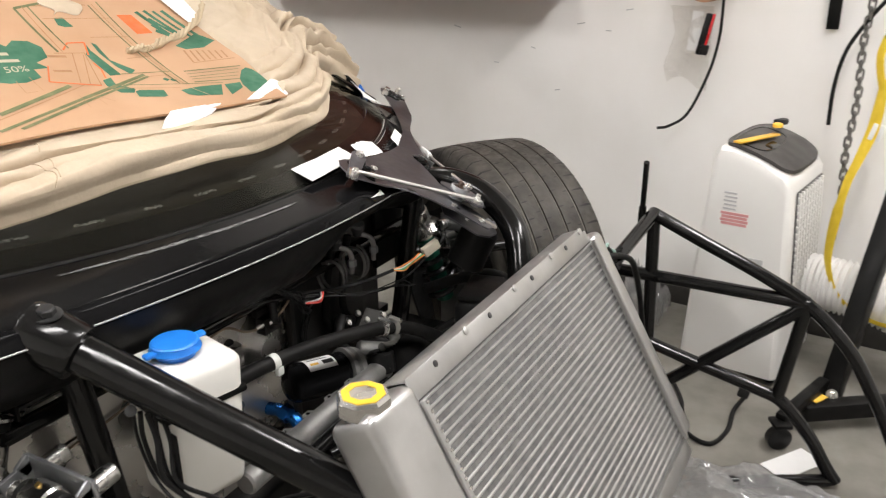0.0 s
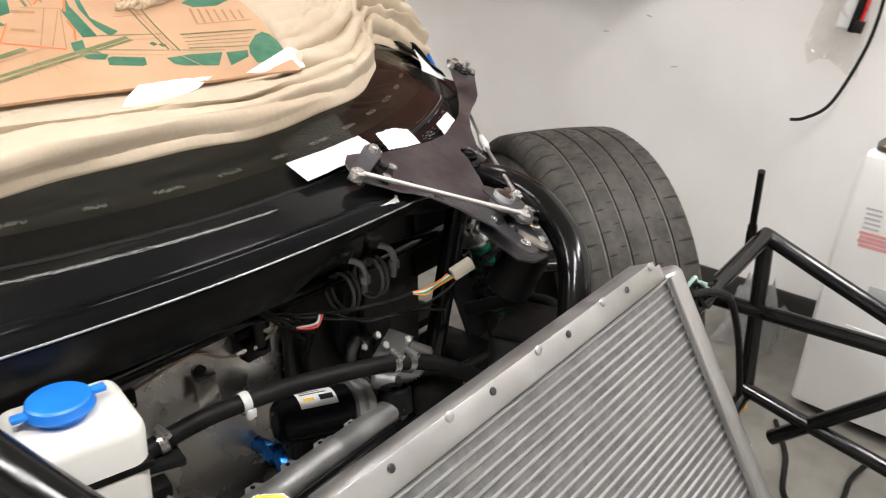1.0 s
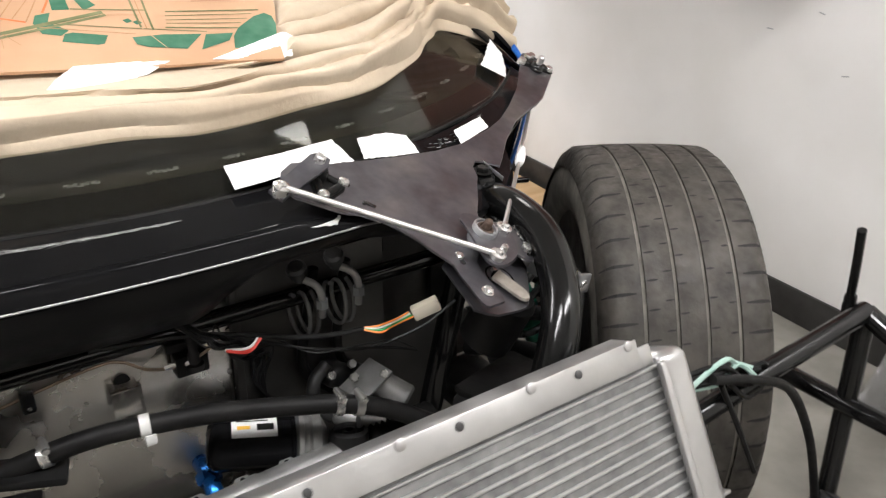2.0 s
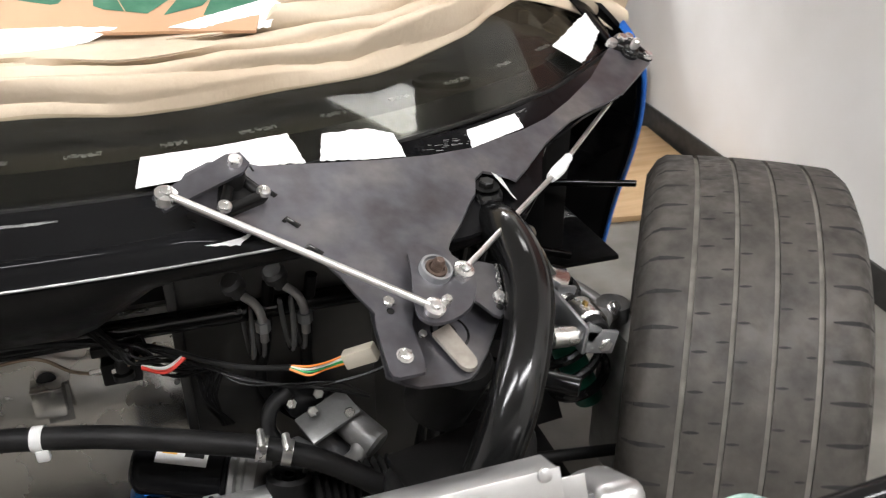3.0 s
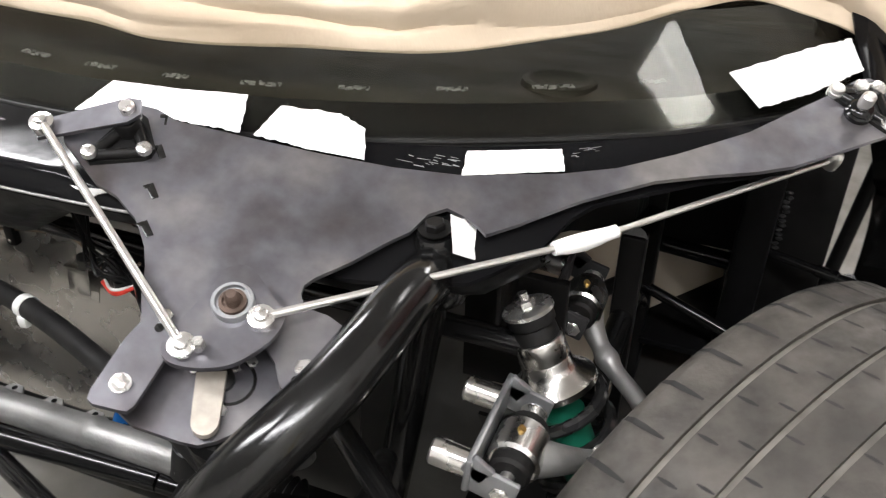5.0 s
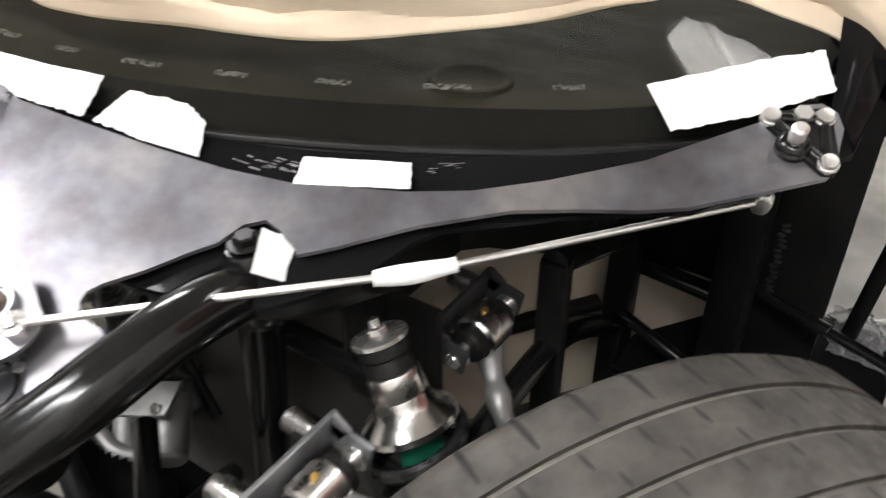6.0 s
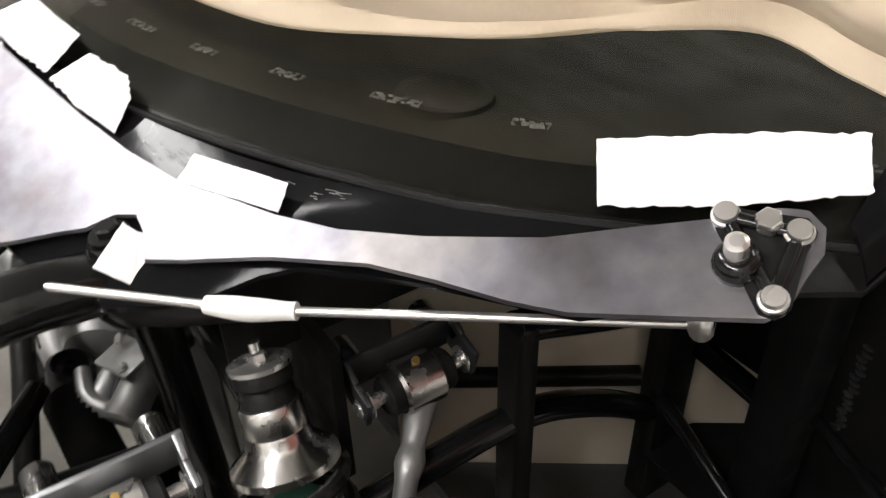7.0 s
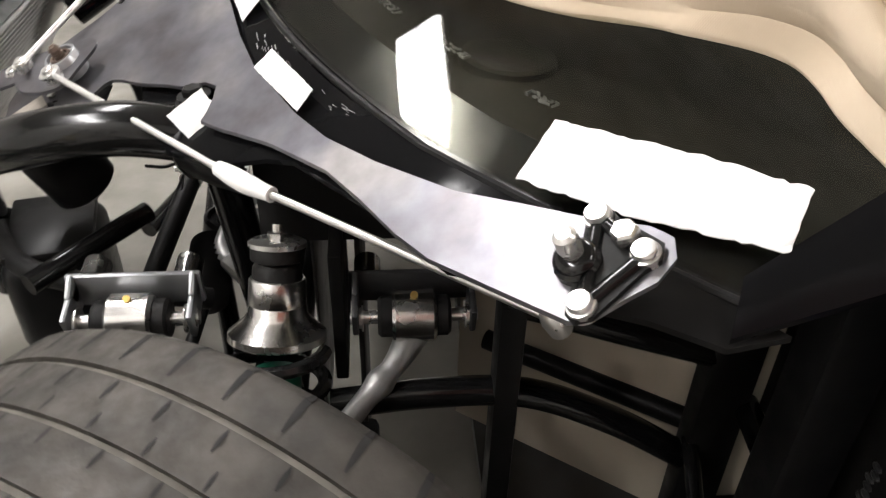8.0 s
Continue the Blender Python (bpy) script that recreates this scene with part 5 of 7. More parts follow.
# ---- wheel ----
def wheel(c=(0.381, 0.013, 0.362), R=0.358, W=0.268, steer=-33.2):
    t = thing("front_wheel", "worn dusty black performance tyre on a dark rim", "wheel")
    h = W / 2
    cs = Matrix.Translation(c) @ pose(0, 0, 0, 0, 0, steer) @ pose(0, 0, 0, 0, 90, 0)
    hub = Vector(c)
    axle = cs.to_3x3().col[2]

    def crown(x):
        k = abs(x) / h
        return R - 0.006 * k * k - (0.03 * max(0, (k - 0.8) / 0.2) ** 2.2)

    ribs = [(-0.92, -0.55), (-0.50, -0.19), (-0.145, 0.145), (0.19, 0.50), (0.55, 0.92)]
    # carcass with its sidewalls
    bm = bmesh.new()
    pr = [(0.235, -h * 0.86), (0.245, -h * 0.95), (0.275, -h * 1.0), (0.305, -h * 0.995), (crown(h) - 0.006, -h * 0.97)]
    pr += [(crown(h * k) - 0.0042, h * k) for k in (-0.9, -0.6, -0.3, 0, 0.3, 0.6, 0.9)]
    pr += [(r, -x) for r, x in reversed(pr[:5])]
    lathe(bm, pr, 96, cs)
    part("carcass", bm, GROOVE_RUBBER, t, "dusty tyre carcass")
    # shoulder and centre ribs with their cuts
    N = 72
    for i, (a, b) in enumerate(ribs):
        bm = bmesh.new()
        shoulder = i in (0, 4)
        lo, hi = (a if not (i == 0) else -1.0), (b if not (i == 4) else 1.0)
        ks = [lo + (hi - lo) * j / 5 for j in range(6)]
        for s in range(N):
            a0, a1 = 2 * math.pi * s / N, 2 * math.pi * (s + 1) / N
            cut = 0.0
            vs = []
            for k in ks:
                col = []
                skew = (0.28 * (k - lo)) if i in (0, 4) else 0.2 * k
                for aa in (a0, a0 + (a1 - a0) * 0.5, a1):
                    r = crown(k * h)
                    th = aa + skew * 0.12
                    col.append(bm.verts.new(cs @ Vector((r * math.cos(th), r * math.sin(th), k * h))))
                vs.append(col)
            for j in range(5):
                for q in range(2):
                    bm.faces.new((vs[j][q], vs[j][q + 1], vs[j + 1][q + 1], vs[j + 1][q]))
        bmesh.ops.remove_doubles(bm, verts=bm.verts, dist=0.0004)
        ex = bmesh.ops.extrude_face_region(bm, geom=bm.faces[:])
        for v in [g for g in ex["geom"] if isinstance(g, bmesh.types.BMVert)]:
            d = v.co - hub
            d -= axle * d.dot(axle)
            v.co -= d.normalized() * 0.0050
        part("tread_rib", bm, TYRE_RUBBER, t)
    # slim cuts that taper to both ends, flat strips with their shade painted dark
    bm = bmesh.new()

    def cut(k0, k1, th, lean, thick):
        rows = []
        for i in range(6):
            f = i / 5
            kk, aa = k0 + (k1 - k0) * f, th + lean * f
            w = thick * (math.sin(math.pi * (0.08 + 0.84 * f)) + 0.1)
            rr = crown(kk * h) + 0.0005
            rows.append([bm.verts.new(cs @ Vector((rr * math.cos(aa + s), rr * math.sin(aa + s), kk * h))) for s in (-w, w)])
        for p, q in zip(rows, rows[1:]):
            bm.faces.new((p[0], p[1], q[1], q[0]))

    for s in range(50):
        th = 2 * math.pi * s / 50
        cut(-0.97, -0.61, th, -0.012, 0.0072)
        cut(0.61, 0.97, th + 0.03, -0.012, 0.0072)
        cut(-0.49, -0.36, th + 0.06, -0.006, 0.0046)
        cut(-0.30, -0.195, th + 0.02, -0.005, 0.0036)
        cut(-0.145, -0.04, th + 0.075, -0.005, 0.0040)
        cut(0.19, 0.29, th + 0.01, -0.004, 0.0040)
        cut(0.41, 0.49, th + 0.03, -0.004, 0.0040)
    tagged(part("tread_cut", bm, CUT_SHADE, t, smooth=False), kind="stuff")
    # rim
    bm = bmesh.new()
    lathe(bm, [(0.236, -h * 0.86), (0.228, -h * 0.8), (0.222, -h * 0.5), (0.215, h * 0.4), (0.228, h * 0.8), (0.236, h * 0.86)], 64, cs)
    part("rim", bm, SATIN_BLACK, t, "dark wheel rim")
    bm = bmesh.new()
    for s in range(10):
        th = 2 * math.pi * s / 10
        box(bm, 0, 0, 0, 0.19, 0.03, 0.022, 0.006, cs @ Matrix.Rotation(th, 4, "Z") @ Matrix.Translation((0.125, 0, h * 0.55)))
    part("spokes", bm, SATIN_BLACK, t)
    bm = bmesh.new()
    lathe(bm, [(0.16, -h * 0.2), (0.16, -h * 0.05), (0.06, 0.0), (0.06, h * 0.5), (0, h * 0.5)], 40, cs)
    part("brake_disc", bm, CAST_ALU, t)


wheel()


# ---- suspension ----
def coilover():
    t = thing("coilover", "polished aluminium coilover with a black spring", "shock absorber")
    top, low = Vector((0.071, 0.067, 0.655)), Vector((0.19, 0.05, 0.38))
    d = (low - top).normalized()
    M = aim(top, low)
    bm = bmesh.new()
    lathe(bm, [(0.022, 0.012), (0.026, 0.014), (0.026, 0.018), (0.008, 0.018)], 24, M @ pose(0, 0, -0.016))
    lathe(bm, [(0.005, -0.018), (0.005, 0.01)], 10, M)
    hexhead(bm, M @ pose(0, 0, -0.004, 180), 0.009, 0.007)
    part("top_stud", bm, ZINC, t, "zinc washer and nut")
    bm = bmesh.new()
    lathe(bm, [(0.022, 0.002), (0.024, 0.005), (0.024, 0.014), (0.019, 0.017), (0.022, 0.021), (0.023, 0.036)], 24, M)
    part("rubber_bush", bm, HOSE_RUBBER, t)
    bm = bmesh.new()
    lathe(bm, [(0.022, 0.031), (0.0245, 0.0315), (0.0255, 0.033), (0.0262, 0.054), (0.0255, 0.0555), (0.0262, 0.057), (0.0270, 0.064), (0.031, 0.070), (0.041, 0.079), (0.0445, 0.082), (0.0450, 0.088), (0.042, 0.090), (0.03, 0.091)], 40, M)
    part("spring_cup", bm, BRIGHT_ALU, t, "polished aluminium spring cup")
    bm = bmesh.new()
    path = [M @ Vector((0.044 * math.cos(a), 0.044 * math.sin(a), 0.099 + 0.17 * a / (2 * math.pi * 5))) for a in (2 * math.pi * 5 * i / 120 for i in range(121))]
    sweep(bm, path, 0.0068, 8)
    part("spring", bm, SPRING_BLACK, t, "black coil spring")
    bm = bmesh.new()
    rod(bm, M @ Vector((0, 0, 0.12)), M @ Vector((0, 0, 0.30)), 0.022, 20)
    part("damper_body", bm, SPRING_GREEN, t, "green damper body")
    return t


def upper_arm():
    t = thing("upper_control_arm", "cast aluminium upper control arm with bolted bush brackets", "control arm")
    ball = Vector((0.222, 0.062, 0.515))
    for y, f in ((-0.062, -1), (0.187, 1)):
        c = Vector((0.105, y, 0.600 if f < 0 else 0.594))
        bm = bmesh.new()
        rod(bm, c + Vector((0, -0.020, 0)), c + Vector((0, 0.020, 0)), 0.024, 24, 0.003)
        part("bush_eye", bm, BRIGHT_ALU, t)
        bm = bmesh.new()
        rod(bm, c + Vector((0, -0.033, 0)), c + Vector((0, 0.033, 0)), 0.019, 20, 0.003)
        part("bush", bm, HOSE_RUBBER, t)
        bm = bmesh.new()
        rod(bm, c + Vector((0, -0.058, 0)), c + Vector((0, 0.058, 0)), 0.0065, 10)
        for s in (-1, 1):
            hexhead(bm, aim(c + Vector((0, s * 0.046, 0)), c + Vector((0, s, 0))), 0.0105, 0.009, 0.013)
        part("pivot_bolt", bm, ZINC, t)
        bm = bmesh.new()
        box(bm, c.x - 0.028, c.y, c.z + 0.014, 0.006, 0.118, 0.036, 0.002, (0, 6, 0))
        for s in (-1, 1):
            box(bm, c.x - 0.008, c.y + s * 0.053, c.z + 0.006, 0.044, 0.006, 0.030, 0.002, (0, 14, 0))
            box(bm, c.x - 0.020, c.y + s * 0.053, c.z + 0.020, 0.022, 0.006, 0.022, 0.002, (0, 35, 0))
        part("bush_bracket", bm, BRACKET_GREY if f < 0 else DARK_STEEL, t)
        for s in (-1, 1):
            bm = bmesh.new()
            q = c + Vector((-0.03, s * 0.042, 0.012))
            rod(bm, q, q + Vector((-0.035, 0, 0.004)), 0.0125, 20, 0.002)
            part("spacer", bm, BRIGHT_ALU, t)
        bm = bmesh.new()
        if f > 0:
            run = [c + Vector((0.006, 0, -0.012)), c + Vector((0.022, -0.016, -0.034)), c + Vector((0.048, -0.042, -0.050)), c + Vector((0.085, -0.075, -0.062)), ball]
            thick = lambda k: 0.0165 - 0.0065 * min(1.0, 3 * k) + 0.0035 * math.exp(-((k - 0.42) / 0.06) ** 2)
        else:
            run = [c + Vector((0.004, 0.0, -0.006)), c + Vector((0.030, 0.012, -0.012)), c + Vector((0.058, 0.044, -0.033)), c + Vector((0.09, 0.082, -0.058)), ball]
            thick = lambda k: 0.021 - 0.011 * min(1.0, 2.2 * k)
        sweep(bm, spline(run, 8), thick, 14)
        arm = part("arm", bm, CAST_ALU, t)
        bm = bmesh.new()
        rod(bm, c + Vector((0, 0, 0.0235)), c + Vector((0.002, 0, 0.0265)), 0.0035, 10)
        part("grease_nipple", bm, BRASS, arm, "small brass grease nipple")
        if f < 0:
            bolt_part("pinch_bolt", c + Vector((0.066, 0.044, -0.022)), (0.4, -0.6, 0.7), ZINC, arm, 0.0075, 0.008, 0.0095)
    bm = bmesh.new()
    lathe(bm, [(0.02, -0.03), (0.024, -0.02), (0.024, 0.015), (0.015, 0.02)], 20, pose(*ball))
    part("ball_joint", bm, CAST_ALU, t)
    bm = bmesh.new()
    box(bm, 0.235, 0.04, 0.38, 0.05, 0.08, 0.25, 0.015)
    part("upright", bm, CAST_ALU, t)
    return t



STRUT, ARMS = coilover(), upper_arm()
MIRROR = Matrix.Translation((2 * MID, 0, 0)) @ Matrix.Diagonal((-1, 1, 1, 1))
copy_thing(STRUT, MIRROR)
copy_thing(ARMS, MIRROR)


# ---- radiator ----
def radiator():
    t = thing("radiator", "bare aluminium crossflow radiator leaning in the engine bay", "radiator")
    # local x along the car's width, local y up the slope, local z out of the face
    M = Matrix(((1, 0, 0, 0), (0, 0.485, -0.875, -0.385), (0, 0.875, 0.485, 0.693), (0, 0, 0, 1)))
    L, Rr, H = -0.690, -0.060, 0.418
    bm = bmesh.new()
    box(bm, (L + Rr) / 2, -H / 2 - 0.016, -0.027, Rr - L, H, 0.043, 0, None)
    part("core", bm, FIN_ALU, t, "fine dark fins")
    n = 32
    bm0 = bmesh.new()
    box(bm0, 0, 0, 0, Rr - L, 0.0040, 0.051, 0.0012, None, 1)
    me = mesh_of("core_tube", bm0, RAD_ALU)
    for i in range(n):
        o = new("core_tube", me)
        o.parent = t
        o.matrix_world = Matrix.Translation(((L + Rr) / 2, -0.0245 - (H - 0.02) * i / (n - 1), -0.0285))
    bm = bmesh.new()
    box(bm, (L - 0.099) / 2 + 0.002, -0.0025, 0.0, -0.099 - L + 0.02, 0.031, 0.003, 0.001)
    box(bm, (L - 0.099) / 2 + 0.002, 0.0115, -0.0175, -0.099 - L + 0.02, 0.003, 0.037, 0.001, (6, 0, 0))
    box(bm, (Rr - 0.089) / 2 - 0.004, -0.0085, -0.004, Rr + 0.085, 0.022, 0.003, 0.001)
    part("top_flange", bm, RAD_ALU, t, "folded aluminium top flange")
    bm = bmesh.new()
    box(bm, (L + Rr) / 2, -H - 0.03, -0.028, Rr - L, 0.03, 0.06, 0.002)
    part("bottom_flange", bm, RAD_ALU, t)
    for x in (-0.174, -0.323, -0.476, -0.633):
        bm = bmesh.new()
        lathe(bm, [(0.0045, 0), (0.0045, 0.0012), (0.003, 0.002)], 12, pose(x, 0.003, 0.0016))
        part("screw", bm, DARK_STEEL, t)
    for x in (-0.10, -0.235, -0.385, -0.545):
        bm = bmesh.new()
        lathe(bm, [(0.006, 0), (0.0055, 0.002), (0.003, 0.003), (0, 0.003)], 12, pose(x, 0.0095, 0.0016))
        part("rivet", bm, RAD_ALU, t)
    for s, x0, x1 in ((-1, L - 0.095, L + 0.002), (1, Rr - 0.002, Rr + 0.043)):
        bm = bmesh.new()
        box(bm, (x0 + x1) / 2, -H / 2 - 0.014, -0.03, x1 - x0, H + (0.045 if s < 0 else 0.006), 0.070, 0.014, None, 4)
        tank = part("end_tank", bm, RAD_ALU, t, "welded aluminium end tank")
        bm = bmesh.new()
        e = x1 if s < 0 else x0
        box(bm, e, -H / 2 - 0.017, 0.004, 0.010, H - 0.004, 0.008, 0.003)
        part("header_plate", bm, RAD_ALU, tank)
        if s < 0:
            bm = bmesh.new()
            for i in range(30):
                lathe(bm, [(0.0028, 0), (0.0022, 0.0014), (0, 0.0018)], 8, pose(e + 0.001, -0.024 - 0.0131 * i, 0.0086))
            tagged(part("header_beads", bm, BRIGHT_ALU, tank), kind="stuff")
        else:
            for k in range(3):
                bm = bmesh.new()
                box(bm, x1 + 0.004, -0.19 - 0.12 * k, -0.03, 0.02, 0.004, 0.05, 0.001)
                part("tank_seam", bm, RAD_ALU, tank)
    # filler neck and cap, upright
    W = M.inverted()
    c = Vector((-0.752, -0.358, 0.676))
    bm = bmesh.new()
    lathe(bm, [(0.021, -0.03), (0.021, 0.004), (0.026, 0.006), (0.026, 0.012)], 24, W @ pose(*c))
    part("filler_neck", bm, BRIGHT_ALU, t)
    bm = bmesh.new()
    lathe(bm, [(0.029, 0.010), (0.032, 0.013), (0.032, 0.030), (0.029, 0.034), (0.0, 0.034)], 8, W @ pose(*c, 0, 0, 20))
    cap = part("radiator_cap", bm, BRIGHT_ALU, t, "octagonal polished cap with a yellow decal", smooth=False)
    bm = bmesh.new()
    lathe(bm, [(0.0265, 0.0342), (0.0265, 0.0348), (0.0165, 0.0348), (0.0165, 0.0342)], 8, W @ pose(*c, 0, 0, 20), True)
    part("cap_decal", bm, YELLOW_DECAL, cap, "yellow ring decal")
    bm = bmesh.new()
    lathe(bm, [(0.012, 0.0), (0.02, 0.0), (0.024, 0.012), (0.024, 0.03), (0.018, 0.034)], 20, pose(L - 0.035, -0.18, 0.004))
    part("tank_boss", bm, BRIGHT_ALU, t)
    t.matrix_world = M


radiator()


# ---- engine bay ----
def washer_tank():
    t = thing("washer_tank", "milky white washer tank with a blue cap strapped in the bay", "fluid tank")
    M = pose(-0.775, -0.098, 0.0, 0, 0, -14)
    bm = bmesh.new()
    box(bm, 0, 0, 0.611, 0.119, 0.108, 0.195, 0.017, None, 4)
    for v in bm.verts:
        k = (v.co.z - 0.51) / 0.2
        v.co.x *= 0.84 + 0.16 * k
        v.co.y *= 0.84 + 0.16 * k
    bm.transform(M)
    body = part("tank_body", bm, TANK_PLASTIC, t)
    bm = bmesh.new()
    box(bm, 0, 0, 0.655, 0.118, 0.107, 0.010, 0.004)
    bm.transform(M)
    part("strap", bm, SATIN_BLACK, t, "black retaining strap")
    bm = bmesh.new()
    lathe(bm, [(0.024, 0.708), (0.024, 0.716), (0.0315, 0.717), (0.0325, 0.719), (0.031, 0.722), (0.030, 0.7275), (0.0275, 0.7295), (0.021, 0.7292), (0.0, 0.7288)], 28, M @ pose(-0.005, 0.0, 0))
    part("cap", bm, CAP_BLUE, t, "round blue screw cap")
    for s in (-1, 1):
        bm = bmesh.new()
        box(bm, s * 0.036 - 0.005, s * 0.004, 0.7225, 0.016, 0.011, 0.006, 0.002)
        bm.transform(M)
        part("cap_ear", bm, CAP_BLUE, t)


def bay_hose():
    t = thing("heater_hose", "black rubber heater hose with steel band clamps", "hose")
    run = [(-0.70, 0.035, 0.512), (-0.618, 0.014, 0.536), (-0.565, -0.002, 0.548), (-0.515, -0.014, 0.549), (-0.44, -0.035, 0.548), (-0.35, -0.062, 0.538), (-0.275, -0.082, 0.523), (-0.21, -0.10, 0.495), (-0.13, -0.13, 0.44), (-0.06, -0.16, 0.37)]
    path = spline(run, 8)
    tube_part("hose", run, 0.0128, HOSE_RUBBER, t, seg=16)
    for p, d in (((-0.622, 0.015, 0.535), (1, -0.25, 0.2)), ((-0.288, -0.079, 0.526), (1, -0.27, -0.22)), ((-0.262, -0.086, 0.519), (1, -0.27, -0.25))):
        bm = bmesh.new()
        m = aim(p, Vector(p) + Vector(d))
        lathe(bm, [(0.0132, -0.0055), (0.0148, -0.0055), (0.0148, 0.0055), (0.0132, 0.0055)], 24, m, True)
        c = part("clamp", bm, ZINC, t, "steel worm-drive band clamp")
        bm = bmesh.new()
        q = Vector(p) + Vector((0, -0.006, 0.0155))
        rod(bm, q + Vector((0.0, -0.012, 0.0)), q + Vector((0.0, 0.012, 0.004)), 0.0045, 8)
        box(bm, *q, 0.010, 0.014, 0.008, 0.001)
        part("worm_screw", bm, ZINC, c)
    bm = bmesh.new()
    m = aim((-0.514, -0.014, 0.549), (-0.414, -0.034, 0.549))
    lathe(bm, [(0.0132, -0.006), (0.0142, -0.006), (0.0142, 0.006), (0.0132, 0.006)], 24, m, True)
    box(bm, -0.512, -0.024, 0.535, 0.014, 0.010, 0.016, 0.003)
    part("cable_tie", bm, NYLON, t, "white nylon cable tie")
    bm = bmesh.new()
    rod(bm, (-0.288, -0.079, 0.526), (-0.262, -0.086, 0.519), 0.0115, 14)
    part("joiner", bm, CAST_ALU, t)


def brake_line():
    t = thing("brake_line", "thin coppery brake line clipped along the firewall", "brake line")
    tube_part("line", [(-0.86, 0.078, 0.545), (-0.75, 0.078, 0.556), (-0.622, 0.079, 0.580), (-0.54, 0.079, 0.592), (-0.51, 0.078, 0.588), (-0.48, 0.070, 0.570), (-0.442, 0.058, 0.569), (-0.41, 0.05, 0.584), (-0.385, 0.045, 0.606)], 0.0022, COPPER_LINE, t, seg=8)
    for p in ((-0.622, 0.078, 0.572), (-0.80, 0.078, 0.545)):
        bm = bmesh.new()
        box(bm, *p, 0.016, 0.012, 0.028, 0.003)
        part("clip", bm, PLASTIC_BLACK, t, "black plastic clip")
        bolt_part("rivet", (p[0], p[1] - 0.006, p[2] - 0.006), (0, -1, 0), ZINC, t, 0.003, 0.001)
    bm = bmesh.new()
    lathe(bm, [(0.011, 0), (0.011, 0.003), (0.006, 0.006), (0.0, 0.006)], 18, pose(-0.513, 0.083, 0.557, 90, 0, 0))
    part("grommet", bm, PLASTIC_BLACK, t)
    bm = bmesh.new()
    slab(bm, [(-0.014, 0.0), (0.014, 0.0), (0.014, -0.045), (-0.014, -0.045)], pose(-0.505, 0.081, 0.548, 75, 0, 0), 0.0015)
    part("tab", bm, FIREWALL_ALU, t)
    bm = bmesh.new()
    box(bm, -0.514, 0.074, 0.556, 0.034, 0.020, 0.002, 0.0005, (12, 0, 0))
    box(bm, -0.514, 0.068, 0.536, 0.034, 0.002, 0.040, 0.0005, (-10, 0, 0))
    part("bracket", bm, FIREWALL_ALU, t, "folded aluminium bracket")
    bm = bmesh.new()
    lathe(bm, [(0.012, 0), (0.012, 0.008), (0.008, 0.010), (0.008, 0.022), (0.0065, 0.024), (0.0065, 0.040), (0.009, 0.041), (0.009, 0.050), (0.005, 0.052)], 14, pose(-0.426, 0.055, 0.560))
    part("fitting", bm, DARK_STEEL, t)
    bm = bmesh.new()
    box(bm, -0.428, 0.066, 0.566, 0.044, 0.022, 0.030, 0.003)
    box(bm, -0.428, 0.070, 0.592, 0.060, 0.012, 0.012, 0.002)
    part("fitting_block", bm, PLASTIC_BLACK, t, "black block under the fitting")
    for p in ((-0.462, 0.064, 0.569), (-0.437, 0.057, 0.570)):
        bm = bmesh.new()
        rod(bm, p, Vector(p) + Vector((0.014, -0.004, 0.003)), 0.004, 6)
        part("flare_nut", bm, ZINC, t)


def fluid_fittings():
    """Hydraulic elbows under the cowl lip with coils of clear hose."""
    for n, (x, y, z) in enumerate(((-0.276, 0.006, 0.673), (-0.231, -0.013, 0.688))):
        t = thing("hydraulic_fitting", "dark metal hydraulic elbow with a coil of grey hose", "pipe fitting", "hydraulic fittings")
        bm = bmesh.new()
        lathe(bm, [(0.0, 0.022), (0.010, 0.022), (0.0135, 0.018), (0.0135, 0.008), (0.009, 0.005), (0.009, -0.006), (0.0, -0.006)], 14, pose(x - 0.012, y + 0.01, z, 20, -20, 0))
        part("cap_nut", bm, DARK_STEEL, t)
        bm = bmesh.new()
        sweep(bm, spline([(x - 0.012, y + 0.012, z - 0.004), (x + 0.004, y - 0.004, z - 0.012), (x + 0.010, y - 0.010, z - 0.03), (x + 0.010, y - 0.008, z - 0.06)], 6), 0.0050, 12)
        part("elbow", bm, CAST_ALU, t)
        bm = bmesh.new()
        lathe(bm, [(0.0085, 0), (0.0085, 0.012)], 6, pose(x + 0.010, y - 0.010, z - 0.045))
        part("nut", bm, BRACKET_GREY, t)
        bm = bmesh.new()
        r = 0.027
        sweep(bm, [Vector((x - 0.012 + 0.002 * a, y + 0.030 + r * math.sin(a), z - 0.07 + 1.15 * r * math.cos(a))) for a in (4 * math.pi * i / 60 for i in range(61))], 0.0032, 8)
        part("hose_coil", bm, CLEAR_HOSE, t, "coil of grey hose")


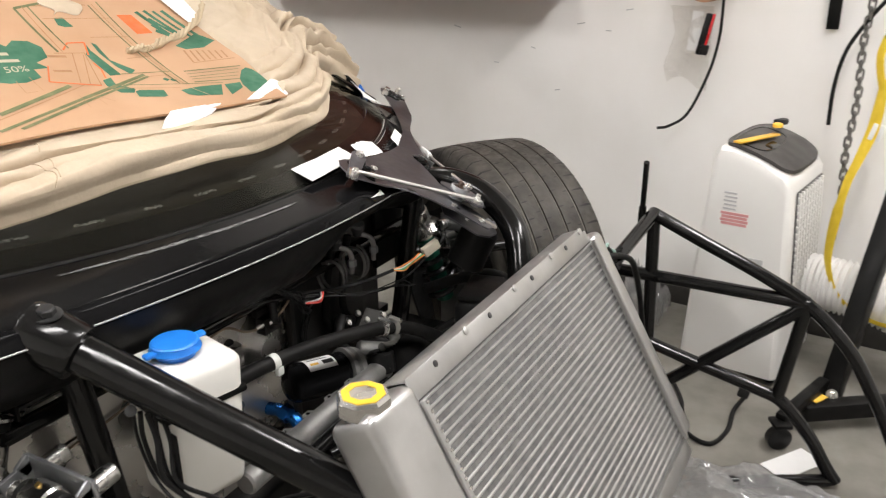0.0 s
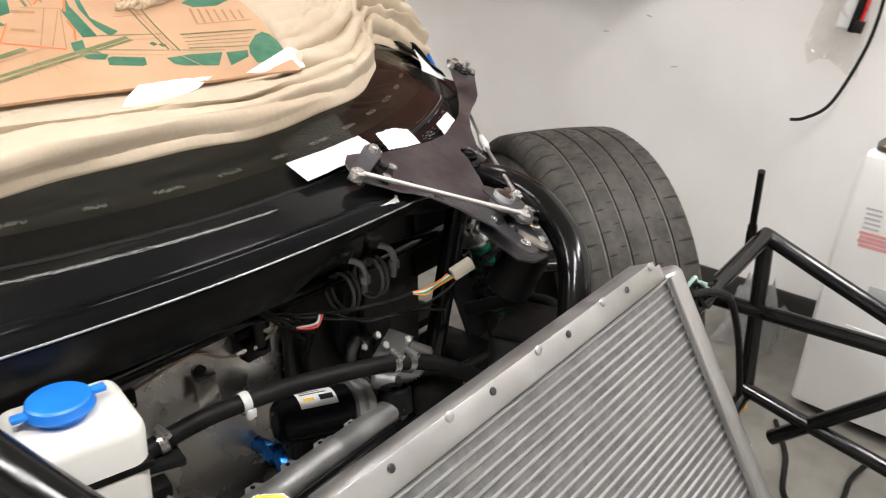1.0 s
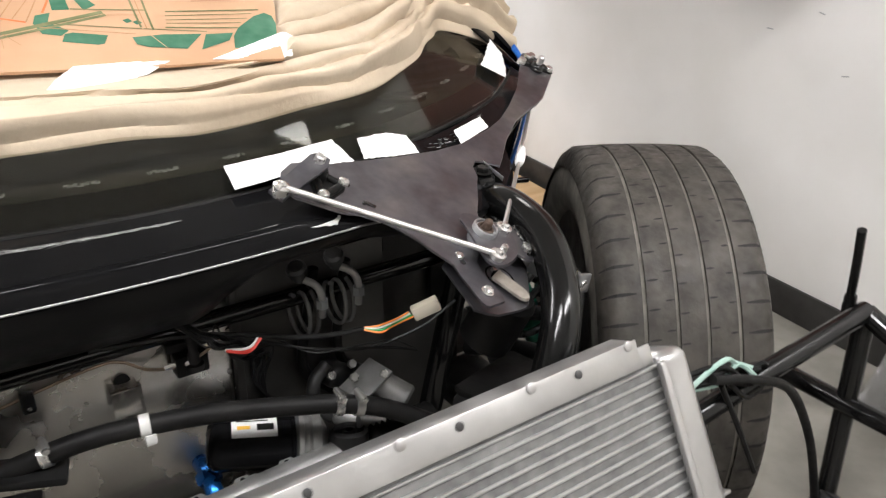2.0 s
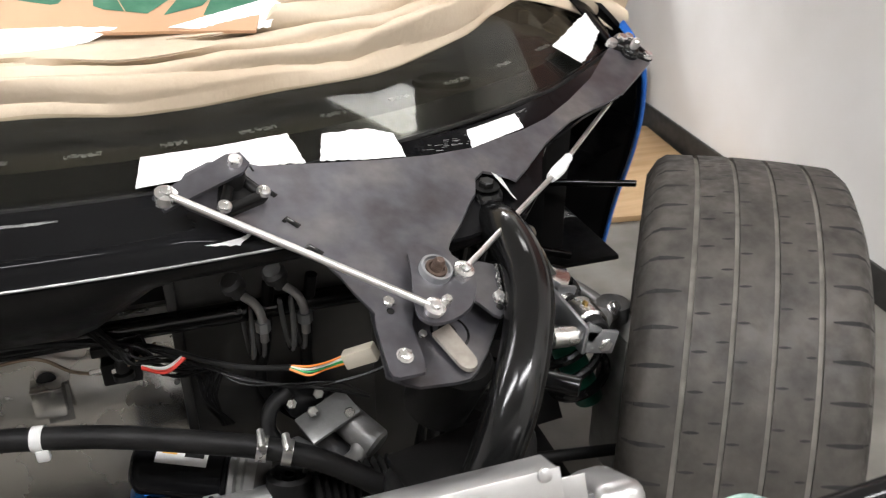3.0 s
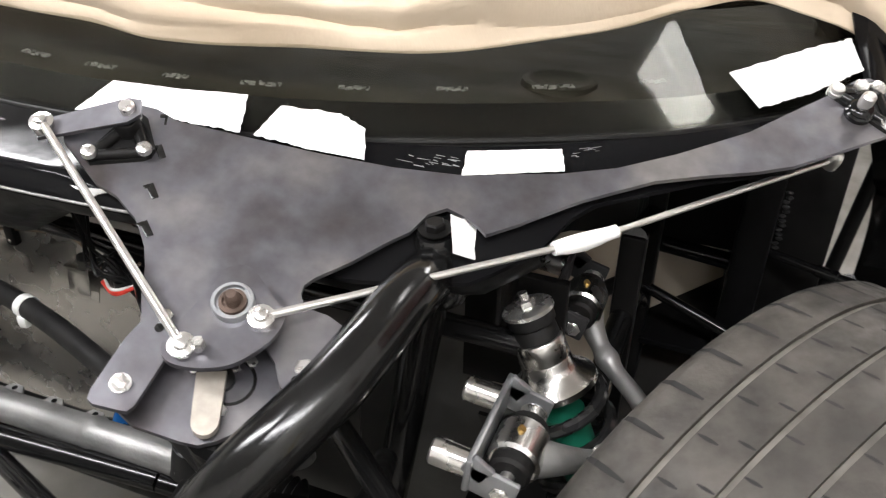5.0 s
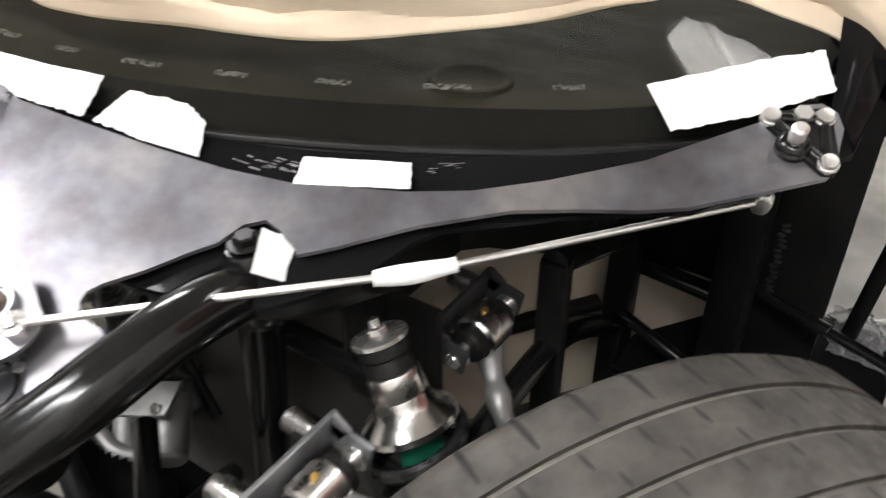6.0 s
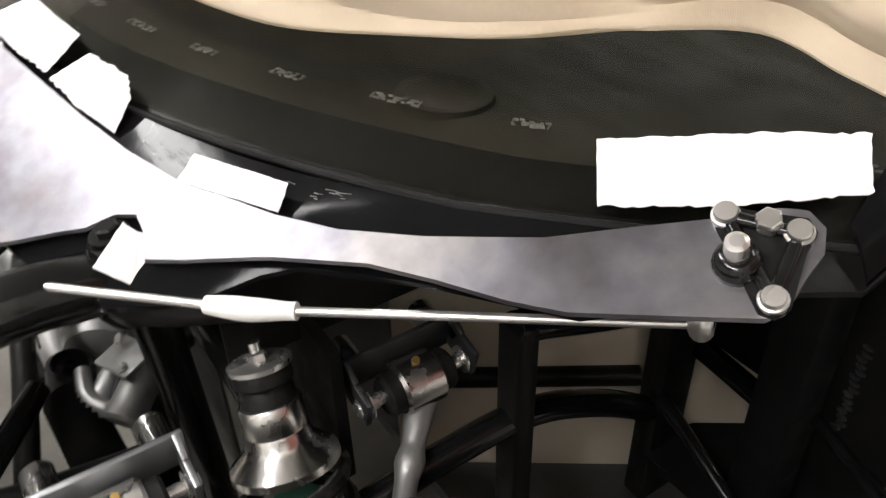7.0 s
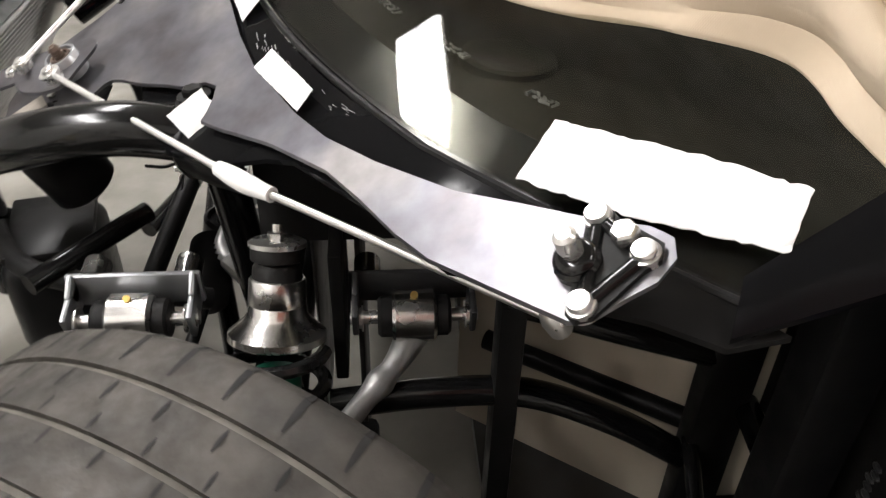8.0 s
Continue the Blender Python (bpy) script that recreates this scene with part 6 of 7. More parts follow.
def wiring():
    t = thing("wiring_loom", "loose black wiring loom with a cream plug and orange wires", "wiring")
    tube_part("loom", [(-0.55, 0.045, 0.635), (-0.46, 0.04, 0.625), (-0.39, 0.03, 0.612), (-0.33, -0.02, 0.612), (-0.29, -0.055, 0.618), (-0.248, -0.083, 0.628)], 0.0034, PLASTIC_BLACK, t, seg=8)
    for k, m in enumerate((WIRE_ORANGE, WIRE_GREEN, NYLON, WIRE_ORANGE)):
        o = 0.0022 * (k - 1.5)
        tube_part("wire", [(-0.25, -0.082 + o, 0.628), (-0.232, -0.093 + o, 0.627 + o), (-0.215, -0.103 - o, 0.636 + 2 * o), (-0.198, -0.115 + o * 2, 0.648)], 0.0013, m, t, seg=6)
    bm = bmesh.new()
    box(bm, 0, 0, 0, 0.036, 0.018, 0.014, 0.002, aim((-0.182, -0.124, 0.656), (-0.15, -0.14, 0.672)) @ pose(0, 0, 0, 0, 90, 0))
    part("plug", bm, CONNECTOR, t, "cream plastic plug")
    tube_part("loom", [(-0.42, 0.05, 0.61), (-0.36, 0.02, 0.597), (-0.29, -0.03, 0.585), (-0.23, -0.06, 0.582), (-0.16, -0.08, 0.60), (-0.11, -0.09, 0.63)], 0.0020, PLASTIC_BLACK, t, seg=6)
    for k in range(8):
        o, w = 0.004 * k, 0.007 * math.sin(k * 2.3)
        tube_part("loom", [(-0.48 + o, 0.05, 0.66), (-0.44 + o - w, 0.03 - o, 0.640 - o), (-0.405 + w, 0.005 + o + w, 0.618 + w), (-0.375 - w, 0.025, 0.598 - o), (-0.348 + o + w, 0.055, 0.55 + w), (-0.335 + w, 0.066, 0.50), (-0.32 - w, 0.07, 0.45)], 0.0015 + 0.0005 * (k % 3), PLASTIC_BLACK, t, seg=6)
    for k in range(3):
        w = 0.005 * math.sin(k * 1.7)
        tube_part("loom", [(-0.40, 0.03, 0.612), (-0.345, -0.004 + w, 0.603 + w), (-0.30, -0.037, 0.592 - w), (-0.25, -0.058 - w, 0.588 + w), (-0.20, -0.070, 0.578 + 2 * w), (-0.165, -0.078 + w, 0.565)], 0.0011, PLASTIC_BLACK, t, seg=6)
    for k in range(3):
        tube_part("wire", [(-0.40, 0.0 + 0.002 * k, 0.605), (-0.375, -0.010, 0.601 + 0.003 * k), (-0.352, 0.003 * k, 0.61)], 0.0018, WIRE_RED if k < 2 else NYLON, t, seg=6)
    for k in range(2):
        tube_part("loom", [(-0.25 + 0.05 * k, 0.05, 0.66), (-0.26 + 0.05 * k, 0.06, 0.58), (-0.27 + 0.06 * k, 0.06, 0.50), (-0.22 + 0.06 * k, 0.05, 0.44)], 0.0075, HOSE_RUBBER, t, seg=8)
    for k in range(5):
        o = 0.011 * k
        w = 0.006 * math.sin(k * 2.4)
        tube_part("loom", [(-0.862 + o * 0.5, -0.105 - o * 0.5, 0.675 - o * 0.3), (-0.856 + o * 0.3, -0.098 - o * 0.9 + w, 0.632), (-0.852 + w, -0.108 - o + w, 0.585 - w), (-0.852 + o * 0.6, -0.140 - o, 0.555 + w), (-0.835 + o * 0.4, -0.180 - o * 0.6, 0.535 + w), (-0.78 + o, -0.225 + w, 0.51 - w), (-0.69 + o, -0.25, 0.47 + w)], 0.0022 + 0.0009 * (k % 3), PLASTIC_BLACK, t, seg=8)
    bm = bmesh.new()
    box(bm, -0.846, -0.148, 0.608, 0.004, 0.013, 0.075, 0.001, (0, 0, -14))
    part("flat_lead", bm, SATIN_BLACK, t, "flat black strap hanging beside the tank")
    for k in range(2):
        bm = bmesh.new()
        lathe(bm, [(0.0, -0.012), (0.0045, -0.012), (0.0045, 0.004), (0.007, 0.005), (0.007, 0.013), (0.0, 0.013)], 10, aim((-0.866 + 0.014 * k, -0.105 - 0.035 * k, 0.676), (-0.90 + 0.02 * k, -0.16 - 0.03 * k, 0.72)))
        part("terminal", bm, DARK_STEEL, t, "small dark metal cable terminal")


def canister():
    t = thing("oil_filter", "black oil filter canister with a white label", "oil filter")
    a, b = Vector((-0.432, 0.03, 0.452)), Vector((-0.325, -0.008, 0.437))
    bm = bmesh.new()
    h = (b - a).length
    lathe(bm, [(0.012, -0.002), (0.026, 0.0), (0.034, 0.008), (0.036, 0.016), (0.036, h - 0.006), (0.038, h - 0.004), (0.038, h), (0.02, h)], 32, aim(a, b))
    can = part("can", bm, GLOSS_BLACK, t)
    M = aim(a, b)
    bm = bmesh.new()

    def lab(u, v):
        ang = math.radians(50 + 76 * u)
        d = M.to_3x3() @ Vector((0, 0, 1))
        side = d.cross(Vector((0, 0, 1))).normalized()
        up = side.cross(d)
        r = 0.0364
        return a + d * (0.03 + 0.06 * v) + r * (math.cos(ang) * side + math.sin(ang) * up)

    grid(bm, 8, 2, lab)
    paper = part("label", bm, PAPER_TAPE, can, "white paper label with dark print")
    for u0, u1, v0, v1, mat in ((0.20, 0.42, 0.55, 0.92, PLASTIC_BLACK), (0.52, 0.58, 0.10, 0.80, PLASTIC_BLACK), (0.66, 0.71, 0.10, 0.65, PLASTIC_BLACK), (0.24, 0.36, 0.12, 0.40, YELLOW_TOOL)):
        bm = bmesh.new()
        mid = a + (b - a) * 0.5
        grid(bm, 4, 2, lambda u, v: mid + (lab(u0 + (u1 - u0) * u, v0 + (v1 - v0) * v) - mid) * 1.008)
        part("printed_bar", bm, mat, paper)
    bm = bmesh.new()
    lathe(bm, [(0.03, 0), (0.044, 0.004), (0.044, 0.010), (0.036, 0.012), (0.036, 0.018), (0.042, 0.022), (0.04, 0.034), (0.02, 0.045)], 28, aim(b, b + (b - a)))
    part("adapter", bm, CAST_ALU, t, "ribbed cast adapter")
    t2 = thing("hose_end", "blue anodised hose end fitting", "pipe fitting")
    p = [Vector((-0.428, 0.112, 0.385)), Vector((-0.429, 0.085, 0.388)), Vector((-0.431, 0.050, 0.393)), Vector((-0.434, 0.018, 0.385)), Vector((-0.437, 0.0, 0.355))]
    tube_part("elbow", p, 0.0125, BLUE_ANOD, t2, seg=14)
    bm = bmesh.new()
    lathe(bm, [(0.017, 0), (0.0175, 0.003), (0.0175, 0.015), (0.016, 0.018)], 6, aim(p[2], p[3]))
    part("hex_nut", bm, BLUE_ANOD, t2)
    bm = bmesh.new()
    lathe(bm, [(0.017, 0), (0.0175, 0.003), (0.0175, 0.012), (0.016, 0.015)], 6, aim(p[0], p[1]))
    part("hex_nut", bm, BLUE_ANOD, t2)
    t3 = thing("hose_end", "red and blue hose end fitting", "pipe fitting")
    a3, b3 = Vector((-0.655, -0.295, 0.565)), Vector((-0.665, -0.275, 0.515))
    bm = bmesh.new()
    rod(bm, a3, (a3 + b3) / 2, 0.009, 6, 0.001)
    part("socket", bm, RED_ANOD, t3)
    bm = bmesh.new()
    rod(bm, (a3 + b3) / 2, b3, 0.0105, 6, 0.001)
    part("nut", bm, BLUE_ANOD, t3)
    tube_part("hose", [b3, b3 + Vector((0.0, 0.02, -0.06)), b3 + Vector((0.05, 0.05, -0.14))], 0.009, HOSE_RUBBER, t3)


def steering_rack():
    t = thing("steering_rack", "grey cast steering rack with a ribbed black boot", "steering rack")
    a, b = Vector((-0.66, -0.066, 0.424)), Vector((-0.275, -0.060, 0.430))
    d = (b - a).normalized()
    M = aim(a, b)
    bm = bmesh.new()
    h = (b - a).length
    lathe(bm, [(0.016, 0), (0.0195, 0.004), (0.0195, 0.09), (0.0215, 0.094), (0.0215, 0.106), (0.0195, 0.11), (0.0195, 0.25), (0.0215, 0.254), (0.0215, 0.262), (0.0195, 0.266), (0.0195, h), (0.024, h + 0.002), (0.024, h + 0.012)], 24, M)
    part("housing", bm, CAST_ALU, t)
    for i in range(5):
        x = -0.60 + 0.062 * i
        bm = bmesh.new()
        slab(bm, [(-0.018, 0), (-0.008, 0.013), (0.008, 0.013), (0.018, 0)], pose(x, -0.052, 0.438, 8, 0, 0), 0.004)
        tab = part("tab", bm, CAST_ALU, t)
        bm = bmesh.new()
        lathe(bm, [(0.0035, 0.0), (0.0035, 0.0006)], 12, pose(x, -0.045, 0.4395))
        part("tab_hole", bm, FRIT, tab)
    bm = bmesh.new()
    lathe(bm, [(0.027, -0.02), (0.027, 0.016), (0.022, 0.020), (0.019, 0.013), (0.010, 0.013), (0.010, 0.018), (0.006, 0.018), (0.006, 0.0)], 28, pose(-0.263, -0.056, 0.440, -12, 8, 0))
    part("mount_bush", bm, PLASTIC_BLACK, t, "round rubber mount bush")
    bm = bmesh.new()
    pr = [(0.02, 0)]
    for i in range(12):
        pr += [(0.029, 0.004 + 0.009 * i), (0.021, 0.0085 + 0.009 * i)]
    lathe(bm, pr, 24, aim((-0.235, -0.068, 0.43), (-0.05, -0.058, 0.42)))
    part("boot", bm, HOSE_RUBBER, t, "ribbed black rubber boot")
    bm = bmesh.new()
    rod(bm, (-0.12, -0.062, 0.424), (0.20, -0.09, 0.40), 0.008, 12)
    part("tie_rod", bm, SATIN_BLACK, t)
    t2 = thing("steering_joint", "cast steering joint with zinc pinch bolts", "steering joint")
    bm = bmesh.new()
    c = Vector((-0.222, 0.055, 0.478))
    box(bm, *c, 0.055, 0.04, 0.035, 0.010, (10, 20, 25), 3)
    box(bm, c.x + 0.035, c.y - 0.02, c.z - 0.012, 0.04, 0.03, 0.03, 0.008, (0, 40, -20), 3)
    part("yoke", bm, DARK_STEEL, t2)
    bm = bmesh.new()
    sweep(bm, spline([c + Vector((-0.02, -0.01, 0.025)), c + Vector((-0.045, -0.02, 0.01)), c + Vector((-0.05, -0.03, -0.02)), c + Vector((-0.03, -0.04, -0.045))], 6), 0.010, 10)
    part("arm", bm, DARK_STEEL, t2)
    bm = bmesh.new()
    rod(bm, c + Vector((0.0, -0.03, -0.01)), c + Vector((0.03, -0.075, -0.05)), 0.018, 16, 0.003)
    part("shaft", bm, DARK_STEEL, t2)
    for a, b, r in (((0.03, -0.03, 0.0), (0.075, -0.085, -0.03), 0.021), ((-0.03, -0.05, -0.03), (0.02, -0.10, -0.045), 0.016)):
        bm = bmesh.new()
        rod(bm, c + Vector(a), c + Vector(b), r, 18, 0.004)
        part("boss", bm, CAST_ALU, t2)
    bm = bmesh.new()
    sweep(bm, spline([c + Vector((0.06, -0.07, -0.02)), c + Vector((0.045, -0.09, -0.035)), c + Vector((0.015, -0.105, -0.03)), c + Vector((-0.02, -0.10, -0.02))], 6), lambda k: 0.013 - 0.004 * k, 12)
    part("lever", bm, CAST_ALU, t2)
    bm = bmesh.new()
    box(bm, c.x + 0.02, c.y - 0.055, c.z + 0.008, 0.07, 0.045, 0.006, 0.002, (12, -14, 18))
    part("cover", bm, CAST_ALU, t2, "grey cast cover with worn edges")
    for k in ((0.015, -0.022, 0.02), (-0.02, -0.024, 0.014), (0.045, -0.062, 0.013), (0.002, -0.052, 0.018)):
        bolt_part("pinch_bolt", c + Vector(k), (0, -0.8, 0.6), ZINC, t2, 0.007, 0.006)


def bay_bracket():
    t = thing("relay_block", "black bracket block bolted to the bay side", "bracket")
    bm = bmesh.new()
    box(bm, -0.665, -0.005, 0.475, 0.06, 0.03, 0.055, 0.004, (0, 0, -15))
    box(bm, -0.64, 0.02, 0.515, 0.08, 0.05, 0.012, 0.004, (0, 8, -15))
    part("block", bm, PLASTIC_BLACK, t)
    for k in ((-0.645, -0.022, 0.485), (-0.68, -0.014, 0.495)):
        bolt_part("bolt", k, (0, -1, 0.2), ZINC, t, 0.0055, 0.004)


washer_tank(), bay_hose(), brake_line(), fluid_fittings(), wiring(), canister(), steering_rack(), bay_bracket()


# ---- nose frame beside the radiator ----
def nose_frame():
    t = thing("nose_frame", "welded black tube frame ahead of the front wheel", "tube frame")
    X = 0.38
    R = 0.0150

    def tb(pts, r=R, name="tube", straight=False):
        tube_part(name, [(X if len(p) == 2 else p[0], *p[-2:]) for p in pts], r, TUBE_BLACK, t, n=6, seg=14, straight=straight)

    tb([(-0.398, 0.598), (-0.52, 0.545), (-0.66, 0.485), (-0.76, 0.43), (-0.846, 0.345), (-0.894, 0.268), (-0.938, 0.188), (-0.975, 0.105), (-1.0, 0.016)])
    tb([(-0.30, 0.447), (-0.75, 0.443)], straight=True)
    tb([(-0.470, 0.185), (-0.745, 0.435)], straight=True)
    tb([(-0.745, 0.435), (-0.712, 0.195)], straight=True)
    tb([(-0.40, 0.275), (-0.52, 0.245), (-0.66, 0.212), (-0.725, 0.19), (-0.79, 0.12), (-0.835, 0.05), (-0.86, 0.016)])
    tb([(0.27, -0.645, 0.016), (0.38, -0.845, 0.016)], straight=True)
    tb([(0.381, -0.398, 0.600), (0.173, -0.379, 0.560), (0.05, -0.37, 0.535)], straight=True)
    tb([(0.381, -0.398, 0.600), (0.390, -0.405, 0.26)], straight=True)
    tb([(0.390, -0.405, 0.26), (0.15, -0.39, 0.21)], straight=True)
    bm = bmesh.new()
    sweep(bm, spline([(0.398, -0.366, 0.565), (0.392, -0.367, 0.60), (0.376, -0.372, 0.66), (0.352, -0.379, 0.724)], 6), lambda k: 0.0095 if k < 0.3 else 0.0065, 12)
    part("pin", bm, TUBE_BLACK, t, "slim black upright pin")
    bm = bmesh.new()
    lathe(bm, [(0.009, 0), (0.009, 0.03), (0.0085, 0.033)], 14, aim((0.397, -0.367, 0.575), (0.392, -0.367, 0.61)))
    part("pin_collar", bm, TUBE_BLACK, t)
    h = thing("plug_lead", "black lead with yellow and orange plugs hanging by the tyre", "cable")
    tube_part("lead", [(0.06, -0.385, 0.60), (0.14, -0.395, 0.575), (0.22, -0.40, 0.53), (0.30, -0.40, 0.42), (0.355, -0.40, 0.30), (0.375, -0.40, 0.235)], 0.0065, HOSE_RUBBER, h, seg=10)
    tube_part("lead", [(0.08, -0.385, 0.585), (0.13, -0.39, 0.50), (0.18, -0.395, 0.41)], 0.004, HOSE_RUBBER, h, seg=8)
    bm = bmesh.new()
    box(bm, 0.392, -0.402, 0.232, 0.022, 0.018, 0.028, 0.004, (0, 15, 0))
    part("yellow_plug", bm, YELLOW_TOOL, h, "yellow plug")
    bm = bmesh.new()
    box(bm, 0.368, -0.402, 0.165, 0.026, 0.02, 0.026, 0.004, (0, 10, 0))
    part("orange_plug", bm, WIRE_ORANGE, h, "orange plug")
    bm = bmesh.new()
    rod(bm, (0.375, -0.40, 0.235), (0.370, -0.402, 0.178), 0.006, 8)
    part("red_lead", bm, WIRE_RED, h)
    w = thing("cable_bundle", "tangle of black and green cables by the radiator corner", "cable")
    for k in range(8):
        a = k * 0.8
        m = PALE_GREEN if k % 4 == 0 else HOSE_RUBBER
        tube_part("cable", [(0.02, -0.37 + 0.004 * k, 0.58), (0.08 + 0.012 * math.sin(a), -0.38, 0.60 + 0.016 * math.cos(a)), (0.13, -0.37 + 0.02 * math.sin(a), 0.57 + 0.02 * math.cos(2 * a)), (0.17 + 0.01 * math.cos(a), -0.385, 0.565 + 0.02 * math.sin(a))], 0.0035, m, w, seg=6, n=5)


nose_frame()


# ---- air conditioner ----
def air_conditioner():
    t = thing("portable_air_conditioner", "white portable air conditioner with a dark top panel", "air conditioner")
    prof = [(-0.394, 0.03), (-0.674, 0.03), (-0.665, 0.30), (-0.645, 0.585), (-0.625, 0.612), (-0.56, 0.648), (-0.49, 0.668), (-0.452, 0.668), (-0.436, 0.645), (-0.41, 0.30)]

    def skin(x, s):
        cy = -0.54
        return [Vector((x, cy + (y - cy) * s, z if z < 0.5 else z - (1 - s) * 0.3)) for y, z in prof]

    bm = bmesh.new()
    xs = [(0.772, 0.90), (0.780, 0.97), (0.795, 1.0), (1.09, 1.0), (1.115, 0.97), (1.125, 0.9)]
    rings = [[bm.verts.new(v) for v in skin(x, s)] for x, s in xs]
    n = len(prof)
    for a, b in zip(rings, rings[1:]):
        for i in range(n):
            bm.faces.new((a[i], a[(i + 1) % n], b[(i + 1) % n], b[i]))
    bm.faces.new(rings[0])
    bm.faces.new(rings[-1])
    body = part("body", bm, AC_WHITE, t)
    # dark top
    bm = bmesh.new()
    rise = [(-0.66, 0.603), (-0.636, 0.614), (-0.57, 0.652), (-0.49, 0.675), (-0.44, 0.674)]

    def rounded(cx, cy, hx, hy, p):
        out = []
        for i in range(40):
            a = 2 * math.pi * i / 40
            c, d = math.cos(a), math.sin(a)
            out.append(Vector((cx + hx * math.copysign(abs(c) ** p, c), cy + hy * math.copysign(abs(d) ** p, d), 0)))
        return out

    sheet(bm, rounded(0.948, -0.545, 0.158, 0.096, 0.45), lambda x, y: lerp(rise, y) + 0.004, 0.010, 0.03)
    lid = part("top_panel", bm, AC_DARK, t, "dark grey plastic top panel")
    bm = bmesh.new()
    ring = [Vector((q.x, q.y, lerp(rise, q.y) + 0.0045)) for q in rounded(0.93, -0.515, 0.115, 0.050, 0.6)]
    sweep(bm, ring + [ring[0]], 0.0022, 6, cap=False)
    part("lid_groove", bm, FRIT, lid)
    bm = bmesh.new()
    sheet(bm, rounded(0.905, -0.552, 0.034, 0.012, 0.5), lambda x, y: lerp(rise, y) + 0.0055, 0.002, 0.03)
    part("control_recess", bm, FRIT, lid)
    # louvres on the front
    for i in range(13):
        z = 0.30 + 0.020 * i
        y = -0.667 + 0.02 * (z - 0.3) / 0.28
        bm = bmesh.new()
        box(bm, 0.96, y, z, 0.24, 0.008, 0.011, 0.002, (25, 0, 0))
        part("louvre", bm, AC_WHITE, t)
    for i in range(9):
        bm = bmesh.new()
        box(bm, 0.85 + 0.0275 * i, -0.6625, 0.425, 0.007, 0.008, 0.26, 0.001, (-4, 0, 0))
        part("grille_bar", bm, AC_WHITE, t)
    bm = bmesh.new()
    slab(bm, [(-0.125, 0), (0.125, 0), (0.125, 0.27), (-0.125, 0.27)], pose(0.96, -0.6695, 0.29, 86, 0, 0), 0.002)
    part("grille_back", bm, FRIT, t)
    # side details
    F = 0.7715
    bm = bmesh.new()
    box(bm, F, -0.562, 0.362, 0.004, 0.082, 0.03, 0.001)
    part("grip", bm, LABEL_GREY, t, "grey recessed grip")
    bm = bmesh.new()
    box(bm, F, -0.535, 0.262, 0.003, 0.09, 0.012, 0.001)
    part("moulding", bm, AC_WHITE, t)
    bm = bmesh.new()
    for k in range(5):
        box(bm, F, -0.497 - 0.002 * (k % 2), 0.549 - 0.011 * k, 0.0015, 0.034, 0.005)
    part("label_text", bm, LABEL_GREY, t, "grey bars of small print", smooth=False)
    bm = bmesh.new()
    for k in range(4):
        box(bm, F, -0.513, 0.492 - 0.0095 * k, 0.0015, 0.075 - 0.006 * (k % 2), 0.0075)
    part("label_warning", bm, LABEL_RED, t, "pale red warning label", smooth=False)
    for x in (0.82, 1.07):
        for y in (-0.42, -0.65):
            bm = bmesh.new()
            lathe(bm, [(0.016, -0.01), (0.018, -0.006), (0.018, 0.006), (0.016, 0.010)], 16, pose(x, y, 0.018, 0, 90, 0))
            box(bm, x, y, 0.034, 0.02, 0.02, 0.012, 0.002)
            part("castor", bm, PLASTIC_BLACK, t)
    t.matrix_world = pose(0.775, -0.66, 0, 0, 0, -9) @ pose(-0.775, 0.66, 0)
    h = thing("exhaust_hose", "white corrugated exhaust hose of the air conditioner", "hose")
    bm = bmesh.new()
    path = spline([(1.02, -0.66, 0.25), (1.0, -0.74, 0.26), (0.98, -0.84, 0.255), (0.97, -0.95, 0.23), (0.99, -1.08, 0.16), (1.05, -1.2, 0.10)], 26)
    sweep(bm, path, lambda k: 0.074 + 0.006 * math.cos(k * 2 * math.pi * 34), 24)
    part("duct", bm, AC_WHITE, h)
    bm = bmesh.new()
    lathe(bm, [(0.078, 0), (0.086, 0.003), (0.086, 0.03), (0.078, 0.034)], 28, aim((1.02, -0.665, 0.25), (1.0, -0.74, 0.255)))
    part("collar", bm, AC_WHITE, h)
    u = thing("utility_knife", "yellow plastic scraper tool on the air conditioner", "hand tool")
    a, b = Vector((0.815, -0.497, 0.684)), Vector((1.00, -0.573, 0.676))
    bm = bmesh.new()
    d = (b - a).normalized()
    mm = Matrix.Translation((a + b) / 2) @ d.to_track_quat("X", "Z").to_matrix().to_4x4()
    box(bm, 0, 0, 0, (b - a).length, 0.024, 0.006, 0.002, mm)
    part("handle", bm, YELLOW_TOOL, u)
    bm = bmesh.new()
    box(bm, (b - a).length / 2 + 0.005, 0, 0.008, 0.05, 0.026, 0.018, 0.006, mm @ Matrix.Translation(((b - a).length / 2 - 0.01, 0, 0.008)))
    part("head", bm, PLASTIC_BLACK, u)
    bm = bmesh.new()
    lathe(bm, [(0.014, 0), (0.014, 0.008), (0.01, 0.011), (0, 0.011)], 16, Matrix.Translation(b + Vector((-0.01, 0, 0.022))))
    part("knob", bm, YELLOW_TOOL, u)
    c = thing("power_cord", "black power cord with a plug on the floor", "cable")
    tube_part("cord", [(0.62, -0.62, 0.05), (0.58, -0.60, 0.02), (0.50, -0.60, 0.006), (0.42, -0.57, 0.006), (0.46, -0.50, 0.006), (0.60, -0.46, 0.006), (0.72, -0.40, 0.006)], 0.006, HOSE_RUBBER, c, seg=8)
    bm = bmesh.new()
    box(bm, 0.63, -0.615, 0.055, 0.03, 0.03, 0.03, 0.006, (10, 20, 0))
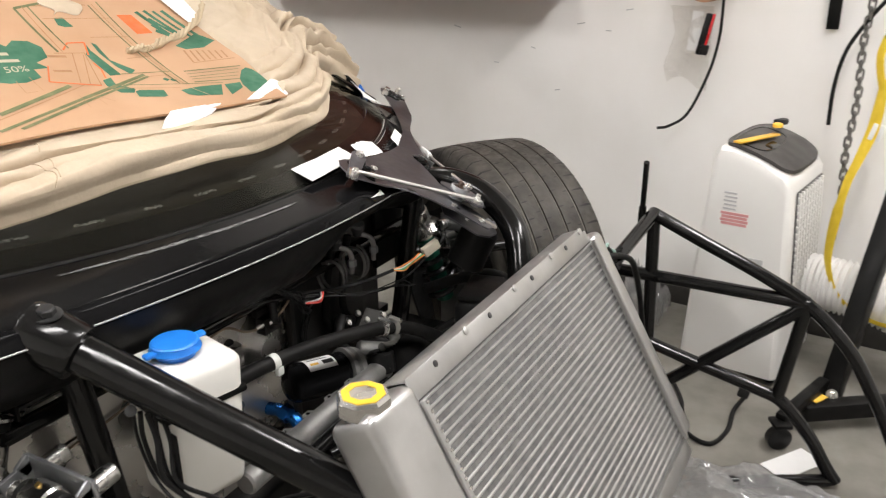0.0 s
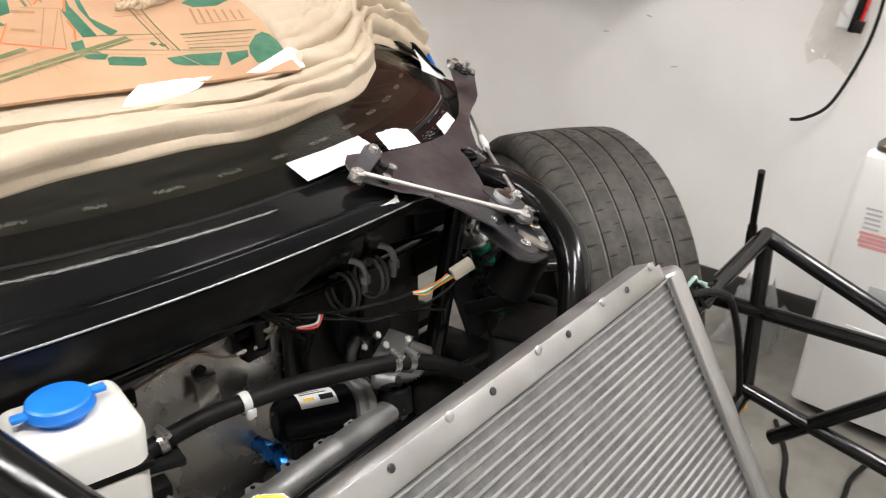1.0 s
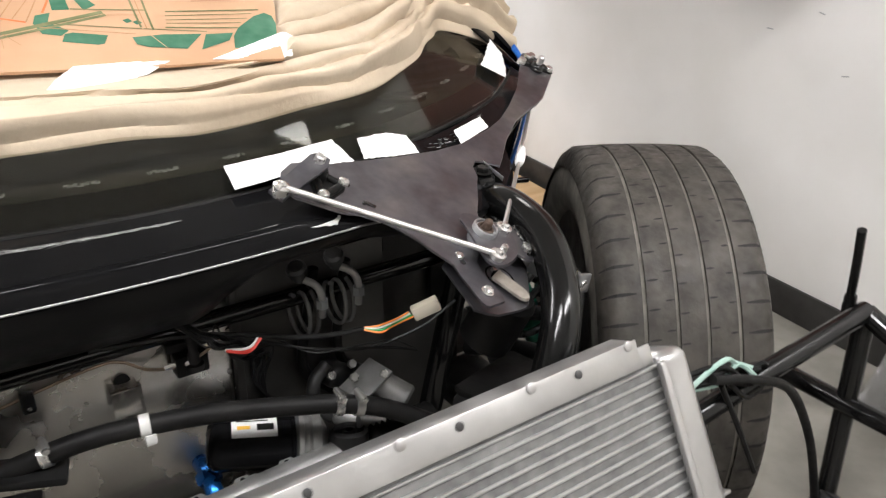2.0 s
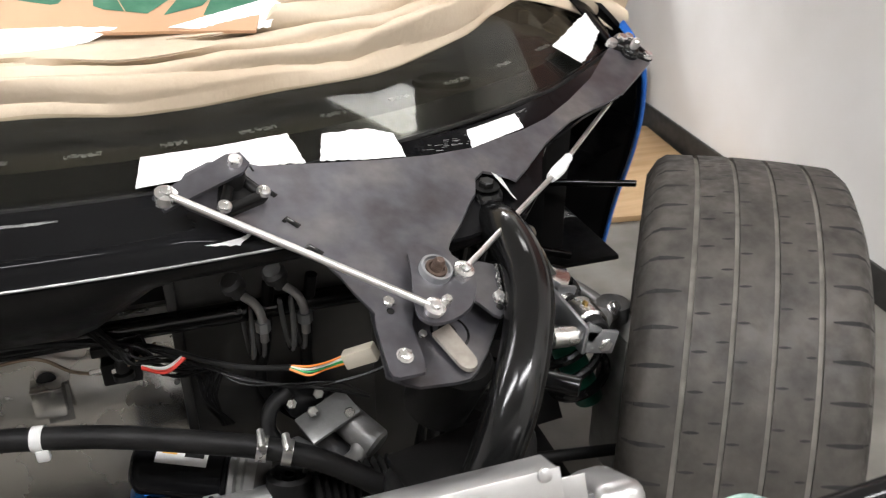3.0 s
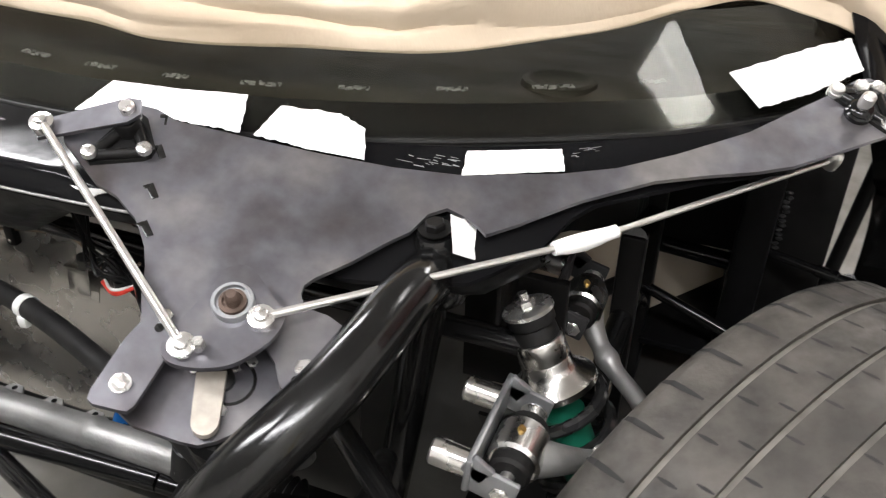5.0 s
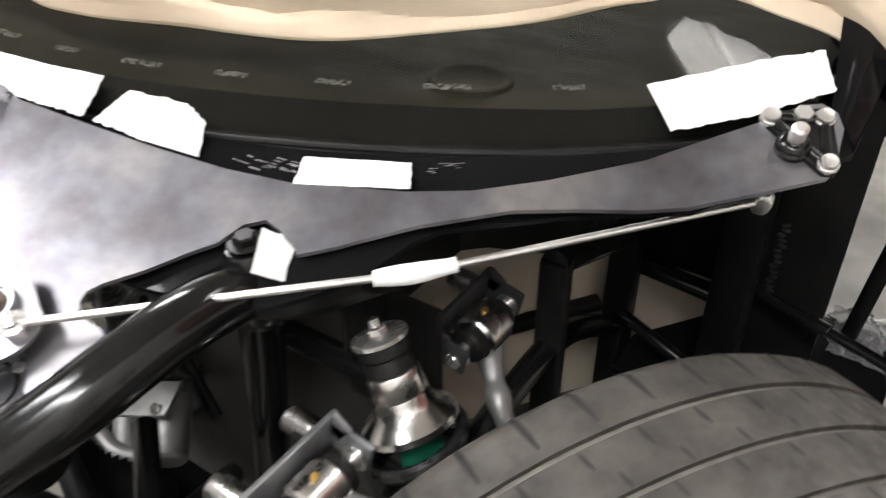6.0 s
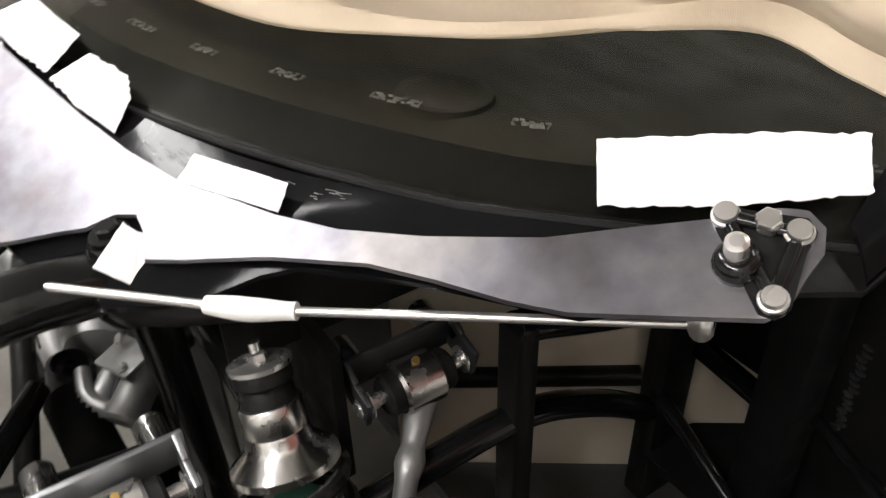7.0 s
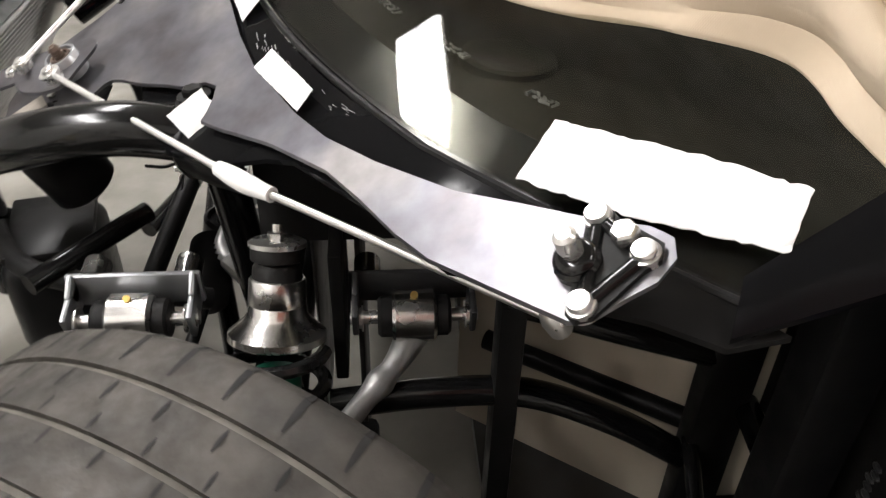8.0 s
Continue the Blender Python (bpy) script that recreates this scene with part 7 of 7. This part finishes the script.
    part("plug", bm, PLASTIC_BLACK, c)


air_conditioner()


# ---- hoist, strap and chain ----
def hoist():
    t = thing("engine_hoist", "black steel hoist post with a castor foot", "engine hoist")

    def beam(a, b, w, name):
        bm = bmesh.new()
        a, b = Vector(a), Vector(b)
        box(bm, 0, 0, 0, w, w, (b - a).length, 0.006, aim((a + b) / 2, b))
        part(name, bm, SATIN_BLACK, t)

    beam((0.69, -0.815, 0.05), (0.92, -0.90, 0.62), 0.05, "post")
    beam((0.60, -0.76, 0.055), (0.78, -1.02, 0.055), 0.045, "leg")
    beam((0.70, -0.80, 0.10), (0.50, -0.72, 0.075), 0.03, "strut")
    bolt_part("bolt", (0.665, -0.822, 0.085), (-0.9, -0.3, 0.2), ZINC, t, 0.011, 0.008, 0.015)
    bm = bmesh.new()
    lathe(bm, [(0.022, -0.014), (0.03, -0.010), (0.03, 0.010), (0.022, 0.014)], 24, pose(0.490, -0.722, 0.03, 0, 90, 30))
    part("castor_wheel", bm, PLASTIC_BLACK, t, "black castor wheel")
    bm = bmesh.new()
    box(bm, 0.495, -0.722, 0.068, 0.05, 0.045, 0.012, 0.004, (0, 0, 30))
    part("castor_fork", bm, SATIN_BLACK, t)
    bm = bmesh.new()
    box(bm, 0.64, -0.79, 0.081, 0.05, 0.03, 0.003, 0.001, (0, 0, -30))
    part("tag", bm, YELLOW_TOOL, t, "yellow sticker tag")
    s = thing("lifting_strap", "yellow webbing strap hanging beside the wall", "strap")
    run = spline([(0.95, -0.816, 0.83), (0.948, -0.813, 0.77), (0.945, -0.806, 0.71), (0.94, -0.788, 0.642), (0.94, -0.767, 0.562), (0.94, -0.752, 0.42), (0.93, -0.757, 0.335), (0.92, -0.79, 0.262), (0.90, -0.845, 0.225), (0.88, -0.92, 0.21), (0.86, -1.02, 0.23)], 8)
    bm = bmesh.new()
    sweep(bm, run, lambda k: (0.015 + 0.005 * math.sin(math.pi * min(1.0, k * 3))) if k < 0.45 else max(0.009, 0.020 - 0.05 * (k - 0.45)), 10, flat=0.16)
    part("webbing", bm, YELLOW, s)
    bm = bmesh.new()
    for q in (0.0, 1.0):
        sweep(bm, spline([(0.95, -0.816, 0.82), (0.95, -0.803 - 0.030 * q, 0.865), (0.95, -0.797 - 0.036 * q, 0.91), (0.95, -0.806 - 0.012 * q, 0.955)], 8), 0.013, 8, flat=0.2)
    part("loop", bm, YELLOW, s, "sewn yellow end loop")
    bm = bmesh.new()
    box(bm, 0.936, -0.818, 0.715, 0.004, 0.030, 0.045, 0.002, (14, 0, 0))
    part("label", bm, PAPER_TAPE, s, "white stitched label")
    bm = bmesh.new()
    sweep(bm, [(0.95, -0.812, 0.95), (0.95, -0.812, 1.02), (0.97, -0.83, 1.3)], 0.012, 10)
    part("hook", bm, SATIN_BLACK, s, "black steel hook")
    c = thing("hanging_chain", "grey steel chain hanging on the wall", "chain")
    bm0 = bmesh.new()
    ring = [Vector((0.0085 * math.cos(a), 0, 0.008 * (1 if math.sin(a) > 0 else -1) + 0.0085 * math.sin(a))) for a in (2 * math.pi * i / 16 for i in range(16))]
    sweep(bm0, ring + [ring[0]], 0.0032, 6, cap=False)
    me = mesh_of("link", bm0, CHAIN_GREY)
    me.shade_smooth()
    for i in range(40):
        o = new("link", me)
        o.parent = c
        z = 1.28 - 0.0235 * i
        o.matrix_world = pose(1.12, -0.752 + 0.004 * math.sin(i * 0.5), z, 0, 0, 90 * (i % 2) + 20)


hoist()


# ---- wall and floor odds and ends ----
def wall_things():
    c = thing("hanging_cable", "black cable hanging down the white wall", "cable")
    tube_part("lead", [(1.22, -0.345, 1.20), (1.22, -0.352, 1.0), (1.215, -0.350, 0.90), (1.21, -0.33, 0.80), (1.205, -0.28, 0.675), (1.20, -0.225, 0.63), (1.20, -0.188, 0.62)], 0.0045, HOSE_RUBBER, c, seg=8)
    d = thing("hanging_cable", "black cable looped from above beside the chain", "cable")
    tube_part("lead", [(1.12, -0.85, 1.12), (1.12, -0.80, 1.05), (1.12, -0.755, 0.985), (1.12, -0.71, 0.90), (1.12, -0.692, 0.80), (1.12, -0.692, 0.69)], 0.0055, HOSE_RUBBER, d, seg=8)
    b = thing("wall_bracket", "black metal bracket fixed on the wall", "bracket")
    bm = bmesh.new()
    box(bm, 1.208, -0.66, 1.06, 0.018, 0.034, 0.23, 0.003)
    part("upright", bm, SATIN_BLACK, b)
    g = thing("blister_pack", "clear plastic pack with a red and black knife on the wall", "packaging")
    bm = bmesh.new()

    def film(u, v):
        return Vector((1.228 + 0.03 * noise.noise(Vector((u * 5, v * 7, 1))) + 0.012 * noise.noise(Vector((u * 14, v * 16, 3))), -0.200 - 0.125 * u + 0.012 * math.sin(7 * v) * (1 - u), 0.765 + 0.235 * v + 0.02 * math.sin(5 * u) * (1 - v)))

    grid(bm, 26, 36, film, 0.0015, (1, 0, 0))
    o = part("film", bm, CLEAR_FILM, g, "crinkled clear film")
    bm = bmesh.new()
    box(bm, 1.212, -0.306, 0.918, 0.014, 0.020, 0.125, 0.004, (11, 0, 0))
    box(bm, 1.209, -0.311, 0.872, 0.016, 0.023, 0.030, 0.003, (11, 0, 0))
    part("knife_body", bm, PLASTIC_BLACK, g)
    bm = bmesh.new()
    box(bm, 1.209, -0.3215, 0.925, 0.012, 0.008, 0.11, 0.003, (11, 0, 0))
    part("knife_grip", bm, RED_PAINT, g, "red grip")
    bm = bmesh.new()
    box(bm, 1.226, -0.276, 0.925, 0.003, 0.034, 0.12, 0.001, (5, 0, 0))
    part("card", bm, PAPER_TAPE, g)
    r = thing("tape_roll", "brown roll of packing tape hung on the wall", "tape roll")
    bm = bmesh.new()
    lathe(bm, [(0.04, -0.025), (0.062, -0.025), (0.062, 0.025), (0.04, 0.025)], 32, pose(1.205, -0.305, 1.075, 0, 90, -10), True)
    part("roll", bm, CARD, r)
    for k, (y, z, ln) in enumerate(((0.12, 0.93, 0.03), (0.02, 0.91, 0.02), (0.30, 0.84, 0.018), (-0.05, 0.98, 0.025), (0.45, 0.78, 0.02), (0.62, 0.90, 0.03), (0.2, 0.70, 0.02))):
        bm = bmesh.new()
        box(bm, wall_x(y) - 0.0015, y, z, 0.0012, ln, 0.003, 0, (12 * (k % 3) - 10, 0, -6.3))
        tagged(part("wall_scuff", bm, LABEL_GREY, None, smooth=False), "short grey scuff mark on the wall", "scuff", "wall scuffs")
    sh = thing("wall_cabinet", "red-brown wooden cabinet hung on the white wall", "cabinet")
    M = pose(wall_x(0.9) - 0.135, 0.9, 1.03, 0, 0, -6.3)
    bm = bmesh.new()
    box(bm, 0, 0, 0, 0.25, 1.44, 0.72, 0.006, M @ Matrix.Translation((0, 0, 0.36)))
    part("body", bm, MAHOGANY, sh)
    for k in range(9):
        bm = bmesh.new()
        box(bm, 0, 0, 0, 0.012, 1.42, 0.068, 0.004, M @ Matrix.Translation((-0.128, 0, 0.045 + 0.078 * k)))
        part("slat", bm, MAHOGANY, sh)


def crumple(name, label, c, size, h, seed, mat=None):
    bm = bmesh.new()

    def f(u, v):
        x, y = (u - 0.5) * size[0], (v - 0.5) * size[1]
        q = Vector((u * 3.1 + seed, v * 3.1, seed * 2))
        e = min(1, 6 * min(u, 1 - u, v, 1 - v))
        ridge = abs(noise.noise(q)) + 0.5 * abs(noise.noise(q * 2.7)) + 0.25 * abs(noise.noise(q * 6))
        return Vector((c[0] + x + 0.02 * noise.noise(q * 2), c[1] + y + 0.02 * noise.noise(q * 2 + Vector((9, 0, 0))), c[2] + 0.004 + h * (0.25 * e + ridge * e)))

    grid(bm, 34, 34, f, 0.001)
    o = part(name, bm, mat or FOIL, None, smooth=False)
    return tagged(o, label, "plastic bag")


def floor_things():
    crumple("plastic_bag", "crumpled clear plastic bag on the floor by the radiator", (0.235, -0.70, 0), (0.22, 0.36), 0.05, 1.3)
    crumple("plastic_bag", "small crumpled clear plastic bag against the wall", (1.12, -0.20, 0), (0.20, 0.16), 0.16, 4.1)
    crumple("plastic_bag", "crumpled clear plastic film on the sill plate", (0.42, 0.69, 0.366), (0.075, 0.11), 0.022, 7.7)
    p = thing("paper_sheet", "white paper sheet lying on the floor", "paper")
    bm = bmesh.new()
    box(bm, 0.43, -0.765, 0.004, 0.14, 0.07, 0.002, 0, (0, 0, -35))
    part("sheet", bm, PAPER_TAPE, p, smooth=False)
    b = thing("plywood_board", "pale plywood board lying on the floor by the wall", "board")
    bm = bmesh.new()
    box(bm, 1.18, 1.60, 0.011, 0.5, 0.80, 0.02, 0.002, (0, 0, -8))
    part("sheet", bm, WOOD, b)
    k = thing("car_battery", "black car battery standing on the floor", "battery")
    M = pose(1.36, 2.10, 0, 0, 0, -10)
    bm = bmesh.new()
    box(bm, 0, 0, 0.085, 0.24, 0.17, 0.17, 0.008, M @ Matrix.Translation((0, 0, 0.085)))
    part("case", bm, PLASTIC_BLACK, k)
    bm = bmesh.new()
    box(bm, 0, 0, 0, 0.235, 0.165, 0.025, 0.006, M @ Matrix.Translation((0, 0, 0.18)))
    part("lid", bm, AC_DARK, k, "dark grey lid")
    for s in (-1, 1):
        bm = bmesh.new()
        lathe(bm, [(0.009, 0), (0.008, 0.018), (0, 0.018)], 12, M @ pose(s * 0.085, -0.05, 0.19))
        part("terminal", bm, BRACKET_GREY, k)
    bm = bmesh.new()
    sweep(bm, spline([M @ Vector((-0.1, 0, 0.19)), M @ Vector((-0.05, 0, 0.225)), M @ Vector((0.05, 0, 0.225)), M @ Vector((0.1, 0, 0.19))], 6), 0.006, 8)
    part("handle", bm, PLASTIC_BLACK, k)
    r = thing("storage_rack", "black storage rack with a red toolbox shelf", "shelf rack")
    for x in (0.55, 1.36):
        for y in (2.28, 2.68):
            bm = bmesh.new()
            box(bm, x, y, 0.75, 0.035, 0.035, 1.5, 0.003)
            part("post", bm, SATIN_BLACK, r)
    for z in (0.25, 0.36, 0.72, 1.1):
        bm = bmesh.new()
        box(bm, 0.955, 2.48, z, 0.83, 0.42, 0.025, 0.003)
        part("shelf", bm, SATIN_BLACK, r)
    tb = thing("toolbox", "red steel toolbox on the storage rack", "toolbox")
    bm = bmesh.new()
    box(bm, 0.98, 2.42, 0.423, 0.66, 0.28, 0.10, 0.012)
    part("case", bm, RED_PAINT, tb)
    bm = bmesh.new()
    box(bm, 0.98, 2.272, 0.425, 0.2, 0.02, 0.02, 0.006)
    part("handle", bm, PLASTIC_BLACK, tb)
    for i, (x, w, m) in enumerate(((0.75, 0.14, YELLOW_TOOL), (0.95, 0.18, SATIN_BLACK), (1.16, 0.15, CARD))):
        q = thing("parts_box", "small parts box on the toolbox lid", "box", "parts boxes")
        bm = bmesh.new()
        box(bm, x, 2.42, 0.475 + 0.04, w, 0.2, 0.08, 0.006)
        part("case", bm, m, q)
    o = thing("spring_clamp", "orange plastic spring clamp on the floor", "clamp")
    bm = bmesh.new()
    for s in (-1, 1):
        box(bm, 0.37, 1.10 + s * 0.012, 0.016, 0.11, 0.016, 0.014, 0.004, (0, 0, 20 * s + 60))
    part("jaw", bm, WIRE_ORANGE, o)


wall_things(), floor_things()


# ---- scuffs on the cowl, tape on the cloth, rope ----
def scuffs():
    random.seed(5)
    bm = bmesh.new()
    for i in range(520):
        k = random.random() ** 0.7
        x = -0.82 + 0.37 * k
        wide = 0.012 + 0.075 * min(1, 2.2 * k) * (1 - 0.75 * k)
        v = 0.76 - 0.05 * k + random.gauss(0, 0.34) * wide
        w = random.uniform(0.0002, 0.0006)
        run = random.uniform(0.003, 0.014)
        tilt = random.uniform(-0.016, 0.02)
        q = [(x - run, v - w * 4 - tilt), (x + run, v - w * 3 + tilt), (x + run, v + w * 3 + tilt), (x - run, v + w * 4 - tilt)]
        bm.faces.new([bm.verts.new(cowl_point(a, b, 0.0009)) for a, b in q])
    for i in range(46):
        x = -0.06 + 0.17 * random.random()
        v = random.uniform(0.80, 0.93)
        ln, w = random.uniform(0.002, 0.012), random.uniform(0.0004, 0.001)
        q = [cowl_point(x + a * ln, v + b * w * 9 - a * 0.012, 0.0009) for a, b in ((-0.5, -0.5), (0.5, -0.3), (0.5, 0.4), (-0.5, 0.5))]
        bm.faces.new([bm.verts.new(p) for p in q])
    tagged(part("scuff_mark", bm, SCUFF, CAR, "pale scratched scuff on the black cowl", smooth=False), kind="stuff")
    held = "torn piece of white tape holding cardboard to the canvas"
    tape([(-0.484, 0.178, 0.940), (-0.43, 0.180, 0.938), (-0.369, 0.178, 0.934), (-0.40, 0.171, 0.922), (-0.44, 0.166, 0.917), (-0.469, 0.162, 0.914), (-0.52, 0.163, 0.920), (-0.507, 0.170, 0.929)], held)
    tape([(-0.197, 0.211, 0.949), (-0.186, 0.201, 0.944), (-0.205, 0.165, 0.925), (-0.24, 0.163, 0.924), (-0.316, 0.168, 0.932)], held)
    r = thing("rope", "frayed cotton rope lying over the cardboard", "rope")
    run = [(-0.385, 0.372, 0.004), (-0.353, 0.374, 0.005), (-0.335, 0.372, 0.007), (-0.303, 0.376, 0.008), (-0.273, 0.385, 0.008), (-0.239, 0.393, 0.008), (-0.201, 0.404, 0.009), (-0.157, 0.422, 0.014), (-0.128, 0.434, 0.034)]
    centre = spline([card_on(*q) for q in run], 10)
    for k in range(3):
        path = []
        for i, q in enumerate(centre):
            a = i * 0.55 + 2.1 * k
            path.append(q + Vector((0.0012, 0.0042 * math.sin(a), 0.0042 * math.cos(a) + 0.003 * math.sin(i * 0.21 + k))))
        bm = bmesh.new()
        sweep(bm, path, 0.0034, 7)
        part("strand", bm, ROPE, r)
    for k in range(6):
        bm = bmesh.new()
        q = centre[2 + 9 * k % 40]
        sweep(bm, spline([q, q + Vector((0.008 * math.sin(k * 2), -0.012, 0.004)), q + Vector((0.02 * math.cos(k), -0.02, -0.001))], 5), 0.0008, 5)
        part("frayed_thread", bm, ROPE, r)
    tape([card_on(-0.188, 0.508, 0.008), card_on(-0.145, 0.502, 0.026), card_on(-0.152, 0.422, 0.016), card_on(-0.178, 0.416, 0.004)], held)
    bm = bmesh.new()
    grid(bm, 12, 8, lambda u, v: card_on(-0.435 + 0.062 * u + 0.008 * math.sin(5 * v), 0.486 + 0.03 * v + 0.006 * math.sin(7 * u), 0.003 + 0.012 * math.sin(math.pi * u) * math.sin(math.pi * v)), 0.002)
    tagged(part("cloth_scrap", bm, CANVAS, None), "small crumpled beige cloth scrap on the cardboard", "cloth")


scuffs()


# ---- dark parts low in the bay ----
def bay_boxes():
    t = thing("black_reservoir", "rounded black plastic box under the wiper drive", "reservoir")
    bm = bmesh.new()
    box(bm, -0.105, -0.205, 0.49, 0.135, 0.105, 0.13, 0.022, (0, 0, 12), 4)
    part("body", bm, PLASTIC_BLACK, t)
    bm = bmesh.new()
    box(bm, -0.105, -0.205, 0.558, 0.120, 0.092, 0.012, 0.005, (0, 0, 12))
    part("lid", bm, SATIN_BLACK, t)
    bm = bmesh.new()
    sweep(bm, spline([(-0.14, -0.27, 0.55), (-0.098, -0.261, 0.56), (-0.04, -0.218, 0.555), (-0.018, -0.165, 0.55), (-0.02, -0.10, 0.53), (-0.04, -0.03, 0.50)], 7), 0.012, 12)
    part("hose", bm, HOSE_RUBBER, t)
    for s in (1, -1):
        X = lambda x: MID + s * (x - MID)
        for a, b, r in (((-0.067, -0.085, 0.60), (0.045, -0.172, 0.595), 0.011), ((-0.60, -0.108, 0.42), (-0.30, -0.080, 0.41), 0.0135), ((-0.512, -0.113, 0.40), (-0.318, -0.175, 0.40), 0.012), ((-0.30, -0.08, 0.41), (-0.06, -0.02, 0.34), 0.0135)) if s > 0 else ():
            bm = bmesh.new()
            rod(bm, (X(a[0]), a[1], a[2]), (X(b[0]), b[1], b[2]), r, 14)
            part("bay_tube", bm, TUBE_BLACK, CAR)
        bm = bmesh.new()
        slab(bm, [(-0.045, 0.08), (0.04, 0.075), (0.085, -0.085), (0.03, -0.09)], pose(X(0.072), 0.062, 0.425, 90, 0, 0), 0.006)
        part("tower_gusset", bm, DARK_STEEL, CAR)


bay_boxes()
